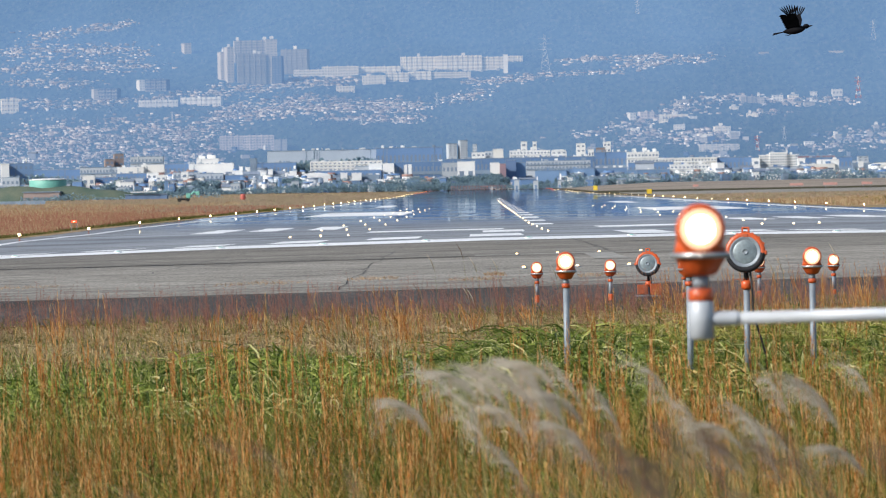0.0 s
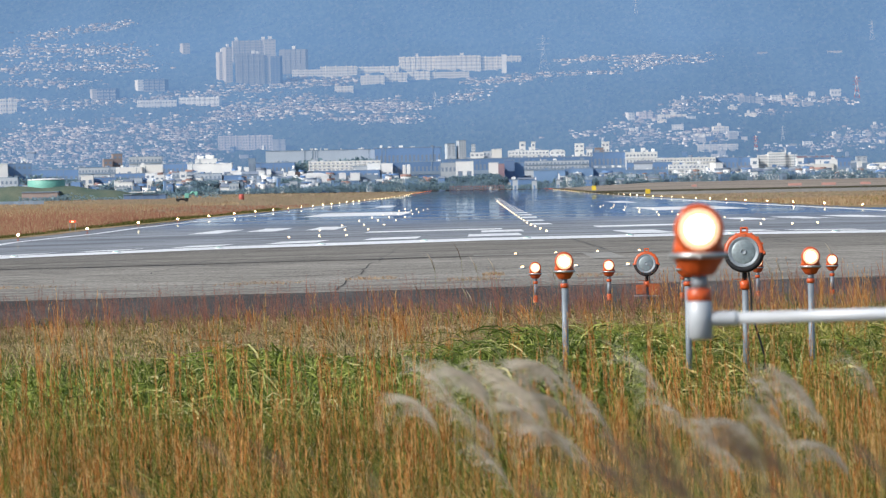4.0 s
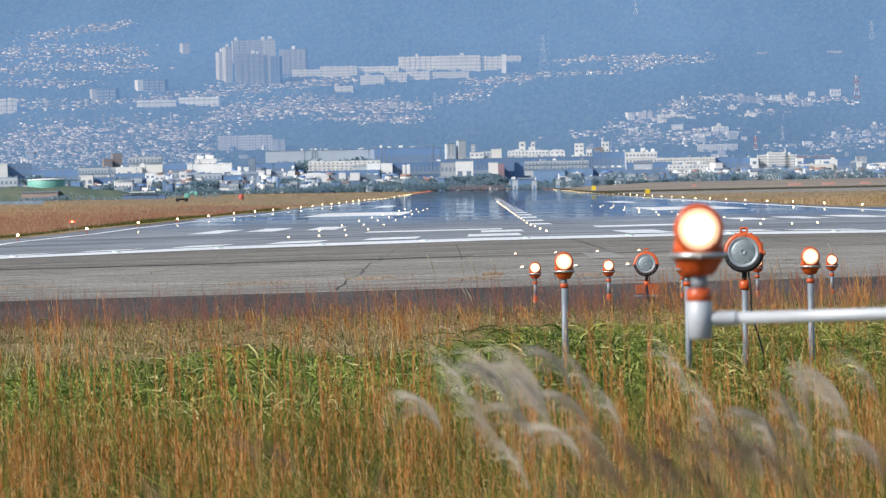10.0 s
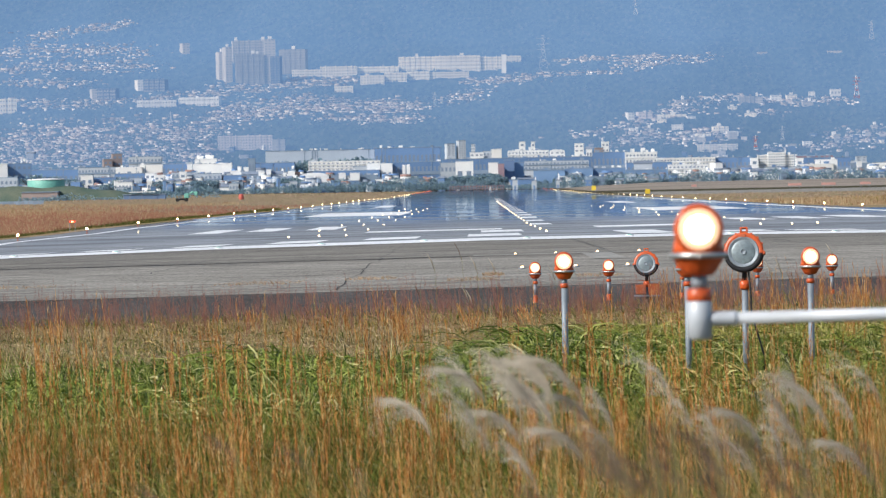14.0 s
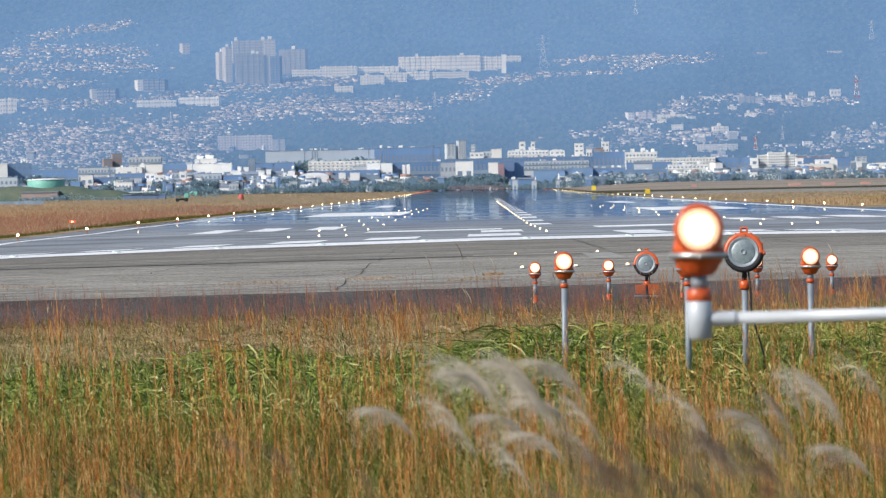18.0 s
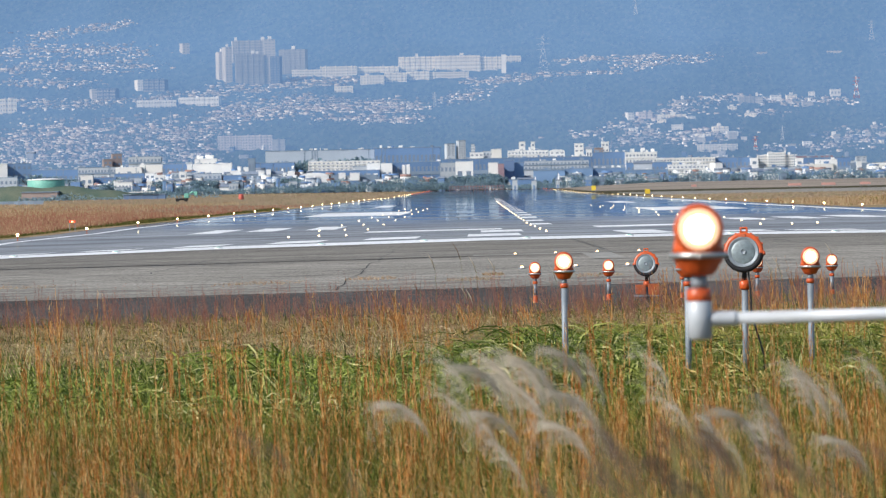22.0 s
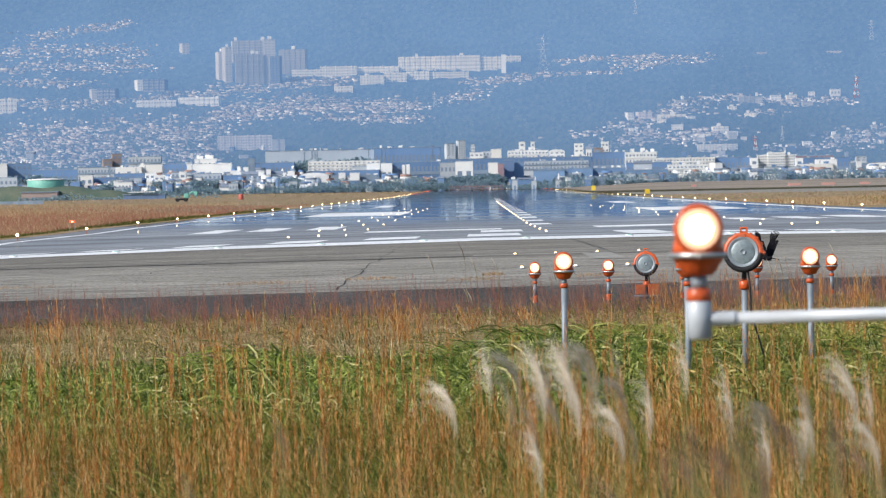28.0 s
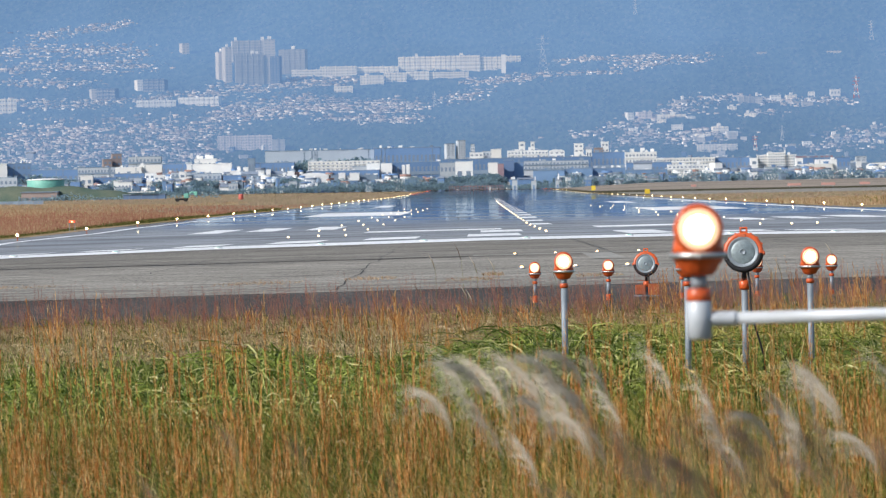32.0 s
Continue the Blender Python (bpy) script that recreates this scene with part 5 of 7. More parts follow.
    building("building", 142.5, 3500, 1.8, 4.4, 14, 12.9, 0.0, "w_white", "white end of a works building", 0, 0, 12, "flat", 0)
    building("building", 146.3, 3495, 1.8, 3.7, 8, 9.5, 0.0, "w_white", "low white part of a works building", 0, 0, 0, "flat", 0)
    building("building", 77.2, 3520, 1.9, 20.3, 25, 11.3, 0.0, "w_blue", "blue warehouse with white roof edge", 0, 0, 0, "flat", 0)
    building("building", 99.7, 3510, 1.8, 25.3, 25, 9.8, 0.0, "w_blue", "low blue-grey warehouse in the town", 0, 0, 0, "flat", 0)
    building("building", 165.0, 4069, 24.7, 27.8, 10, 5.2, 0.6, "w_cream", "cream flats with a red-brown roof", 3, 10, 0, "flat", 0)
    building("building", 167.8, 3590, 2.0, 4.5, 10, 15.5, 10.6, "w_white", "white end wing with an arch", 1, 1, 0, "flat", 0)
    building("building", 195.4, 3590, 2.0, 4.5, 10, 14.9, 10.0, "w_white", "white gable wing of the school", 1, 1, 0, "flat", 0)
    building("building", 182.1, 3600, 2.0, 23.2, 12, 17.3, 10.5, "w_cream", "cream school with rows of dark windows", 4, 16, 0, "flat", 2)
    building("building", 181.8, 3598, 2.0, 10.4, 12, 18.7, 10.6, "w_cream", "taller middle of the cream school", 5, 7, 0, "flat", 0)
    building("building", 205.9, 3640, 2.0, 26.2, 10, 16.6, 16.0, "w_maroon", "long low red-brown roofed wing", 0, 0, 0, "flat", 0)
    building("building", 213.5, 3620, 2.0, 29.6, 20, 15.3, 0.0, "w_slate", "slate-blue sports hall in the town", 2, 12, 0, "flat", 0)
    building("building", 203.3, 3560, 1.9, 21.5, 18, 11.2, 6.2, "w_cream", "cream gymnasium in the town", 0, 0, 0, "flat", 0)
    building("building", 210.0, 3562, 1.9, 13.3, 4, 13.8, 11.6, "w_white", "white board on the gymnasium roof", 0, 0, 0, "flat", 0)
    building("building", 183.6, 3550, 1.9, 22.2, 12, 9.9, 4.5, "w_haze", "low pale shed row", 1, 12, 0, "flat", 0)
    building("building", 192.4, 3520, 1.9, 6.4, 8, 7.9, 0.0, "w_white", "white works shed in the town", 0, 0, 0, "flat", 0)
    building("building", 201.7, 3520, 1.9, 10.8, 8, 7.1, 0.0, "w_haze", "pale works shed in the town", 0, 0, 0, "flat", 0)
    building("building", 216.4, 3520, 1.9, 5.7, 8, 7.1, 0.0, "w_white", "white low store in the town", 0, 0, 0, "flat", 0)
    building("building", 233.1, 3600, 2.0, 11.8, 10, 11.1, 6.4, "w_grey", "small grey offices in the town", 2, 4, 0, "flat", 0)
    building("building", 236.3, 3640, 2.0, 6.6, 8, 15.7, 12.8, "w_haze", "pale tower block in the town", 2, 2, 0, "flat", 0)
    building("building", 231.2, 3580, 2.0, 2.8, 8, 12.1, 0.0, "w_white", "white stair tower in the town", 0, 0, 0, "flat", 0)
    building("building", 242.4, 3560, 1.9, 14.7, 14, 9.7, 0.0, "w_white", "white hall with a rounded roof", 0, 0, 0, "barrel", 0)
    building("building", 159.6, 3540, 1.9, 7.5, 8, 9.6, 0.0, "w_white", "small white house row", 1, 5, 0, "gable", 0)
    building("apartment_block", -190.7, 4388, 85.5, 5.1, 12, 23.0, 0.8, "w_haze", "tall hazy tower of flats on the hill", 13, 2, 14, "flat", 1)
    building("apartment_block", -185.2, 4377, 83.4, 5.1, 12, 28.5, 0.9, "w_haze", "tall pale tower of flats on the hill", 14, 2, 14, "flat", 1)
    building("apartment_block", -174.0, 4476, 102.2, 25.0, 12, 16.7, 0.6, "w_haze", "long high slab of flats on the hill", 8, 9, 6, "flat", 2)
    building("apartment_block", -158.0, 4474, 101.9, 8.6, 12, 17.6, 0.8, "w_haze", "tall end of a slab of flats", 8, 3, 6, "flat", 1)
    building("apartment_block", -169.6, 4375, 83.0, 21.0, 12, 23.2, 0.7, "w_grey", "grey stepped tower of flats", 11, 8, 6, "flat", 2)
    building("apartment_block", -156.8, 4378, 83.6, 4.6, 12, 21.6, 1.0, "w_haze", "pale stair tower of flats", 11, 2, 6, "flat", 0)
    building("apartment_block", -150.9, 4378, 83.6, 7.2, 12, 20.7, 0.8, "w_blue", "tower of flats with shade in its wall colour", 11, 3, -6, "flat", 0)
    building("apartment_block", -139.5, 4421, 91.8, 20.0, 12, 18.3, 0.7, "w_grey", "blue-grey slab of flats in shade", 9, 8, -8, "flat", 1)
    building("apartment_block", -223.9, 4518, 110.3, 5.6, 12, 8.7, 0.8, "w_haze", "small pale tower in the woods", 4, 2, 14, "flat", 0)
    building("apartment_block", -249.8, 4348, 77.9, 4.2, 12, 10.2, 0.9, "w_white", "white end of a slab of flats", 5, 2, 14, "flat", 0)
    building("apartment_block", -239.3, 4340, 76.3, 15.9, 12, 11.7, 0.7, "w_blue", "slab of flats among trees, wall colour darkened for shade", 5, 5, -10, "flat", 0)
    building("apartment_block", -281.6, 4312, 71.0, 3.7, 12, 10.4, 0.8, "w_haze", "slim pale tower of flats", 5, 2, 12, "flat", 0)
    building("apartment_block", -272.8, 4310, 70.6, 13.7, 12, 10.9, 0.9, "w_blue", "flats among trees with shade in their wall colour", 4, 5, -10, "flat", 0)
    building("apartment_block", -342.2, 4276, 64.1, 12.3, 12, 10.8, 0.8, "w_cream", "cream school on the slope", 3, 5, 8, "flat", 0)
    building("apartment_block", -234.3, 4278, 64.5, 28.4, 12, 7.1, 0.6, "w_white", "long white slab of flats", 2, 8, 4, "flat", 0)
    building("apartment_block", -203.9, 4284, 65.7, 29.7, 12, 7.5, 0.6, "w_white", "long white slab of flats beside woods", 2, 8, -6, "flat", 0)
    building("apartment_block", -128.1, 4407, 89.1, 22.5, 12, 5.2, 0.7, "w_cream", "row of cream flats", 2, 8, 0, "flat", 0)
    building("apartment_block", -104.4, 4407, 89.1, 27.5, 12, 7.3, 0.6, "w_cream", "row of cream flats on the ridge", 3, 9, 0, "flat", 0)
    building("apartment_block", -75.0, 4413, 90.2, 31.4, 12, 5.6, 0.7, "w_cream", "row of cream flats on the ridge", 2, 10, 0, "flat", 0)
    building("apartment_block", -45.7, 4420, 91.6, 27.2, 12, 11.1, 0.6, "w_cream", "long cream slab of flats on the ridge", 4, 9, 0, "flat", 1)
    building("apartment_block", -15.1, 4416, 90.8, 34.0, 12, 12.0, 0.6, "w_cream", "long cream slab of flats on the ridge", 4, 11, 0, "flat", 1)
    building("apartment_block", 10.1, 4418, 91.2, 16.6, 12, 10.3, 0.8, "w_cream", "cream slab of flats on the ridge", 4, 6, 0, "flat", 0)
    building("apartment_block", 19.6, 4402, 88.1, 3.4, 12, 14.5, 0.9, "w_white", "white stair tower of the flats", 0, 0, 0, "flat", 0)
    building("apartment_block", 27.2, 4447, 96.7, 11.1, 12, 5.9, 0.7, "w_cream", "low cream flats on the ridge", 2, 4, 0, "flat", 0)
    building("apartment_block", -78.5, 4364, 80.9, 17.6, 12, 7.3, 0.8, "w_cream", "cream flats below the ridge", 3, 6, 0, "flat", 0)
    building("apartment_block", -61.4, 4372, 82.4, 16.8, 12, 7.7, 0.8, "w_cream", "cream flats below the ridge", 3, 6, 0, "flat", 0)
    building("apartment_block", -44.7, 4385, 84.9, 16.9, 12, 6.0, 0.8, "w_cream", "cream flats below the ridge", 2, 6, 0, "flat", 0)
    building("apartment_block", -21.5, 4387, 85.3, 29.5, 12, 4.8, 0.7, "w_cream", "row of cream flats below the ridge", 2, 10, 0, "flat", 0)
    building("apartment_block", -99.1, 4331, 74.6, 13.7, 12, 5.5, 0.7, "w_cream", "low cream building on the slope", 2, 4, 0, "flat", 0)
    building("apartment_block", 108.7, 4189, 47.6, 4.4, 12, 6.9, 0.8, "w_white", "white block on the slope", 3, 2, 8, "flat", 0)
    building("apartment_block", 118.9, 4192, 48.1, 10.1, 12, 7.0, 0.8, "w_brown", "brown flats on the slope", 3, 4, 8, "flat", 0)
    building("apartment_block", 137.8, 4192, 48.1, 20.5, 12, 4.6, 0.7, "w_cream", "long cream school on the slope", 1, 7, 0, "flat", 0)
    building("apartment_block", 193.6, 4245, 58.2, 11.0, 12, 7.1, 0.9, "w_haze", "pale stepped flats on the slope", 3, 4, 4, "flat", 0)
    building("apartment_block", 202.4, 4246, 58.4, 5.7, 12, 6.3, 1.0, "w_haze", "pale stepped flats on the slope", 3, 2, 4, "flat", 0)
    building("apartment_block", 259.9, 4277, 64.3, 7.4, 12, 5.5, 0.9, "w_white", "bright white house on the spur", 1, 3, 0, "flat", 0)
    building("lodge", 271.1, 4465, 100.2, 11.1, 12, 1.8, 0.9, "w_haze", "pale lodge in the woods", 0, 0, 0, "flat", 0)
    building("lodge", 216.4, 4469, 100.9, 7.7, 12, 1.4, 0.9, "w_grey", "pale lodge in the woods", 0, 0, 0, "flat", 0)
    building("apartment_block", 170.2, 4137, 37.6, 11.1, 12, 5.3, 0.9, "w_cream", "cream block on the slope", 2, 4, 4, "flat", 0)
    building("apartment_block", 157.1, 4113, 33.1, 9.9, 12, 4.4, 0.7, "w_cream", "pale block on the slope", 2, 4, 4, "flat", 0)
    building("apartment_block", 177.3, 4106, 31.7, 5.9, 12, 6.4, 0.8, "w_haze", "pale flats on the slope", 3, 2, 4, "flat", 0)


def slope_blocks():
    """White and cream blocks of flats that stand out among the houses of the nearer spur."""
    for i, (x, y, z, w, h) in enumerate(((108.0, 4199, 50.4, 4.7, 2.8), (118.6, 4203, 51.0, 5.5, 2.9), (139.2, 4203, 51.2, 3.8, 3.4), (146.5, 4247, 59.6, 8.1, 4.2), (167.3, 4265, 62.9, 7.3, 3.0), (182.5, 4222, 54.8, 6.2, 3.2),
                                         (192.9, 4262, 62.3, 4.4, 2.8), (201.1, 4253, 60.6, 4.6, 4.5), (215.7, 4259, 61.8, 7.6, 4.2), (227.5, 4266, 63.1, 7.5, 3.0), (242.2, 4272, 64.3, 5.0, 3.9), (237.3, 4237, 57.6, 7.9, 2.8))):
        slope_block(i, x, y, z, w, h)
    for i, (x, y, z, w, h) in enumerate(((129.7, 4173, 45.4, 6.5, 3.9), (109.2, 4144, 39.9, 6.0, 3.0), (120.3, 4143, 39.7, 5.9, 2.8), (140.0, 4148, 40.7, 8.2, 4.3), (169.1, 4145, 40.1, 6.2, 3.2), (177.8, 4121, 35.5, 8.0, 3.7),
                                         (154.8, 4101, 31.7, 6.0, 3.4), (227.8, 4078, 27.3, 6.5, 3.5), (248.3, 4098, 31.2, 4.3, 3.2), (262.5, 4104, 32.3, 7.6, 2.7), (278.3, 4133, 37.8, 3.7, 3.9), (151.3, 4186, 47.9, 5.9, 3.3), (193.8, 4194, 49.4, 8.5, 3.0))):
        slope_block(i + 1, x, y, z, w, h)


def slope_block(i, x, y, z, w, h):
    wall, word = (("w_white", "white"), ("w_cream", "cream"), ("w_white", "white"), ("w_haze", "pale"))[i % 4]
    building("apartment_block", x, y, z, w, 6, h, 0.5, wall, f"small {word} block of flats among hillside houses", 2, max(2, int(w / 2)), (8, -6, 4)[i % 3], "flat", i % 2)


def small_town():
    """The clutter of small blocks and sheds of the flat town."""
    rnd = random.Random(31)
    for _ in range(420):
        y = rnd.uniform(3440, 4110)
        x = rnd.uniform(-0.084, 0.072) * y
        foot = float(np.interp(y, PROFILE_Y, PROFILE_Z)) if y < 3945 else float(hill_z(x, y)) - 0.5
        w, h = rnd.uniform(3, 10), rnd.uniform(3, 6) + max(0.0, min(y, 3945) - 3440) * 0.018
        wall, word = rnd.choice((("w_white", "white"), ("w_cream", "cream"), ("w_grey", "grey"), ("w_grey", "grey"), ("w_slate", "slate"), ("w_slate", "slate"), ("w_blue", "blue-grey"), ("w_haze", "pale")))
        if y > 3930:
            wall = {"w_slate": "w_blue"}.get(wall, wall)
            w, h = w * 0.6, rnd.uniform(2.5, 5)
        if wall in ("w_white", "w_cream"):
            w *= 0.55
        low = max(0.0, h - rnd.uniform(3, 6))
        kind = rnd.choice(("workshop", "shop", "shed"))
        building(kind, x, y, foot, w, rnd.uniform(4, 8), h, low, wall, f"small {word} {kind} among the trees of the town",
                 1 if rnd.random() < 0.5 else 0, max(1, int(w / 2.5)), rnd.uniform(-12, 12), rnd.choice(("flat", "flat", "gable")))


def yard_clutter():
    """Low sheds, tanks and parked vans before the works and along the far road."""
    rnd = random.Random(77)
    for _ in range(190):
        y = rnd.uniform(3385, 3470)
        x = rnd.uniform(-0.083, 0.072) * y
        if -22 < x < 44:
            continue
        w, h = rnd.choice((2, 3, 4, 6, 9)) * rnd.uniform(0.8, 1.2), rnd.uniform(3.0, 7.5) * (1.25 if x < -100 else 1.0)
        wall, word = rnd.choice((("w_white", "white"), ("w_haze", "pale"), ("w_grey", "grey"), ("w_slate", "slate"), ("w_slate", "slate"), ("w_blue", "blue"), ("w_blue", "blue"), ("w_cream", "cream")))
        kind = rnd.choice(("shed", "store", "garage"))
        building(kind, x, y, float(np.interp(y, PROFILE_Y, PROFILE_Z)), w, rnd.uniform(3, 7), h, h * 0.35, wall, f"low {word} {kind} behind the bushes of the airfield edge",
                 1 if rnd.random() < 0.6 else 0, max(1, int(w / 1.8)), rnd.uniform(-10, 10), rnd.choice(("flat", "flat", "gable")))


def roofscape():
    """The dense low roofs of the old town before the works: small houses and shops, too many to count."""
    rnd = random.Random(91)
    groups = {}

    def put(key, x0, x1, y0, y1, z0, z1, ridge=0.0):
        co = [(x0, y0, z0), (x1, y0, z0), (x1, y1, z0), (x0, y1, z0), (x0, y0, z1), (x1, y0, z1), (x1, y1, z1), (x0, y1, z1)]
        f = [(0, 1, 5, 4), (1, 2, 6, 5), (2, 3, 7, 6), (3, 0, 4, 7), (4, 5, 6, 7)]
        if ridge:
            ym = (y0 + y1) / 2
            co += [(x0, ym, z1 + ridge), (x1, ym, z1 + ridge)]
            f = f[:4] + [(4, 5, 9, 8), (6, 7, 8, 9), (5, 6, 9, 9), (7, 4, 8, 8)]
        tris = [t for a, b, c, d in f for t in ((a, b, c), (a, c, d)) if len(set(t)) == 3]
        groups.setdefault(key, []).append((np.array(co, float), np.array(tris)))

    for _ in range(760):
        left = rnd.random() < 0.62
        x = rnd.uniform(-290, -95) if left else rnd.uniform(-95, 245)
        if -24 < x < 44 or -260 < x < -232:
            continue
        y = rnd.uniform(3425, 3520)
        z = float(np.interp(y, PROFILE_Y, PROFILE_Z))
        w, d = rnd.uniform(1.6, 6.5), rnd.uniform(3, 6)
        h = rnd.uniform(3, 6) + (y - 3425) * rnd.uniform(0.02, 0.11) * (1.0 if left else 0.5)
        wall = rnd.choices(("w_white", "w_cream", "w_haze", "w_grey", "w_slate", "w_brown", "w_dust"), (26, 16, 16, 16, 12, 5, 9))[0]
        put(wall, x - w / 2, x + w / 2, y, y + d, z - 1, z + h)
        e = 0.25
        if rnd.random() < 0.55:
            put(rnd.choice(("tile_grey", "tile_grey", "w_slate", "tile_red")), x - w / 2 - e, x + w / 2 + e, y - e, y + d + e, z + h + 0.004, z + h + 0.15, rnd.uniform(0.6, 1.3))
        else:
            put(rnd.choice(("w_grey", "w_white", "w_haze")), x - w / 2 - 0.1, x + w / 2 + 0.1, y - 0.15, y + d, z + h + 0.004, z + h + 0.3)
            if rnd.random() < 0.5:
                put("w_white", x - 0.6, x + 0.6, y + 1, y + 2.2, z + h + 0.3, z + h + rnd.uniform(0.9, 2.2))
        for k in range(max(1, int(w / 1.7))):
            for lv in range(max(1, int(h / 3))):
                if rnd.random() < 0.75:
                    bx, bz = x - w / 2 + (k + 0.5) * w / max(1, int(w / 1.7)), z + h - 2.1 - 2.9 * lv
                    put("pane", bx - 0.45, bx + 0.45, y - 0.06, y + 0.1, bz, bz + 1.0)
    ob = thing("roofscape", pose(0, 0, 0), "dense low houses and shops of the town, white, cream and grey", "houses", "", "stuff")
    for key, g in groups.items():
        co, f = merged(g)
        part("houses", raw_mesh("houses", co, f, M[key]), None, ob)


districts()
town()
slope_blocks()
roofscape()
small_town()
yard_clutter()


# ---- pylons, signs, small things of the airfield ----
def pylon(x, y, z, h, red=False):
    ob = thing("pylon", pose(x, y, z - 1), "red and white steel lattice mast" if red else "pale steel power pylon on the hill", "pylon", "pylons")
    w = h * 0.13
    for s in (-1, 1):
        for q in (-1, 1):
            def at_height(k):
                u = w * (1 - 0.7 * k / 0.6 if k < 0.6 else 0.3 - 0.3 * (k - 0.6))
                return (s * u, q * u, h * k)
            if red:
                for k in range(6):
                    part("leg", tube([at_height(k / 6), at_height((k + 1) / 6)], 0.13, 4), M["w_white" if k % 2 else "red"], ob)
            else:
                part("leg", tube([at_height(0), at_height(0.6), at_height(1)], 0.09, 4), M["w_haze_far"], ob)
    for k in range(7):
        a, b = h * k / 7, h * (k + 1) / 7
        wa, wb = w * max(0.2, 1 - 1.15 * k / 7), w * max(0.2, 1 - 1.15 * (k + 1) / 7)
        part("brace", tube([(-wa, -wa, a), (wb, -wb, b)], 0.07, 4, tube([(wa, -wa, a), (-wb, -wb, b)], 0.07, 4)), M[("red", "w_white")[k % 2] if red else "w_white_far"], ob)
    for k in (0.62, 0.76, 0.9):
        part("crossarm", box(-w * 1.25, w * 1.25, -0.1, 0.1, h * k, h * k + 0.22), M["red" if red else "w_haze_far"], ob)


for q in ((49.1, 4396, 88, 30, False), (274.5, 4268, 63.6, 16.4, True), (-31.6, 4273, 64.5, 10.3, False), (211.5, 4100, 31.5, 11.8, False), (126, 4662, 138.7, 13.4, False),
          (303, 4518, 111.3, 16, False), (-85.5, 4203, 51.3, 7.3, False), (-221, 4214, 53.3, 10.1, False), (191, 4064, 24.6, 12.0, True)):
    pylon(*q)


def sign_box(x, y, w, h, colour, label, lift=0.0):
    ob = thing("airfield_sign", pose(x, y, float(ground_z(x, y)) + lift), label, "sign", "airfield signs")
    part("board", box(-w / 2, w / 2, -0.2, 0.2, 0.35, 0.35 + h, 0.04), M[colour], ob)
    for s in (-1, 1):
        part("leg", box(s * w * 0.35 - 0.05, s * w * 0.35 + 0.05, -0.05, 0.05, -lift - 0.1, 0.35), M["zinc"], ob)


def tree_kinds():
    kinds = []
    rnd = np.random.default_rng(3)
    for k in range(4):
        h, r = (7, 9, 6, 8)[k], (4.0, 3.6, 4.8, 3.0)[k]
        trunk = tube([(0, 0, -2), (0.1, 0, h * 0.3), (-0.1, 0.1, h * 0.6)], [0.35, 0.28, 0.12], 7)
        for a in range(5):
            c, s = math.cos(a * 1.26), math.sin(a * 1.26)
            tube([(0, 0, h * (0.25 + 0.05 * a)), (c * r * 0.4, s * r * 0.4, h * 0.5), (c * r * 0.7, s * r * 0.7, h * (0.6 + 0.05 * a))], [0.14, 0.1, 0.04], 5, trunk)
        n = 1000
        v = rnd.normal(size=(n, 3))
        v /= np.linalg.norm(v, axis=1)[:, None]
        lump = 0.75 + 0.25 * np.sin(v[:, 0] * 4 + k) * np.cos(v[:, 2] * 5 + v[:, 1] * 3)
        c = v * (lump * rnd.uniform(0.55, 1.0, n) ** 0.6)[:, None] * np.array([r, r, h * 0.5]) + np.array([0, 0, h * 0.5])
        s = rnd.uniform(0.22, 0.5, n)
        e1, e2 = rnd.normal(size=(n, 3)), rnd.normal(size=(n, 3))
        e1 /= np.linalg.norm(e1, axis=1)[:, None]
        e2 /= np.linalg.norm(e2, axis=1)[:, None]
        co = np.stack([c - e1 * s[:, None], c - e2 * s[:, None] * 0.8, c + e1 * s[:, None], c + e2 * s[:, None] * 0.8], 1)
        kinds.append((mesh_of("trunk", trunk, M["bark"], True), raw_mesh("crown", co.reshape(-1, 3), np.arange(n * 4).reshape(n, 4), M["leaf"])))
    return kinds


TREES = tree_kinds()
TR = random.Random(5)


def tree(x, y, k=None, size=1.0, exact=False):
    k = TR.randrange(4) if k is None else k
    ob = thing("tree", pose(x, y, float(np.interp(y, PROFILE_Y, PROFILE_Z)) if y < 3945 else float(hill_z(x, y)) - 0.5, 0, 0, TR.uniform(0, 360)), "broad tree before the town, its leaves tinted with haze", "tree", "town trees")
    t, c = TREES[k]
    part("trunk", t, None, ob)
    cr = part("crown", c, None, ob)
    q = size if exact else size * TR.uniform(0.75, 1.2)
    t2 = Matrix.Diagonal((q, q, q, 1))
    for o in ob.children:
        o.matrix_basis = t2


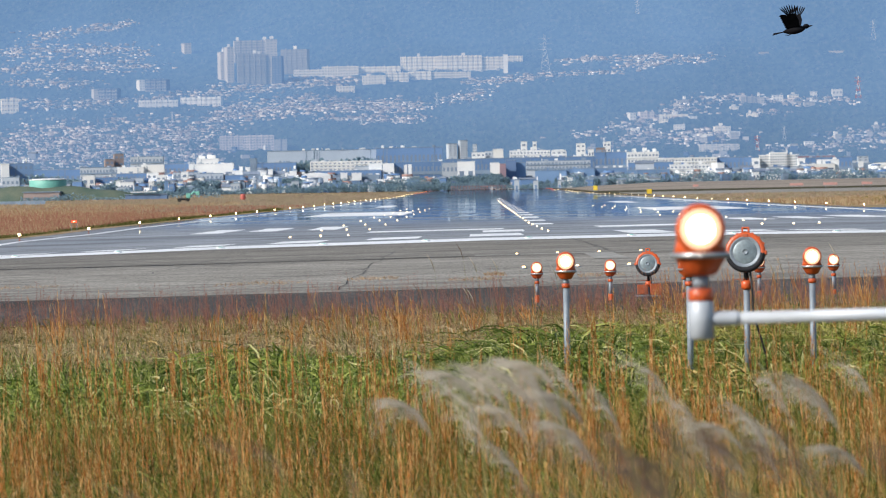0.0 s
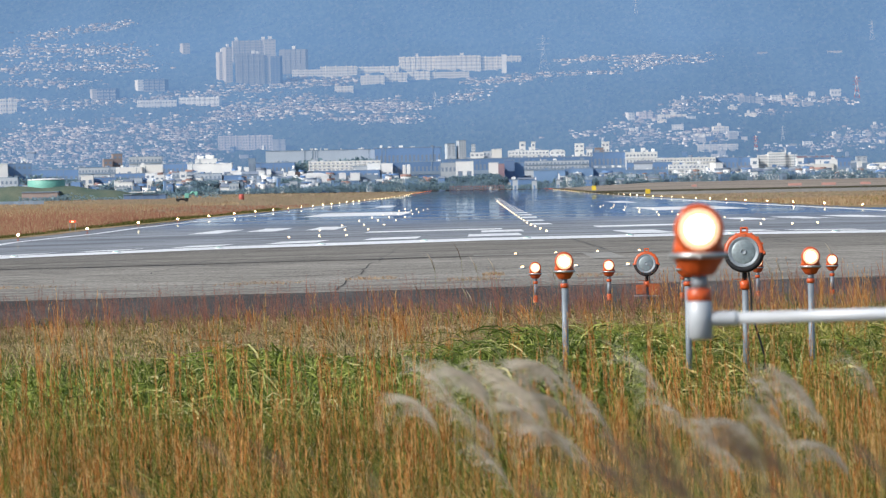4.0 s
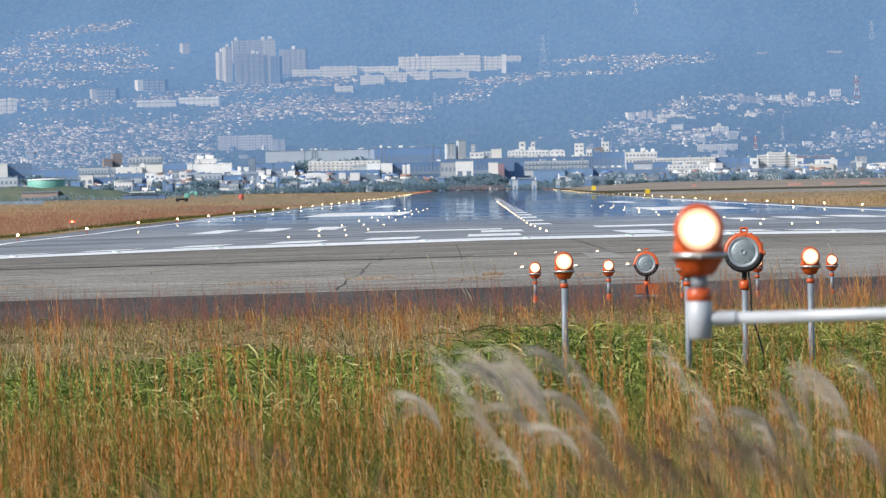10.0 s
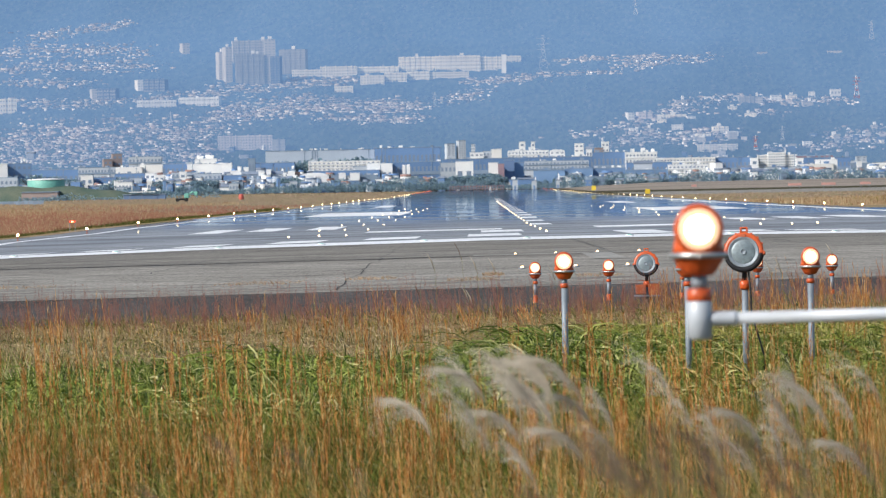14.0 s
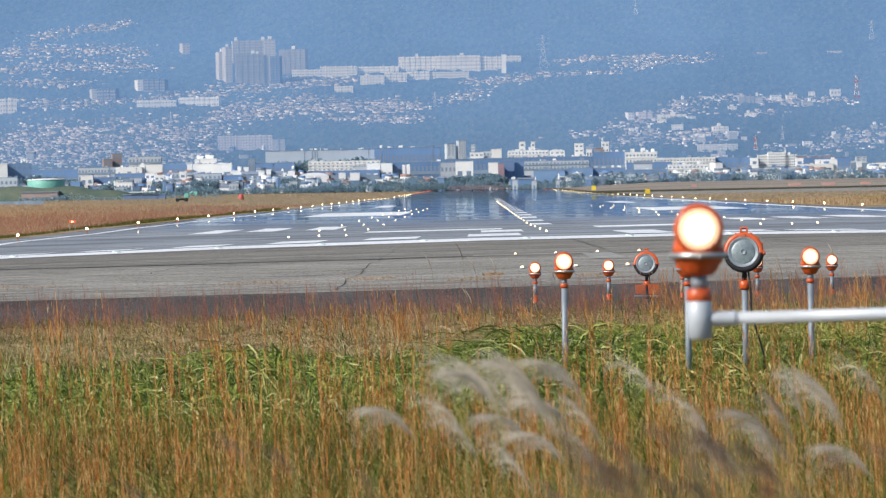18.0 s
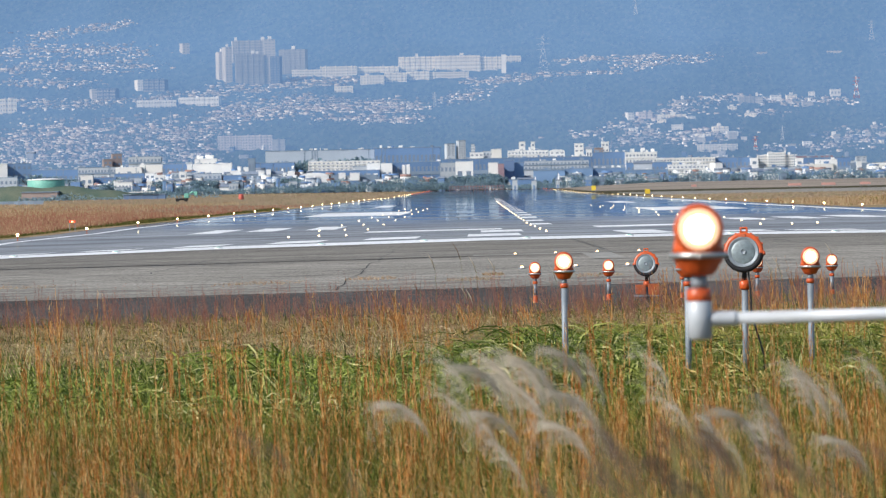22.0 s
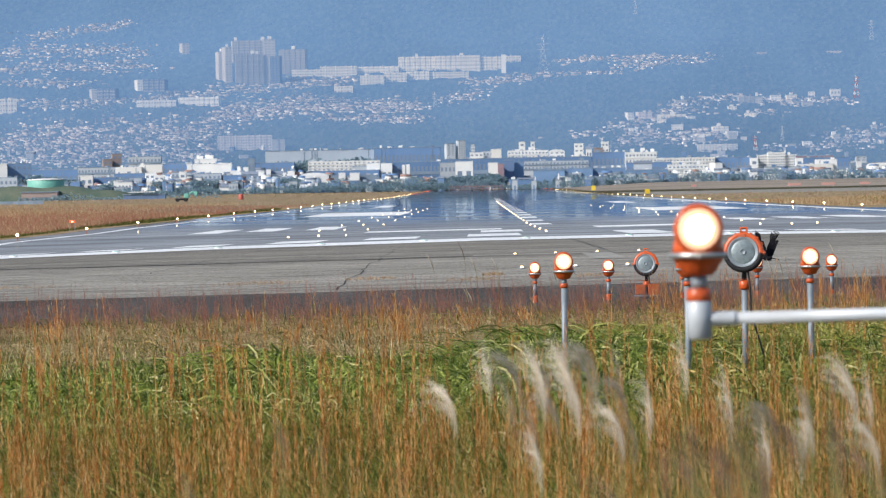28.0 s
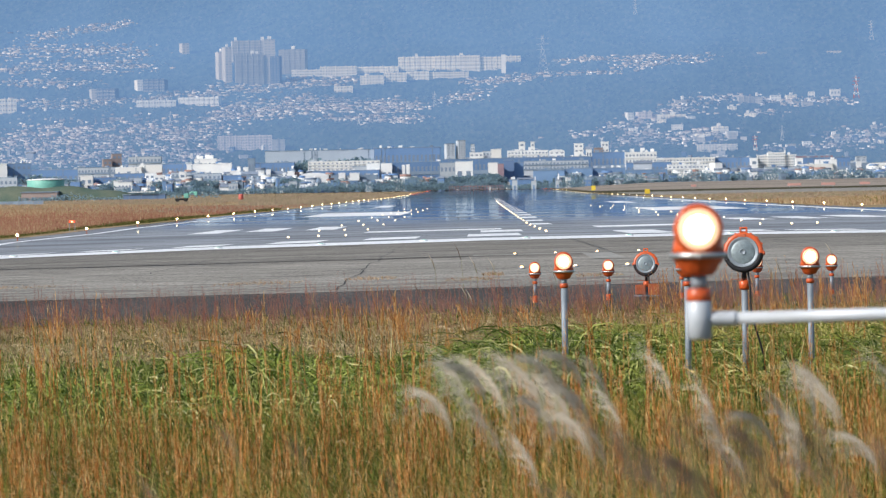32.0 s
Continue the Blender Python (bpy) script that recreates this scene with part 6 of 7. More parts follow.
def thicket(x0, x1, y0, y1, n, lo, hi, label, leaves="leaf"):
    """A belt of bushes and young trees, too many to count."""
    n = n * 2
    x, y = RNG.uniform(x0, x1, n), RNG.uniform(y0, y1, n)
    foot = np.where(y < 3945, np.interp(y, PROFILE_Y, PROFILE_Z), hill_z(x, y))
    top = (lo + (hi - lo) * (0.5 + 0.5 * np.sin(x * 0.21) * np.sin(x * 0.057 + 1.0))) * RNG.uniform(0.75, 1.1, n)
    c = np.stack([x, y, foot + top * RNG.uniform(0.05, 1.0, n) ** 0.7], 1)
    s = RNG.uniform(0.28, 0.65, n)
    e1, e2 = RNG.normal(size=(n, 3)), RNG.normal(size=(n, 3))
    e1 /= np.linalg.norm(e1, axis=1)[:, None]
    e2 /= np.linalg.norm(e2, axis=1)[:, None]
    co = np.stack([c - e1 * s[:, None], c - e2 * s[:, None] * 0.8, c + e1 * s[:, None], c + e2 * s[:, None] * 0.8], 1)
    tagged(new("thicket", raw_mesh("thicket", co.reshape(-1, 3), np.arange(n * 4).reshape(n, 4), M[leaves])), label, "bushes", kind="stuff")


def tree_rows():
    for x0, x1, y, n, s in ((-290, -100, 3360, 34, 0.6), (-110, -30, 3380, 24, 0.65), (-60, 30, 3370, 24, 0.6), (30, 110, 3390, 24, 0.65), (100, 245, 3410, 34, 0.6), (-290, 245, 3480, 50, 1.0), (-290, 245, 3600, 40, 1.2)):
        for _ in range(n):
            tree(TR.uniform(x0, x1), y + TR.uniform(-30, 30), None, s)
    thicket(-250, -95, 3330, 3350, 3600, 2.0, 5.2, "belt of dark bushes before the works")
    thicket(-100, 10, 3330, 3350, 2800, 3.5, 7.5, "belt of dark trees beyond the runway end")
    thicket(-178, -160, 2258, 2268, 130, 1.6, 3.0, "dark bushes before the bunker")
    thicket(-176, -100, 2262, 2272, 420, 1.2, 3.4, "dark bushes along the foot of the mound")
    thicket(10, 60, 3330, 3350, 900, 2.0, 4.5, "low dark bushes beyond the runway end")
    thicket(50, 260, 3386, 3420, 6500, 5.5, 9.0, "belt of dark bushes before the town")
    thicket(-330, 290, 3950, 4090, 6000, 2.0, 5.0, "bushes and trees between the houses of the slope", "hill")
    for x, y, s in ((-215, 3380, 1.3), (-172, 3390, 1.1), (-164, 3395, 1.2), (-23, 3440, 1.3), (-20, 3445, 1.2), (-126, 3960, 1.6), (-118, 3960, 1.9), (-111, 3960, 2.1), (-104, 3960, 1.9), (-98, 3960, 1.7), (-88, 3960, 1.9), (-82, 3960, 2.0), (-76, 3960, 1.7)):
        tree(x, y, None, s)
    for x, y, k, s in ((-209, 3440, 2, 2.04), (-166, 3430, 2, 1.62), (-157, 3430, 2, 1.64), (-109, 3610, 2, 3.52), (-104, 3612, 2, 3.73), (-112, 3608, 2, 3.35), (-81, 3605, 2, 3.53), (-75, 3608, 2, 3.81), (-71, 3606, 2, 3.39), (-91, 3607, 2, 3.34), (-87, 3606, 2, 3.61), (-114, 3445, 2, 1.67), (-110, 3447, 2, 1.76), (-106, 3440, 2, 1.42), (-49, 3440, 2, 1.50), (-42, 3445, 2, 1.43), (-35, 3440, 2, 1.40), (-28, 3442, 2, 1.32), (-53, 3430, 2, 1.18), (-16, 3450, 2, 1.56), (-11, 3452, 2, 1.43), (-7, 3455, 2, 1.59), (140, 3470, 2, 1.15), (145, 3470, 2, 1.02), (191, 3480, 2, 0.87), (198, 3480, 2, 0.85), (214, 3480, 2, 0.79), (240, 3480, 2, 0.87), (2, 3450, 2, 1.66), (7, 3455, 2, 1.76), (11, 3450, 2, 1.52), (-4, 3440, 2, 1.13), (48, 3440, 2, 1.12), (54, 3442, 2, 0.99), (61, 3440, 2, 1.02), (70, 3440, 2, 0.94), (78, 3445, 2, 0.97), (84, 3445, 2, 1.11), (116, 3470, 2, 1.40), (122, 3470, 2, 1.27), (130, 3475, 2, 1.30), (150, 3470, 2, 1.17), (156, 3470, 2, 1.04), (166, 3480, 2, 1.18), (171, 3480, 2, 1.05), (207, 3490, 2, 1.21), (220, 3480, 2, 1.00), (228, 3485, 2, 1.08), (235, 3480, 2, 0.95), (-63, 3600, 2, 3.01), (-263, 3470, 2, 2.56), (-250, 3470, 2, 2.29), (-240, 3450, 2, 2.03), (-187, 3440, 2, 1.63), (-178, 3440, 2, 1.49)):
        tree(x, y, k, s, True)


def far_bank():
    """The ground beyond the taxiways rises gently towards the town."""
    ys = np.linspace(2400, 3384, 24)
    xs = np.array([46.0, 60.0, 100.0, 200.0, 420.0])
    gx, gy = np.meshgrid(xs, ys)
    up = np.clip((gy - 2400) / 984, 0, 1) ** 1.3 * np.clip((gx - 46) / 40, 0, 1)
    gz = np.interp(gy, PROFILE_Y, PROFILE_Z) + 0.03 + 2.4 * up
    i = np.arange(gx.size).reshape(gx.shape)
    structure("ground_bank", np.stack([gx, gy, gz], -1).reshape(-1, 3), np.stack([i[:-1, :-1], i[:-1, 1:], i[1:, 1:], i[1:, :-1]], -1).reshape(-1, 4), M["bank"], "pale bare ground rising towards the town")


def localiser():
    """The red aerial array beyond the far runway end: posts, two rails and a slim feeder on each post."""
    y = 3296.0
    ob = thing("aerial_array", pose(-2.0, y, float(np.interp(y, PROFILE_Y, PROFILE_Z))), "row of faded red aerial posts beyond the runway end", "aerial", "airfield signs")
    for k in range(19):
        x = -15 + 30 * k / 18
        part("post", box(x - 0.14, x + 0.14, -0.1, 0.1, -0.5, 2.7 + 0.3 * (k % 2)), M["w_maroon"], ob)
        part("feeder", box(x - 0.5, x + 0.5, -0.25, -0.1, 1.9, 2.1), M["pink"], ob)
    for z in (0.8, 2.3):
        part("rail", box(-15.4, 15.4, 0.1, 0.3, z, z + 0.22), M["w_maroon"], ob)


def field_booth(x, y, w, h, label, mast=0.0):
    """A small white field hut with a door and, where it has one, a tall mast."""
    z = float(np.interp(y, PROFILE_Y, PROFILE_Z))
    ob = thing("field_hut", pose(x, y, z), label, "hut", "field huts")
    part("wall", box(-w / 2, w / 2, 0, w, -0.5, h), M["w_haze"], ob)
    part("roof", box(-w / 2 - 0.2, w / 2 + 0.2, -0.2, w + 0.2, h, h + 0.3), M["w_grey"], ob)
    part("door", box(-0.5, 0.5, -0.06, 0.05, 0, min(2.2, h * 0.7)), M["w_blue"], ob)
    if mast:
        part("mast", lathe([(0.45, 0), (0.40, mast * 0.6), (0.30, mast)], 10, Matrix.Translation((w * 0.3, w / 2, 0))), M["w_white"], ob, "white mast", True)


def airfield_bits():
    far_bank()
    localiser()
    field_booth(19.7, 3318, 2.8, 5.2, "white field hut beyond the runway end")
    field_booth(30.5, 3318, 2.8, 4.6, "white field hut with a mast", 7.0)
    field_booth(43.8, 3310, 2.0, 4.6, "slim white field hut with a mast", 8.5)
    sign_box(42.7, 1500, 1.3, 1.25, "yellow", "yellow airfield sign on short legs")
    sign_box(34.7 + 2, 1900, 1.4, 1.5, "yellow", "yellow airfield sign on short legs", 0.8)
    for x, y, w in ((107, 2000, 4.6), (118.5, 2000, 4.8), (131, 2000, 3.6), (80, 2200, 2.0)):
        sign_box(x, y, w, 0.8, "pink", "faded red and white board on the grass", 0.9)
    ob = thing("tank", pose(-77.3, 1900, 0.4), "small red round tank on the grass", "tank")
    part("shell", lathe([(0.8, -1.5), (0.85, 0.0), (0.85, 1.2), (0.7, 1.4), (0.1, 1.5)], 16), M["red"], ob, "", True)
    ob = thing("guide_sign", pose(-29.9, 430, float(ground_z(-29.9, 430))), "glowing red-orange guide sign on legs at the grass edge", "sign")
    part("panel", box(-0.22, 0.22, -0.06, 0.06, 0.64, 0.80, 0.02), M["spark_red"], ob, "glowing red-orange panel")
    part("bulb", box(-0.09, 0.09, -0.075, -0.062, 0.69, 0.75), M["lens_low"], ob, "bright lamp behind the panel")
    part("leg", box(-0.22, -0.18, -0.03, 0.03, -0.1, 0.62), M["zinc"], ob)
    part("leg", box(0.18, 0.22, -0.03, 0.03, -0.1, 0.62), M["zinc"], ob)
    # mint green tank hall and the grassy mound with its concrete face
    ob = thing("storage_tank", pose(-245.4, 3322, 1.5), "wide mint green storage tank with a white rim", "tank")
    part("shell", lathe([(10.6, -1), (10.6, 10.4), (10.4, 10.6)], 36), M["mint"], ob, "", True)
    part("rim", lathe([(10.8, 10.6), (10.8, 11.0), (9.6, 11.3), (0.5, 11.6)], 36), M["w_white"], ob, "white rim and low roof", True)
    ob = thing("mound", pose(-190, 2300, 0.6), "long grass-covered earth mound", "mound")
    n = 40
    co = []
    for i in range(n + 1):
        x = -60 + 120 * i / n
        t = max(0.0, 1 - (abs(x) / 60) ** 4)
        hgt = (5.7 + 0.5 * math.sin(i * 0.9)) * t
        co += [(x, -14, -1.5), (x, -9, hgt * 0.55 - 0.2), (x, -3, hgt), (x, 8, hgt), (x, 16, -1.5)]
    i = np.arange(len(co)).reshape(-1, 5)
    f = np.stack([i[:-1, :-1], i[1:, :-1], i[1:, 1:], i[:-1, 1:]], -1).reshape(-1, 4)
    part("turf", raw_mesh("turf", np.array(co), f, M["turf"]), None, ob)
    ob = thing("bunker", pose(-171, 2280, 0.2), "low concrete bunker face in the mound", "bunker")
    part("wall", box(-7, 7, 0, 12, -1, 3.8, 0.1), M["w_brown"], ob)
    part("roof_slab", box(-7.3, 7.3, -0.3, 12, 3.8, 4.2), M["w_grey"], ob)
    ob = thing("shed_row", pose(-128, 2240, 0.3), "long low navy shed with a pale red-edged canopy", "shed")
    part("wall", box(-8, 8, 0, 6, -0.6, 2.1), M["w_navy"], ob)
    part("roof", box(-8.3, 8.3, -0.3, 6.3, 2.1, 2.35), M["w_grey"], ob)
    part("canopy", box(-6, 4, -1.2, 0, 3.0, 3.3), M["w_white"], ob, "pale canopy")
    for x in (-5.5, -1, 3.5):
        part("post", box(x - 0.08, x + 0.08, -1.1, -0.94, -0.6, 3.0), M["zinc"], ob)
    ob = thing("fence", pose(-112, 1450, 0.2), "low grey panel fence along the field", "fence")
    for k in range(13):
        part("panel", box(k * 1.25 - 12, k * 1.25 - 10.8, -0.05, 0.05, -0.5, 0.9), M["w_grey"], ob)
    # a green machine with a tilted jib at the far edge of the field
    ob = thing("mowing_machine", pose(-71.0, 1400, 0.25), "green working machine with a raised arm on the grass", "vehicle")
    part("chassis", box(-1.6, 1.4, -0.8, 0.8, 0.3, 0.8, 0.1), M["black"], ob, "dark chassis")
    part("cab", box(0.5, 1.6, -0.7, 0.7, 0.8, 2.0, 0.12), M["mint"], ob, "green cab")
    part("boom", tube([(0.6, 0, 0.9), (2.4, 0, 2.3), (3.2, 0, 1.9)], 0.22, 8), M["mint"], ob, "green arm")
    part("bucket", box(2.9, 3.7, -0.5, 0.5, 1.4, 2.4, 0.1), M["mint"], ob)
    for x in (-1.1, 0.9):
        for y in (-0.75, 0.75):
            part("wheel", lathe([(0.42, -0.15), (0.45, -0.08), (0.45, 0.08), (0.42, 0.15)], 14, Matrix.Translation((x, y, 0.42)) @ Matrix.Rotation(radians(90), 4, "X")), M["rubber"], ob)


tree_rows()
# the turf's bluish cast is distance haze mixed into the green
M["turf"] = surface("hazy_mown_turf", (0.085, 0.125, 0.10), (0.14, 0.16, 0.12), 0.95, 0.15, 3, 0.3, spec=0.1)
airfield_bits()


# ---- grass ----
def wedge(n, y0, y1, left=-0.093, right=0.083):
    """Places spread evenly over the field between two distances."""
    y = np.sqrt(RNG.uniform(y0 * y0, y1 * y1, n))
    x = RNG.uniform(left, right, n) * y
    return np.stack([x, y, ground_z(x, y)], 1)


def clump_weight(p, size, seed):
    return 0.5 + 0.5 * np.sin(p[:, 0] / size * 2.1 + seed) * np.sin(p[:, 1] / size * 1.3 + seed * 1.7 + p[:, 0] / size)


def feathered(base, height, lean, side=9, spread=0.02, length=0.07, width=0.0045):
    """Dry stalks: a thin stem clothed in short upright husks, so that each stands as one ragged column."""
    n = len(base)
    yaw = RNG.uniform(0, math.pi, n)
    g = [blades(base, height, np.full(n, width * 0.9), lean, 0.6, yaw, 3)]
    start = RNG.uniform(0.25, 0.55, n)
    for k in range(side):
        q = start + (0.99 - start) * (k + RNG.uniform(0, 0.8, n)) / side
        off = lean * (0.4 * q + 0.6 * q * q)[:, None]
        b = np.stack([base[:, 0] + off[:, 0], base[:, 1] + off[:, 1], base[:, 2] + height * q], 1)
        a = RNG.uniform(0, 2 * math.pi, n)
        ln = np.stack([np.cos(a), np.sin(a)], 1) * (spread * RNG.uniform(0.3, 1.2, n) * (1.15 - 0.6 * q))[:, None]
        g.append(blades(b, length * RNG.uniform(0.6, 1.2, n), np.full(n, width), ln, 0.3, RNG.uniform(0, math.pi, n), 1))
    return merged(g)


def grass_patch(name, co, f, material, label, at):
    """One patch of grass as an object with its foot at a place on the ground."""
    ob = new(name, raw_mesh(name, co - np.array(at), f, material))
    ob.location = at
    return tagged(ob, label, "grass", kind="stuff")


SWAY = []


def field(name, material, label, y0, y1, n, make, rows=1, cols=1, sway=0.0, left=-0.093, right=0.083):
    """Grass between two distances, cut into patches that may sway."""
    edges = np.linspace(y0, y1, rows + 1)
    for r in range(rows):
        for c in range(cols):
            u0, u1 = left + (right - left) * c / cols, left + (right - left) * (c + 1) / cols
            k = int(n * (edges[r + 1] ** 2 - edges[r] ** 2) / (y1 * y1 - y0 * y0) / cols)
            p = wedge(k, edges[r], edges[r + 1], u0, u1)
            ym = (edges[r] + edges[r + 1]) / 2
            at = (float((u0 + u1) / 2 * ym), float(ym), 0.0)
            co, f = make(p)
            ob = grass_patch(name, co, f, material, label, at)
            if sway:
                SWAY.append((ob, sway))


def lean_of(n, size, wind=-0.35):
    a = RNG.uniform(0, 2 * math.pi, n)
    return np.stack([np.cos(a) + wind, np.sin(a)], 1) * (size * RNG.uniform(0.2, 1.0, n))[:, None]


def stalks(lo, hi, side=9, spread=0.02, length=0.07, width=0.0045):
    def make(p):
        w = clump_weight(p, 0.45, 1.0) * (0.4 + 0.6 * clump_weight(p, 1.7, 2.0))
        p = p[RNG.uniform(0, 1, len(p)) < 0.10 + 1.3 * w ** 1.4]
        # tussocks: stalks gather about shared feet
        m = max(1, len(p) // 3)
        foot = p[RNG.integers(0, m, len(p))]
        p = foot + RNG.normal(0, 0.022, p.shape) * np.array([1.0, 1.6, 0.0])
        h = RNG.uniform(lo, hi, len(p)) * np.clip(1.0 + 0.12 * np.sin(foot[:, 0] * 9.1 + foot[:, 1] * 5.3), 0.8, 1.2)
        return feathered(p, h, lean_of(len(p), 0.11) * h[:, None] / hi, side, spread, length, width)
    return make


def plain(lo, hi, width, lean, seg=3, droop=None, clump=0.0, size=1.0, seed=0.0, bend=0.8):
    def make(p):
        if clump:
            w = clump_weight(p, size, seed)
            p = p[RNG.uniform(0, 1, len(p)) < (1 - clump) + clump * w]
            w = clump_weight(p, size, seed)
            h = RNG.uniform(lo, hi, len(p)) * (0.55 + 0.45 * w)
        else:
            h = RNG.uniform(lo, hi, len(p))
        return blades(p, h, np.full(len(p), width) * RNG.uniform(0.6, 1.2, len(p)), lean_of(len(p), lean) * h[:, None], bend, RNG.uniform(0, math.pi, len(p)), seg, droop)
    return make


def mounds(x):
    """The green belt swells into two mounds and thins out to one side."""
    return 0.82 + 0.30 * np.exp(-((x + 1.9) / 0.5) ** 2) + 0.38 * np.exp(-((x - 0.5) / 0.8) ** 2) - 0.16 * (x < -2.7)


def arching(lo, hi, width, clump=0.7, size=1.3, seed=0.4, mounded=False, reach=(0.45, 1.35)):
    """Broad blades that rise and bow over to all sides."""
    def make(p):
        w = clump_weight(p, size, seed)
        p = p[RNG.uniform(0, 1, len(p)) < (1 - clump) + clump * w]
        n, m = len(p), 6
        w = clump_weight(p, size, seed)
        h = RNG.uniform(lo, hi, n) * (0.6 + 0.4 * w) * (mounds(p[:, 0]) if mounded else 1.0)
        a = RNG.uniform(0, 2 * math.pi, n)
        out = np.stack([np.cos(a) - 0.3, np.sin(a)], 1) * (h * RNG.uniform(*reach, n))[:, None]
        tip = RNG.uniform(1.5, 2.7, n)
        s = np.linspace(0, 1, m)
        mid = np.zeros((n, m, 3))
        mid[:, :, :2] = p[:, None, :2] + out[:, None] * (s ** 1.5)[None, :, None]
        mid[:, :, 2] = p[:, 2:3] + h[:, None] * (2.3 * s[None] - tip[:, None] * s[None] ** 2)
        twist = RNG.normal(0, 0.5, n)
        side = np.stack([-np.sin(a) * np.cos(twist), np.cos(a) * np.cos(twist), np.sin(twist)], 1) * (width * RNG.uniform(0.6, 1.2, n) / 2)[:, None]
        taper = np.array([0.7, 1.0, 1.0, 0.85, 0.55, 0.08])
        co = np.stack([mid - side[:, None] * taper[None, :, None], mid + side[:, None] * taper[None, :, None]], 2)
        i = np.arange(n * m * 2).reshape(n, m, 2)
        return co.reshape(-1, 3), np.stack([i[:, :-1, 0], i[:, :-1, 1], i[:, 1:, 1], i[:, 1:, 0]], -1).reshape(-1, 4)
    return make


def near_field():
    field("dry_grass", M["straw"], "tall orange-brown dry grass stalks", 26, 40, 5600, stalks(0.42, 0.98, 30, 0.020, 0.055, 0.0048), 4, 6, 1.0)
    field("meadow_grass", M["mixed"], "olive and tan grass blades under the stalks", 27, 42, 52000, plain(0.18, 0.60, 0.0085, 0.9), 4, 6, 0.6)
    field("dry_leaves", M["tan"], "bleached bent leaves among the stalks", 26.5, 41, 9500, arching(0.25, 0.58, 0.007, 0.4, 0.8, 5.0), 3, 5, 0.8)
    field("green_shoots", M["green"], "green blades among the dry stalks", 27, 41, 26000, arching(0.25, 0.52, 0.010, 0.75, 1.2, 2.0), 2, 5, 0.5)
    field("green_grass", M["green"], "lush green arching grass clumps", 39, 53, 34000, arching(0.10, 0.50, 0.018, 0.88, 1.5, 0.4, True), 2, 5, 0.4, -0.093, 0.034)
    field("olive_grass", M["mixed"], "olive and tan grass under the arm of the lamp", 39, 53, 8000, arching(0.10, 0.42, 0.011, 0.7, 1.3, 1.1), 2, 2, 0.4, 0.030, 0.083)
    field("green_grass", M["green"], "green arching grass mixed with tan blades", 38, 53, 12000, arching(0.10, 0.44, 0.014, 0.85, 1.5, 2.1), 2, 2, 0.4, 0.030, 0.083)
    field("dry_stalks", M["straw"], "orange stalks rising before the green clumps", 38, 45, 1100, stalks(0.55, 0.95, 30, 0.022, 0.055, 0.0056), 2, 5, 0.8)
    field("green_blades", M["green"], "thin upright green blades among the clumps", 39, 53, 6000, plain(0.15, 0.46, 0.008, 0.9), 2, 5, 0.4)
    field("green_grass", M["green"], "tall lush green clump beside a lamp pole", 45, 55, 5000, arching(0.24, 0.50, 0.016, 0.5, 0.9, 1.9), 1, 1, 0.4, 0.006, 0.028)
    field("bleached_grass", M["tan"], "bleached matted grass behind the green clumps", 52, 71, 42000, arching(0.05, 0.16, 0.007, 0.55, 1.4, 3.0, False, (0.7, 2.3)), 2, 4, 0.3)
    field("bleached_stems", M["tan"], "upright bleached grass behind the green clumps", 52, 70, 3500, plain(0.12, 0.34, 0.0045, 1.2), 2, 4, 0.3)
    field("olive_grass", M["mixed"], "olive tufts in the bleached grass", 53, 70, 10000, arching(0.08, 0.27, 0.008, 0.9, 1.1, 4.1), 2, 3, 0.3)
    field("russet_grass", M["russet"], "thin russet seed heads at the pavement edge", 62, 76.5, 6600, stalks(0.20, 0.52, 36, 0.05, 0.018, 0.0030), 2, 4, 0.4)
    for far, left, right in ((74.5, -0.093, -0.03), (76.0, -0.03, 0.03), (77.5, 0.03, 0.083)):
        field("edge_grass", M["mixed"], "low dark grass at the pavement edge", 64, far, 4000, plain(0.02, 0.12, 0.009, 0.9, 3, None, 0.8, 0.7, 1.5), 1, 1, 0.0, left, right)
        field("edge_tufts", M["mixed"], "ragged olive tufts over the pavement edge", 66, far, 2600, plain(0.05, 0.26, 0.007, 0.9, 3, None, 0.9, 0.5, 0.7), 1, 1, 0.0, left, right)
        field("edge_tufts", M["russet"], "ragged russet tufts over the pavement edge", far - 6, far + 1, 1700, plain(0.04, 0.22, 0.006, 0.9, 3, None, 0.9, 0.6, 2.7), 1, 1, 0.0, left, right)
    field("yellow_grass", M["lime"], "yellow-green grass bowing round the lamp poles", 42, 60, 12000, arching(0.16, 0.42, 0.012, 0.7, 1.1, 2.6), 1, 2, 0.4, 0.016, 0.083)
    field("yellow_grass", M["lime"], "yellow-green grass among the dry stalks", 33, 43, 6000, arching(0.22, 0.50, 0.009, 0.7, 0.9, 1.3), 1, 2, 0.4, 0.022, 0.083)
    field("dry_stalks", M["straw"], "orange stalks round the lamp poles", 54, 77, 850, stalks(0.26, 0.55, 28, 0.03, 0.04, 0.0042), 1, 2, 0.5, 0.030, 0.083)
    field("dry_stalks", M["straw"], "scattered orange stalks over the green clumps", 42, 66, 240, stalks(0.28, 0.60, 26, 0.02, 0.05, 0.0046), 2, 4, 0.6)


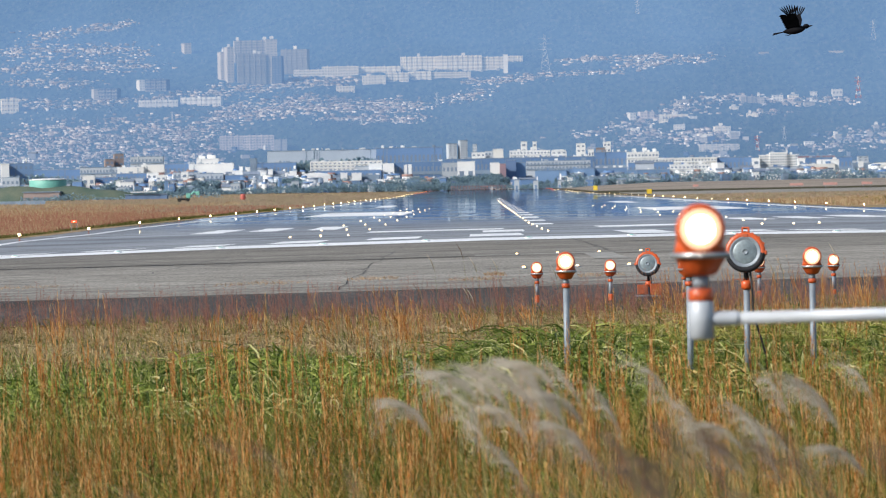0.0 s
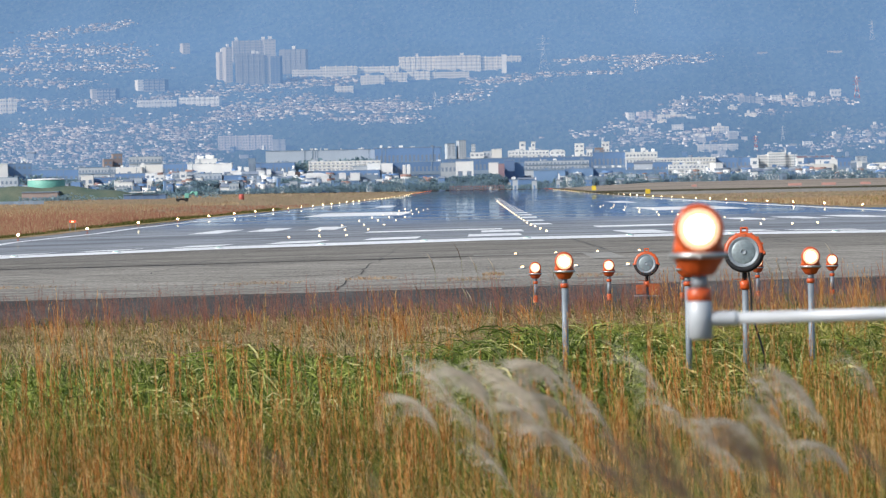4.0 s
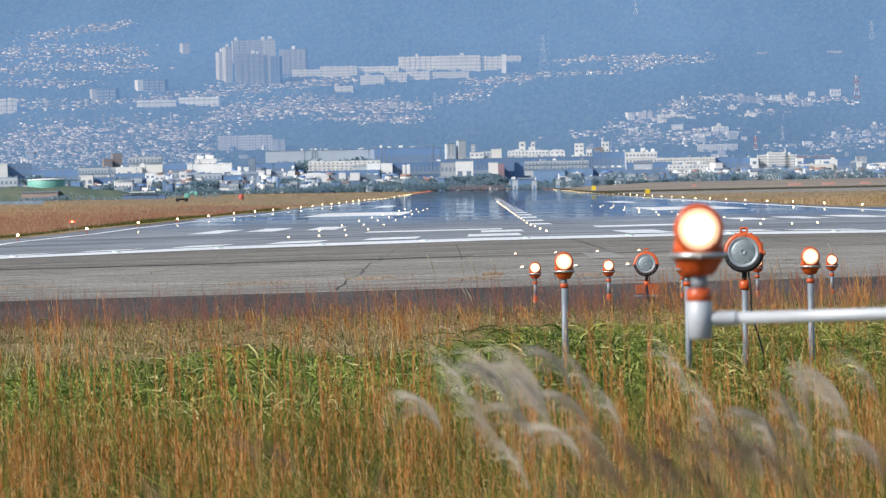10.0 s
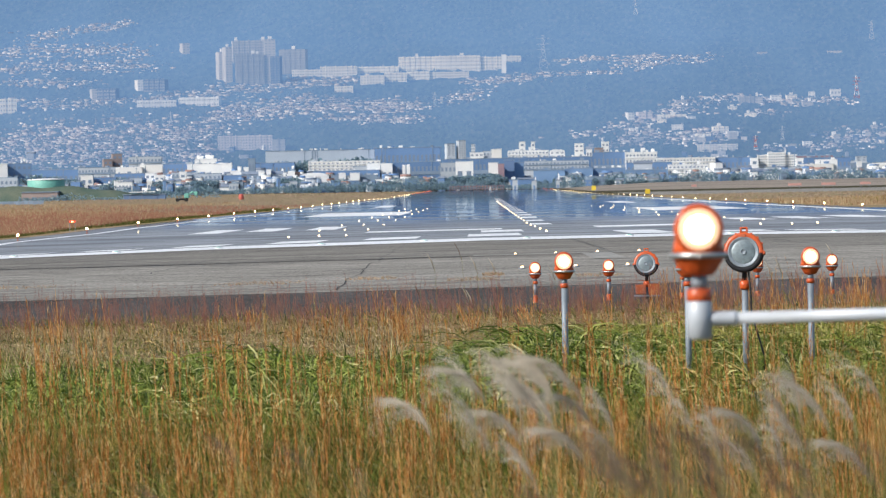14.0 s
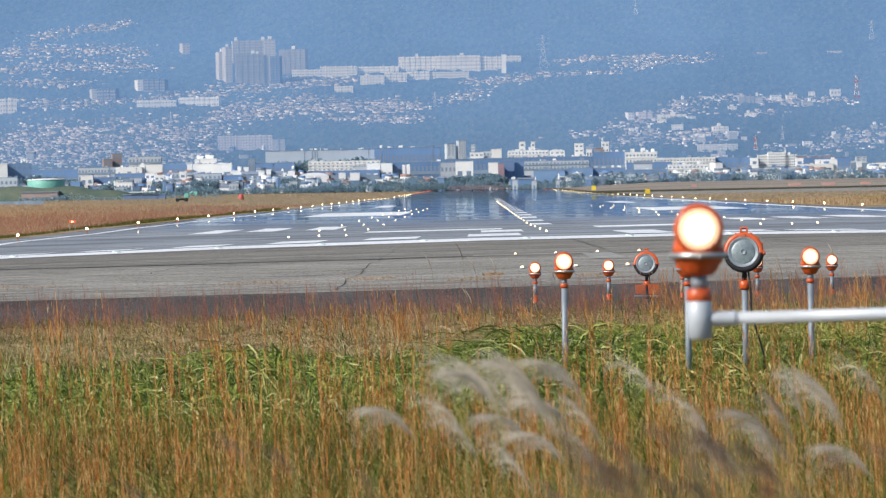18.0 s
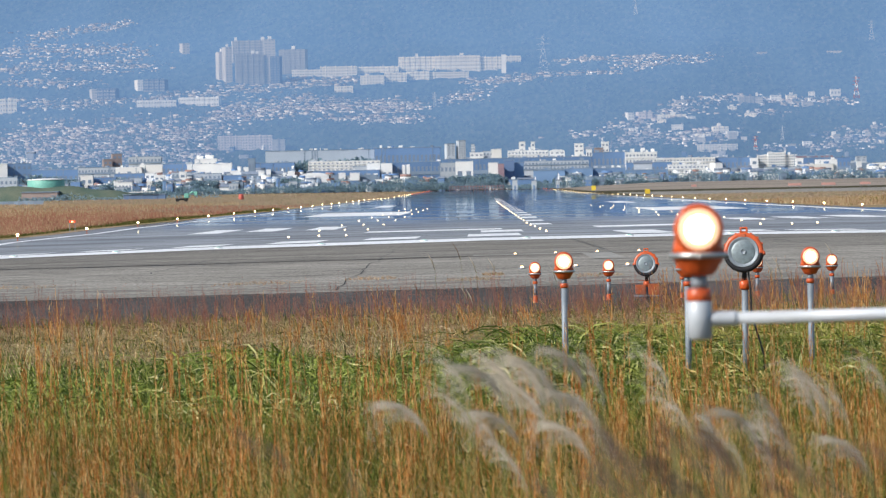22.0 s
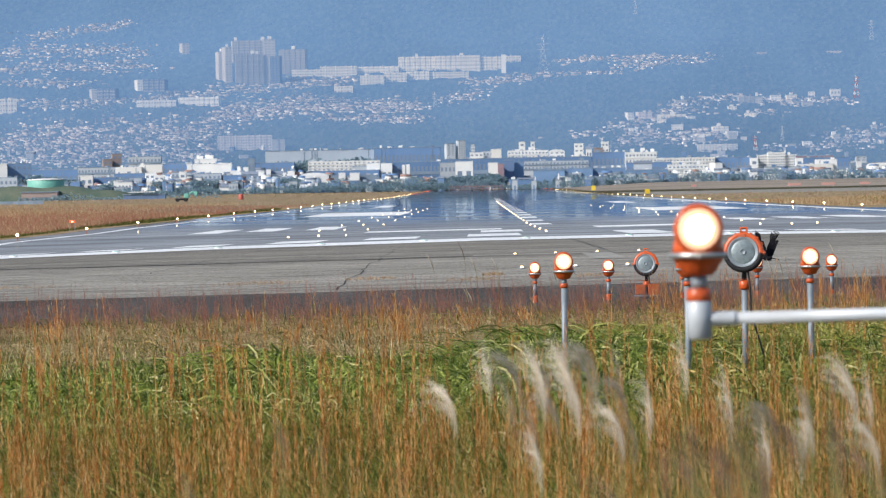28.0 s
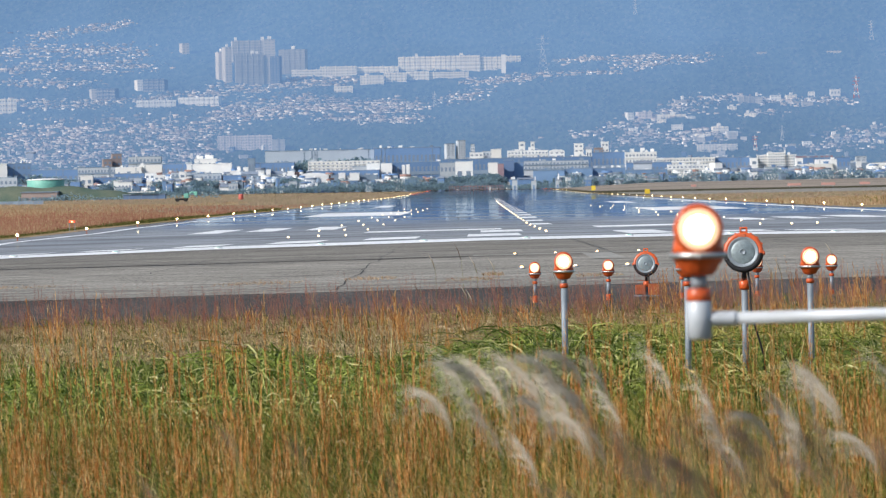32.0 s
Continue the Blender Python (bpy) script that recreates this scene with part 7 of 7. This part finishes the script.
def weeds():
    """Dry weeds in the cracks of the pavement."""
    for x0, x1, y in ((-4.6, -3.1, 101), (-2.4, -1.5, 103), (-0.6, 0.3, 99), (0.0, 0.4, 104), (1.6, 2.4, 100), (-9.0, -7.5, 104)):
        n = 260
        p = np.stack([RNG.uniform(x0, x1, n), RNG.normal(y, 0.9, n), np.zeros(n)], 1)
        p[:, 2] = ground_z(p[:, 0], p[:, 1]) + 0.02
        h = RNG.uniform(0.015, 0.065, n) * np.exp(-((p[:, 0] - (x0 + x1) / 2) / (x1 - x0) * 1.6) ** 2)
        co, f = blades(p, h, np.full(n, 0.010), lean_of(n, 1.6) * h[:, None], 0.6, RNG.uniform(0, 3, n), 2)
        grass_patch("weed_tuft", co, f, M["reed"], "dry weeds in a pavement crack", (x0, y, 0.0))


def tussocks():
    """Tall ragged tussocks of rust-coloured stalks that stand over the bleached grass."""
    for x, y, top, n in ((-0.83, 58, 0.66, 26), (-0.70, 57, 0.56, 16), (-1.38, 60, 0.49, 10), (-1.58, 60, 0.46, 9), (-2.68, 57, 0.43, 10), (-1.87, 58, 0.39, 9), (-0.11, 62, 0.40, 12), (2.28, 60, 0.40, 16), (2.49, 62, 0.38, 14), (-4.5, 62, 0.34, 12), (-2.57, 66, 0.32, 10), (3.6, 60, 0.36, 12), (0.5, 64, 0.34, 10)):
        p = np.stack([RNG.normal(x, 0.05, n), RNG.normal(y, 0.12, n), np.zeros(n)], 1)
        p[:, 2] = ground_z(p[:, 0], p[:, 1])
        h = (top - p[:, 2]) * RNG.uniform(0.55, 1.0, n)
        co, f = feathered(p, h, lean_of(n, 0.16), 34, 0.03, 0.045, 0.0042)
        grass_patch("dry_tussock", co, f, M["straw"], "ragged tussock of rust-coloured dry stalks", (x, y, 0.0))


TALL = []


def tall_stem(x, y, top, pale):
    """A single tall grass stem with a slim seed head."""
    z = float(ground_z(x, y))
    h = top - z
    ob = thing("tall_grass_stem", pose(x, y, z), "single tall grass stem with a pale seed head" if pale else "single tall dry stem with a dark seed head", "grass", "tall grass stems")
    part("stem", tube([(0, 0, -0.05), (0.01, 0, h * 0.5), (-0.005, 0, h * 0.85)], [0.0022, 0.0018, 0.0012], 5), M["stem"], ob, "", True)
    part("seed_head", tube([(-0.005, 0, h - 0.2), (-0.03, 0, h - 0.1), (-0.085, 0, h)], [0.002, 0.0085 if pale else 0.005, 0.001], 6), M["plume" if pale else "plume_dark"], ob, "", True)
    TALL.append((ob, x, y, z))


for q in ((-0.52, 66, 0.91, True), (-0.05, 70, 0.82, True), (0.19, 72, 0.78, True), (-0.17, 60, 1.09, False), (-0.14, 66, 0.53, True), (-0.10, 68, 0.46, True), (4.45, 74, 0.85, True), (3.38, 66, 0.80, True), (3.37, 68, 0.74, True), (0.89, 70, 0.70, True), (-0.85, 58, 0.68, False), (-1.52, 60, 0.51, False), (-2.36, 64, 0.49, False), (-0.69, 66, 0.58, False)):
    tall_stem(*q)


def far_field(name, x0, x1, y0, y1, n, lo, hi, width, material, label):
    y = 1 / RNG.uniform(1 / y1, 1 / y0, n)
    x = RNG.uniform(x0, x1, n)
    p = np.stack([x, y, ground_z(x, y)], 1)
    k = np.clip(y / 400, 1, 5)
    h = RNG.uniform(lo, hi, n) * (0.7 + 0.3 * np.sin(x * 0.13 + y * 0.021))
    co, f = blades(p, h, width * k, lean_of(n, 0.4) * h[:, None], 0.6, RNG.uniform(-0.4, 0.4, n), 2)
    grass_patch(name, co, f, material, label, (x0, y0, 0.0))


def far_fields():
    far_field("tall_dry_grass", -50, -31.0, 250, 700, 22000, 0.55, 0.95, 0.03, M["reed"], "tall dry reed grass along the runway")
    far_field("tall_russet_grass", -50, -31.0, 250, 640, 34000, 0.5, 0.9, 0.03, M["russet"], "tall russet grass along the runway")
    far_field("edge_grass", -33, -30.3, 250, 900, 24000, 0.2, 0.45, 0.03, M["verge"], "dark green grass along the runway edge")
    far_field("tall_dry_grass", -110, -31.0, 500, 1100, 26000, 0.5, 0.8, 0.045, M["russet"], "tall russet grass beside the runway")
    far_field("pale_dry_grass", -130, -31.0, 800, 2400, 30000, 0.45, 0.75, 0.05, M["pale_grass"], "pale dry grass beside the far runway")
    far_field("tall_dry_grass", -130, -50, 450, 1300, 36000, 0.6, 1.0, 0.04, M["reed"], "tall dry reed grass in the field")
    far_field("short_grass", -200, -31.0, 1300, 3200, 12000, 0.3, 0.6, 0.10, M["pale_grass"], "short pale grass")
    far_field("tall_dry_grass", 38, 130, 640, 880, 32000, 0.45, 0.85, 0.045, M["reed"], "tall dry grass beyond the taxiway")
    far_field("edge_grass", 37.5, 90, 620, 740, 7000, 0.2, 0.4, 0.07, M["reed"], "short dry grass along the taxiway edge")
    far_field("green_field_grass", 44, 130, 640, 860, 11000, 0.4, 0.8, 0.05, M["mixed"], "olive grass among the dry grass beyond the taxiway")
    far_field("short_grass", 38, 220, 860, 1480, 16000, 0.12, 0.4, 0.10, M["pale_grass"], "short dry grass beyond the taxiway")


near_field()
weeds()
tussocks()
far_fields()


# ---- silver plume grass ----
def plume_kinds(material, dense, size=1.0):
    """Plumes of silky strands on a bowed axis: slim tufts, flags, drooping fans and sparse old ones."""
    kinds = []
    # strands, bow of the axis, height of the axis, range of strand length, first and last bearing of a strand
    for count, bow, tall, lo, hi, a0, a1, a2 in ((34, 0.04, 0.16, 0.07, 0.13, 96, 115, 200), (66, 0.07, 0.17, 0.08, 0.17, 100, 145, 265), (56, 0.10, 0.15, 0.09, 0.19, 104, 165, 290),
                                                 (26, 0.05, 0.13, 0.06, 0.16, 100, 120, 310), (40, 0.015, 0.18, 0.06, 0.12, 90, 105, 240)):
        n, m = int(count * dense), 14
        q = RNG.uniform(0, 1, n) ** 0.8
        length = RNG.uniform(lo, hi, n) * (1.1 - 0.35 * q)
        first = np.radians(RNG.normal(a0, 7, n) + 35 * q * bow / 0.1)
        # strands hang together in locks
        lock = RNG.integers(0, 9, n)
        last = np.radians(np.linspace(a1, a2, 9)[lock] + RNG.normal(0, 7, n)) + 0.3 * q
        out = RNG.normal(0, 0.25, 9)[lock] + RNG.normal(0, 0.05, n)
        length = length * RNG.uniform(0.75, 1.2, 9)[lock]
        s = np.linspace(0, 1, m)
        turn = first[:, None] + (last - first)[:, None] * s[None] ** 1.1
        step = length[:, None] / (m - 1)
        mid = np.zeros((n, m, 3))
        mid[:, 1:, 0] = np.cumsum(np.cos(turn) * step, 1)[:, :-1]
        mid[:, 1:, 2] = np.cumsum(np.sin(turn) * step, 1)[:, :-1]
        mid[:, :, 0] -= (bow * q ** 2.2)[:, None]
        mid[:, :, 2] += (tall * (1.25 * q - 0.4 * q * q))[:, None]
        mid[:, :, 1] = out[:, None] * length[:, None] * s ** 1.4
        w = 0.0018 * (1 - 0.45 * s)
        co = np.stack([mid - np.array([0.5, 0.3, 0.8]) * w[None, :, None] / 2, mid + np.array([0.5, 0.3, 0.8]) * w[None, :, None] / 2], 2)
        i = np.arange(n * m * 2).reshape(n, m, 2)
        f = np.stack([i[:, :-1, 0], i[:, :-1, 1], i[:, 1:, 1], i[:, 1:, 0]], -1).reshape(-1, 4)
        kinds.append(raw_mesh("plume", co.reshape(-1, 3) * size, f, material))
    return kinds


PLUMES = plume_kinds(M["plume"], 1.0, 1.18)
BROWN_PLUMES = plume_kinds(M["plume_dark"], 0.7, 0.55)
REEDS = []


def reed(x, y, z, k, brown=False):
    """A stem from the ground with a silver plume whose foot stands at (x, y, z)."""
    foot = float(ground_z(x, y))
    z = z - foot
    ob = thing("plume_grass", pose(x, y, foot), "brown plume grass stem close by, darkened in colour for shade" if brown else "silvery plume grass stem leaning in the wind", "grass", "plume grass")
    part("stem", tube([(0, 0, -0.05), (0.004, 0, z * 0.5), (0, 0, z), (-0.02, 0, z + 0.10)], [0.0028, 0.0024, 0.0016, 0.0008], 5), M["stem"], ob, "", True)
    p = part("plume", (BROWN_PLUMES if brown else PLUMES)[k], None, ob, "soft brown plume" if brown else "soft silver plume swept by the wind", m=pose(0, 0, z))
    REEDS.append((ob, p, x, y, z, foot))


def reeds():
    rnd = random.Random(9)
    for x, y, z, k in ((0.215, 15.0, 1.08, 2), (0.142, 15.0, 1.03, 1), (0.021, 15.4, 0.90, 3), (0.287, 15.8, 1.00, 0), (0.241, 14.6, 0.92, 2), (0.013, 14.6, 1.07, 2), (0.347, 15.8, 0.91, 0), (-0.146, 15.4, 0.96, 2),
                       (0.109, 15.0, 0.82, 0), (-0.012, 15.0, 0.98, 3), (0.192, 15.8, 0.94, 1), (0.071, 15.8, 0.95, 4), (0.704, 15.0, 0.92, 2), (0.769, 15.0, 0.92, 0), (0.887, 15.0, 0.98, 1),
                       (0.955, 15.8, 0.94, 3), (0.726, 14.6, 0.85, 4), (0.583, 14.6, 0.88, 4), (0.969, 15.0, 0.85, 2), (0.536, 14.6, 0.98, 3), (1.041, 15.4, 1.03, 3), (0.479, 15.4, 1.05, 3), (0.16, 15.2, 1.06, 2), (0.06, 15.1, 1.02, 1), (0.26, 15.3, 0.98, 2), (0.18, 14.8, 0.99, 0), (0.30, 15.0, 0.88, 3), (-0.06, 15.2, 1.05, 3), (0.12, 15.5, 0.93, 2), (0.80, 15.2, 0.89, 3), (0.68, 15.4, 0.83, 3), (0.84, 15.6, 0.95, 4),
                       (-0.44, 10.5, 1.12, 3), (-0.34, 10.5, 1.10, 3), (-0.60, 10.5, 1.03, 3), (-0.20, 10.5, 1.02, 4)):
        far = 1.2 if y > 12 else 1.0
        reed(x * far, y * far, 1.6 + (z - 1.62) * far, k, y < 11)
    for k in range(26):
        y = rnd.uniform(8.5, 10.5)
        reed(rnd.triangular(-0.005, 0.075, 0.022) * y, y, 1.6 - y * rnd.uniform(0.050, 0.060), rnd.randrange(5), True)


reeds()


# ---- motion ----
GUST = ((0, 0.95), (1, 0.9), (2, 1.0), (3.5, 0.95), (5.5, 0.8), (7, 0.75), (9, 0.7), (11, 0.65), (13, 0.7), (14.5, 0.85), (16.5, 0.95), (18, 0.95), (20, 0.85), (22, 0.75), (24, 0.6), (25, 0.4), (27.5, 0.1), (28.2, 0.1), (29, 0.3), (30, 0.6), (32, 0.55))


def gust(t):
    return float(np.interp(t, [a for a, _ in GUST], [b for _, b in GUST]))


def motions():
    crow_motions()
    rnd = random.Random(2)
    for ob, p, x, y, z, foot in REEDS:
        a, b, c = rnd.uniform(0, 6), rnd.uniform(0, 6), rnd.uniform(0.85, 1.15)
        rows, turns = [], []
        for i in range(81):
            t = i * 0.4
            g = gust(t)
            lean = -4 * (g - 0.9) + c * (1.0 * math.sin(2.1 * t * c + a) + 0.6 * math.sin(4.7 * t + b))
            rows.append((t, pose(x, y, foot, 0.5 * math.sin(1.7 * t + b), lean, 0)))
            turns.append((t, pose(0, 0, z, 0, 6 * math.sin(3.1 * t * c + b) + 10 - 24 * g, max(0.0, 0.95 - g) * 55 * (1 if a > 3 else -1) + 8 * math.sin(2.6 * t + a))))
        walk(ob, rows)
        walk(p, turns)
    for ob, x, y, z in TALL:
        a = rnd.uniform(0, 6)
        walk(ob, [(0.5 * i, pose(x, y, z, 0, -2 * gust(0.5 * i) + 1.2 * math.sin(1.9 * i + a), 0)) for i in range(65)])
    for ob, s in SWAY:
        a, b = rnd.uniform(0, 6), rnd.uniform(0.8, 1.2)
        rows = []
        for i in range(33):
            t = float(i)
            tilt = s * (0.5 * math.sin(2.3 * t * b + a) + 0.35 * math.sin(1.1 * t + b * 9)) * (0.5 + 0.5 * gust(t))
            rows.append((t, pose(*ob.location, 0, tilt - 0.4 * s * gust(t), 0)))
        walk(ob, rows)


motions()
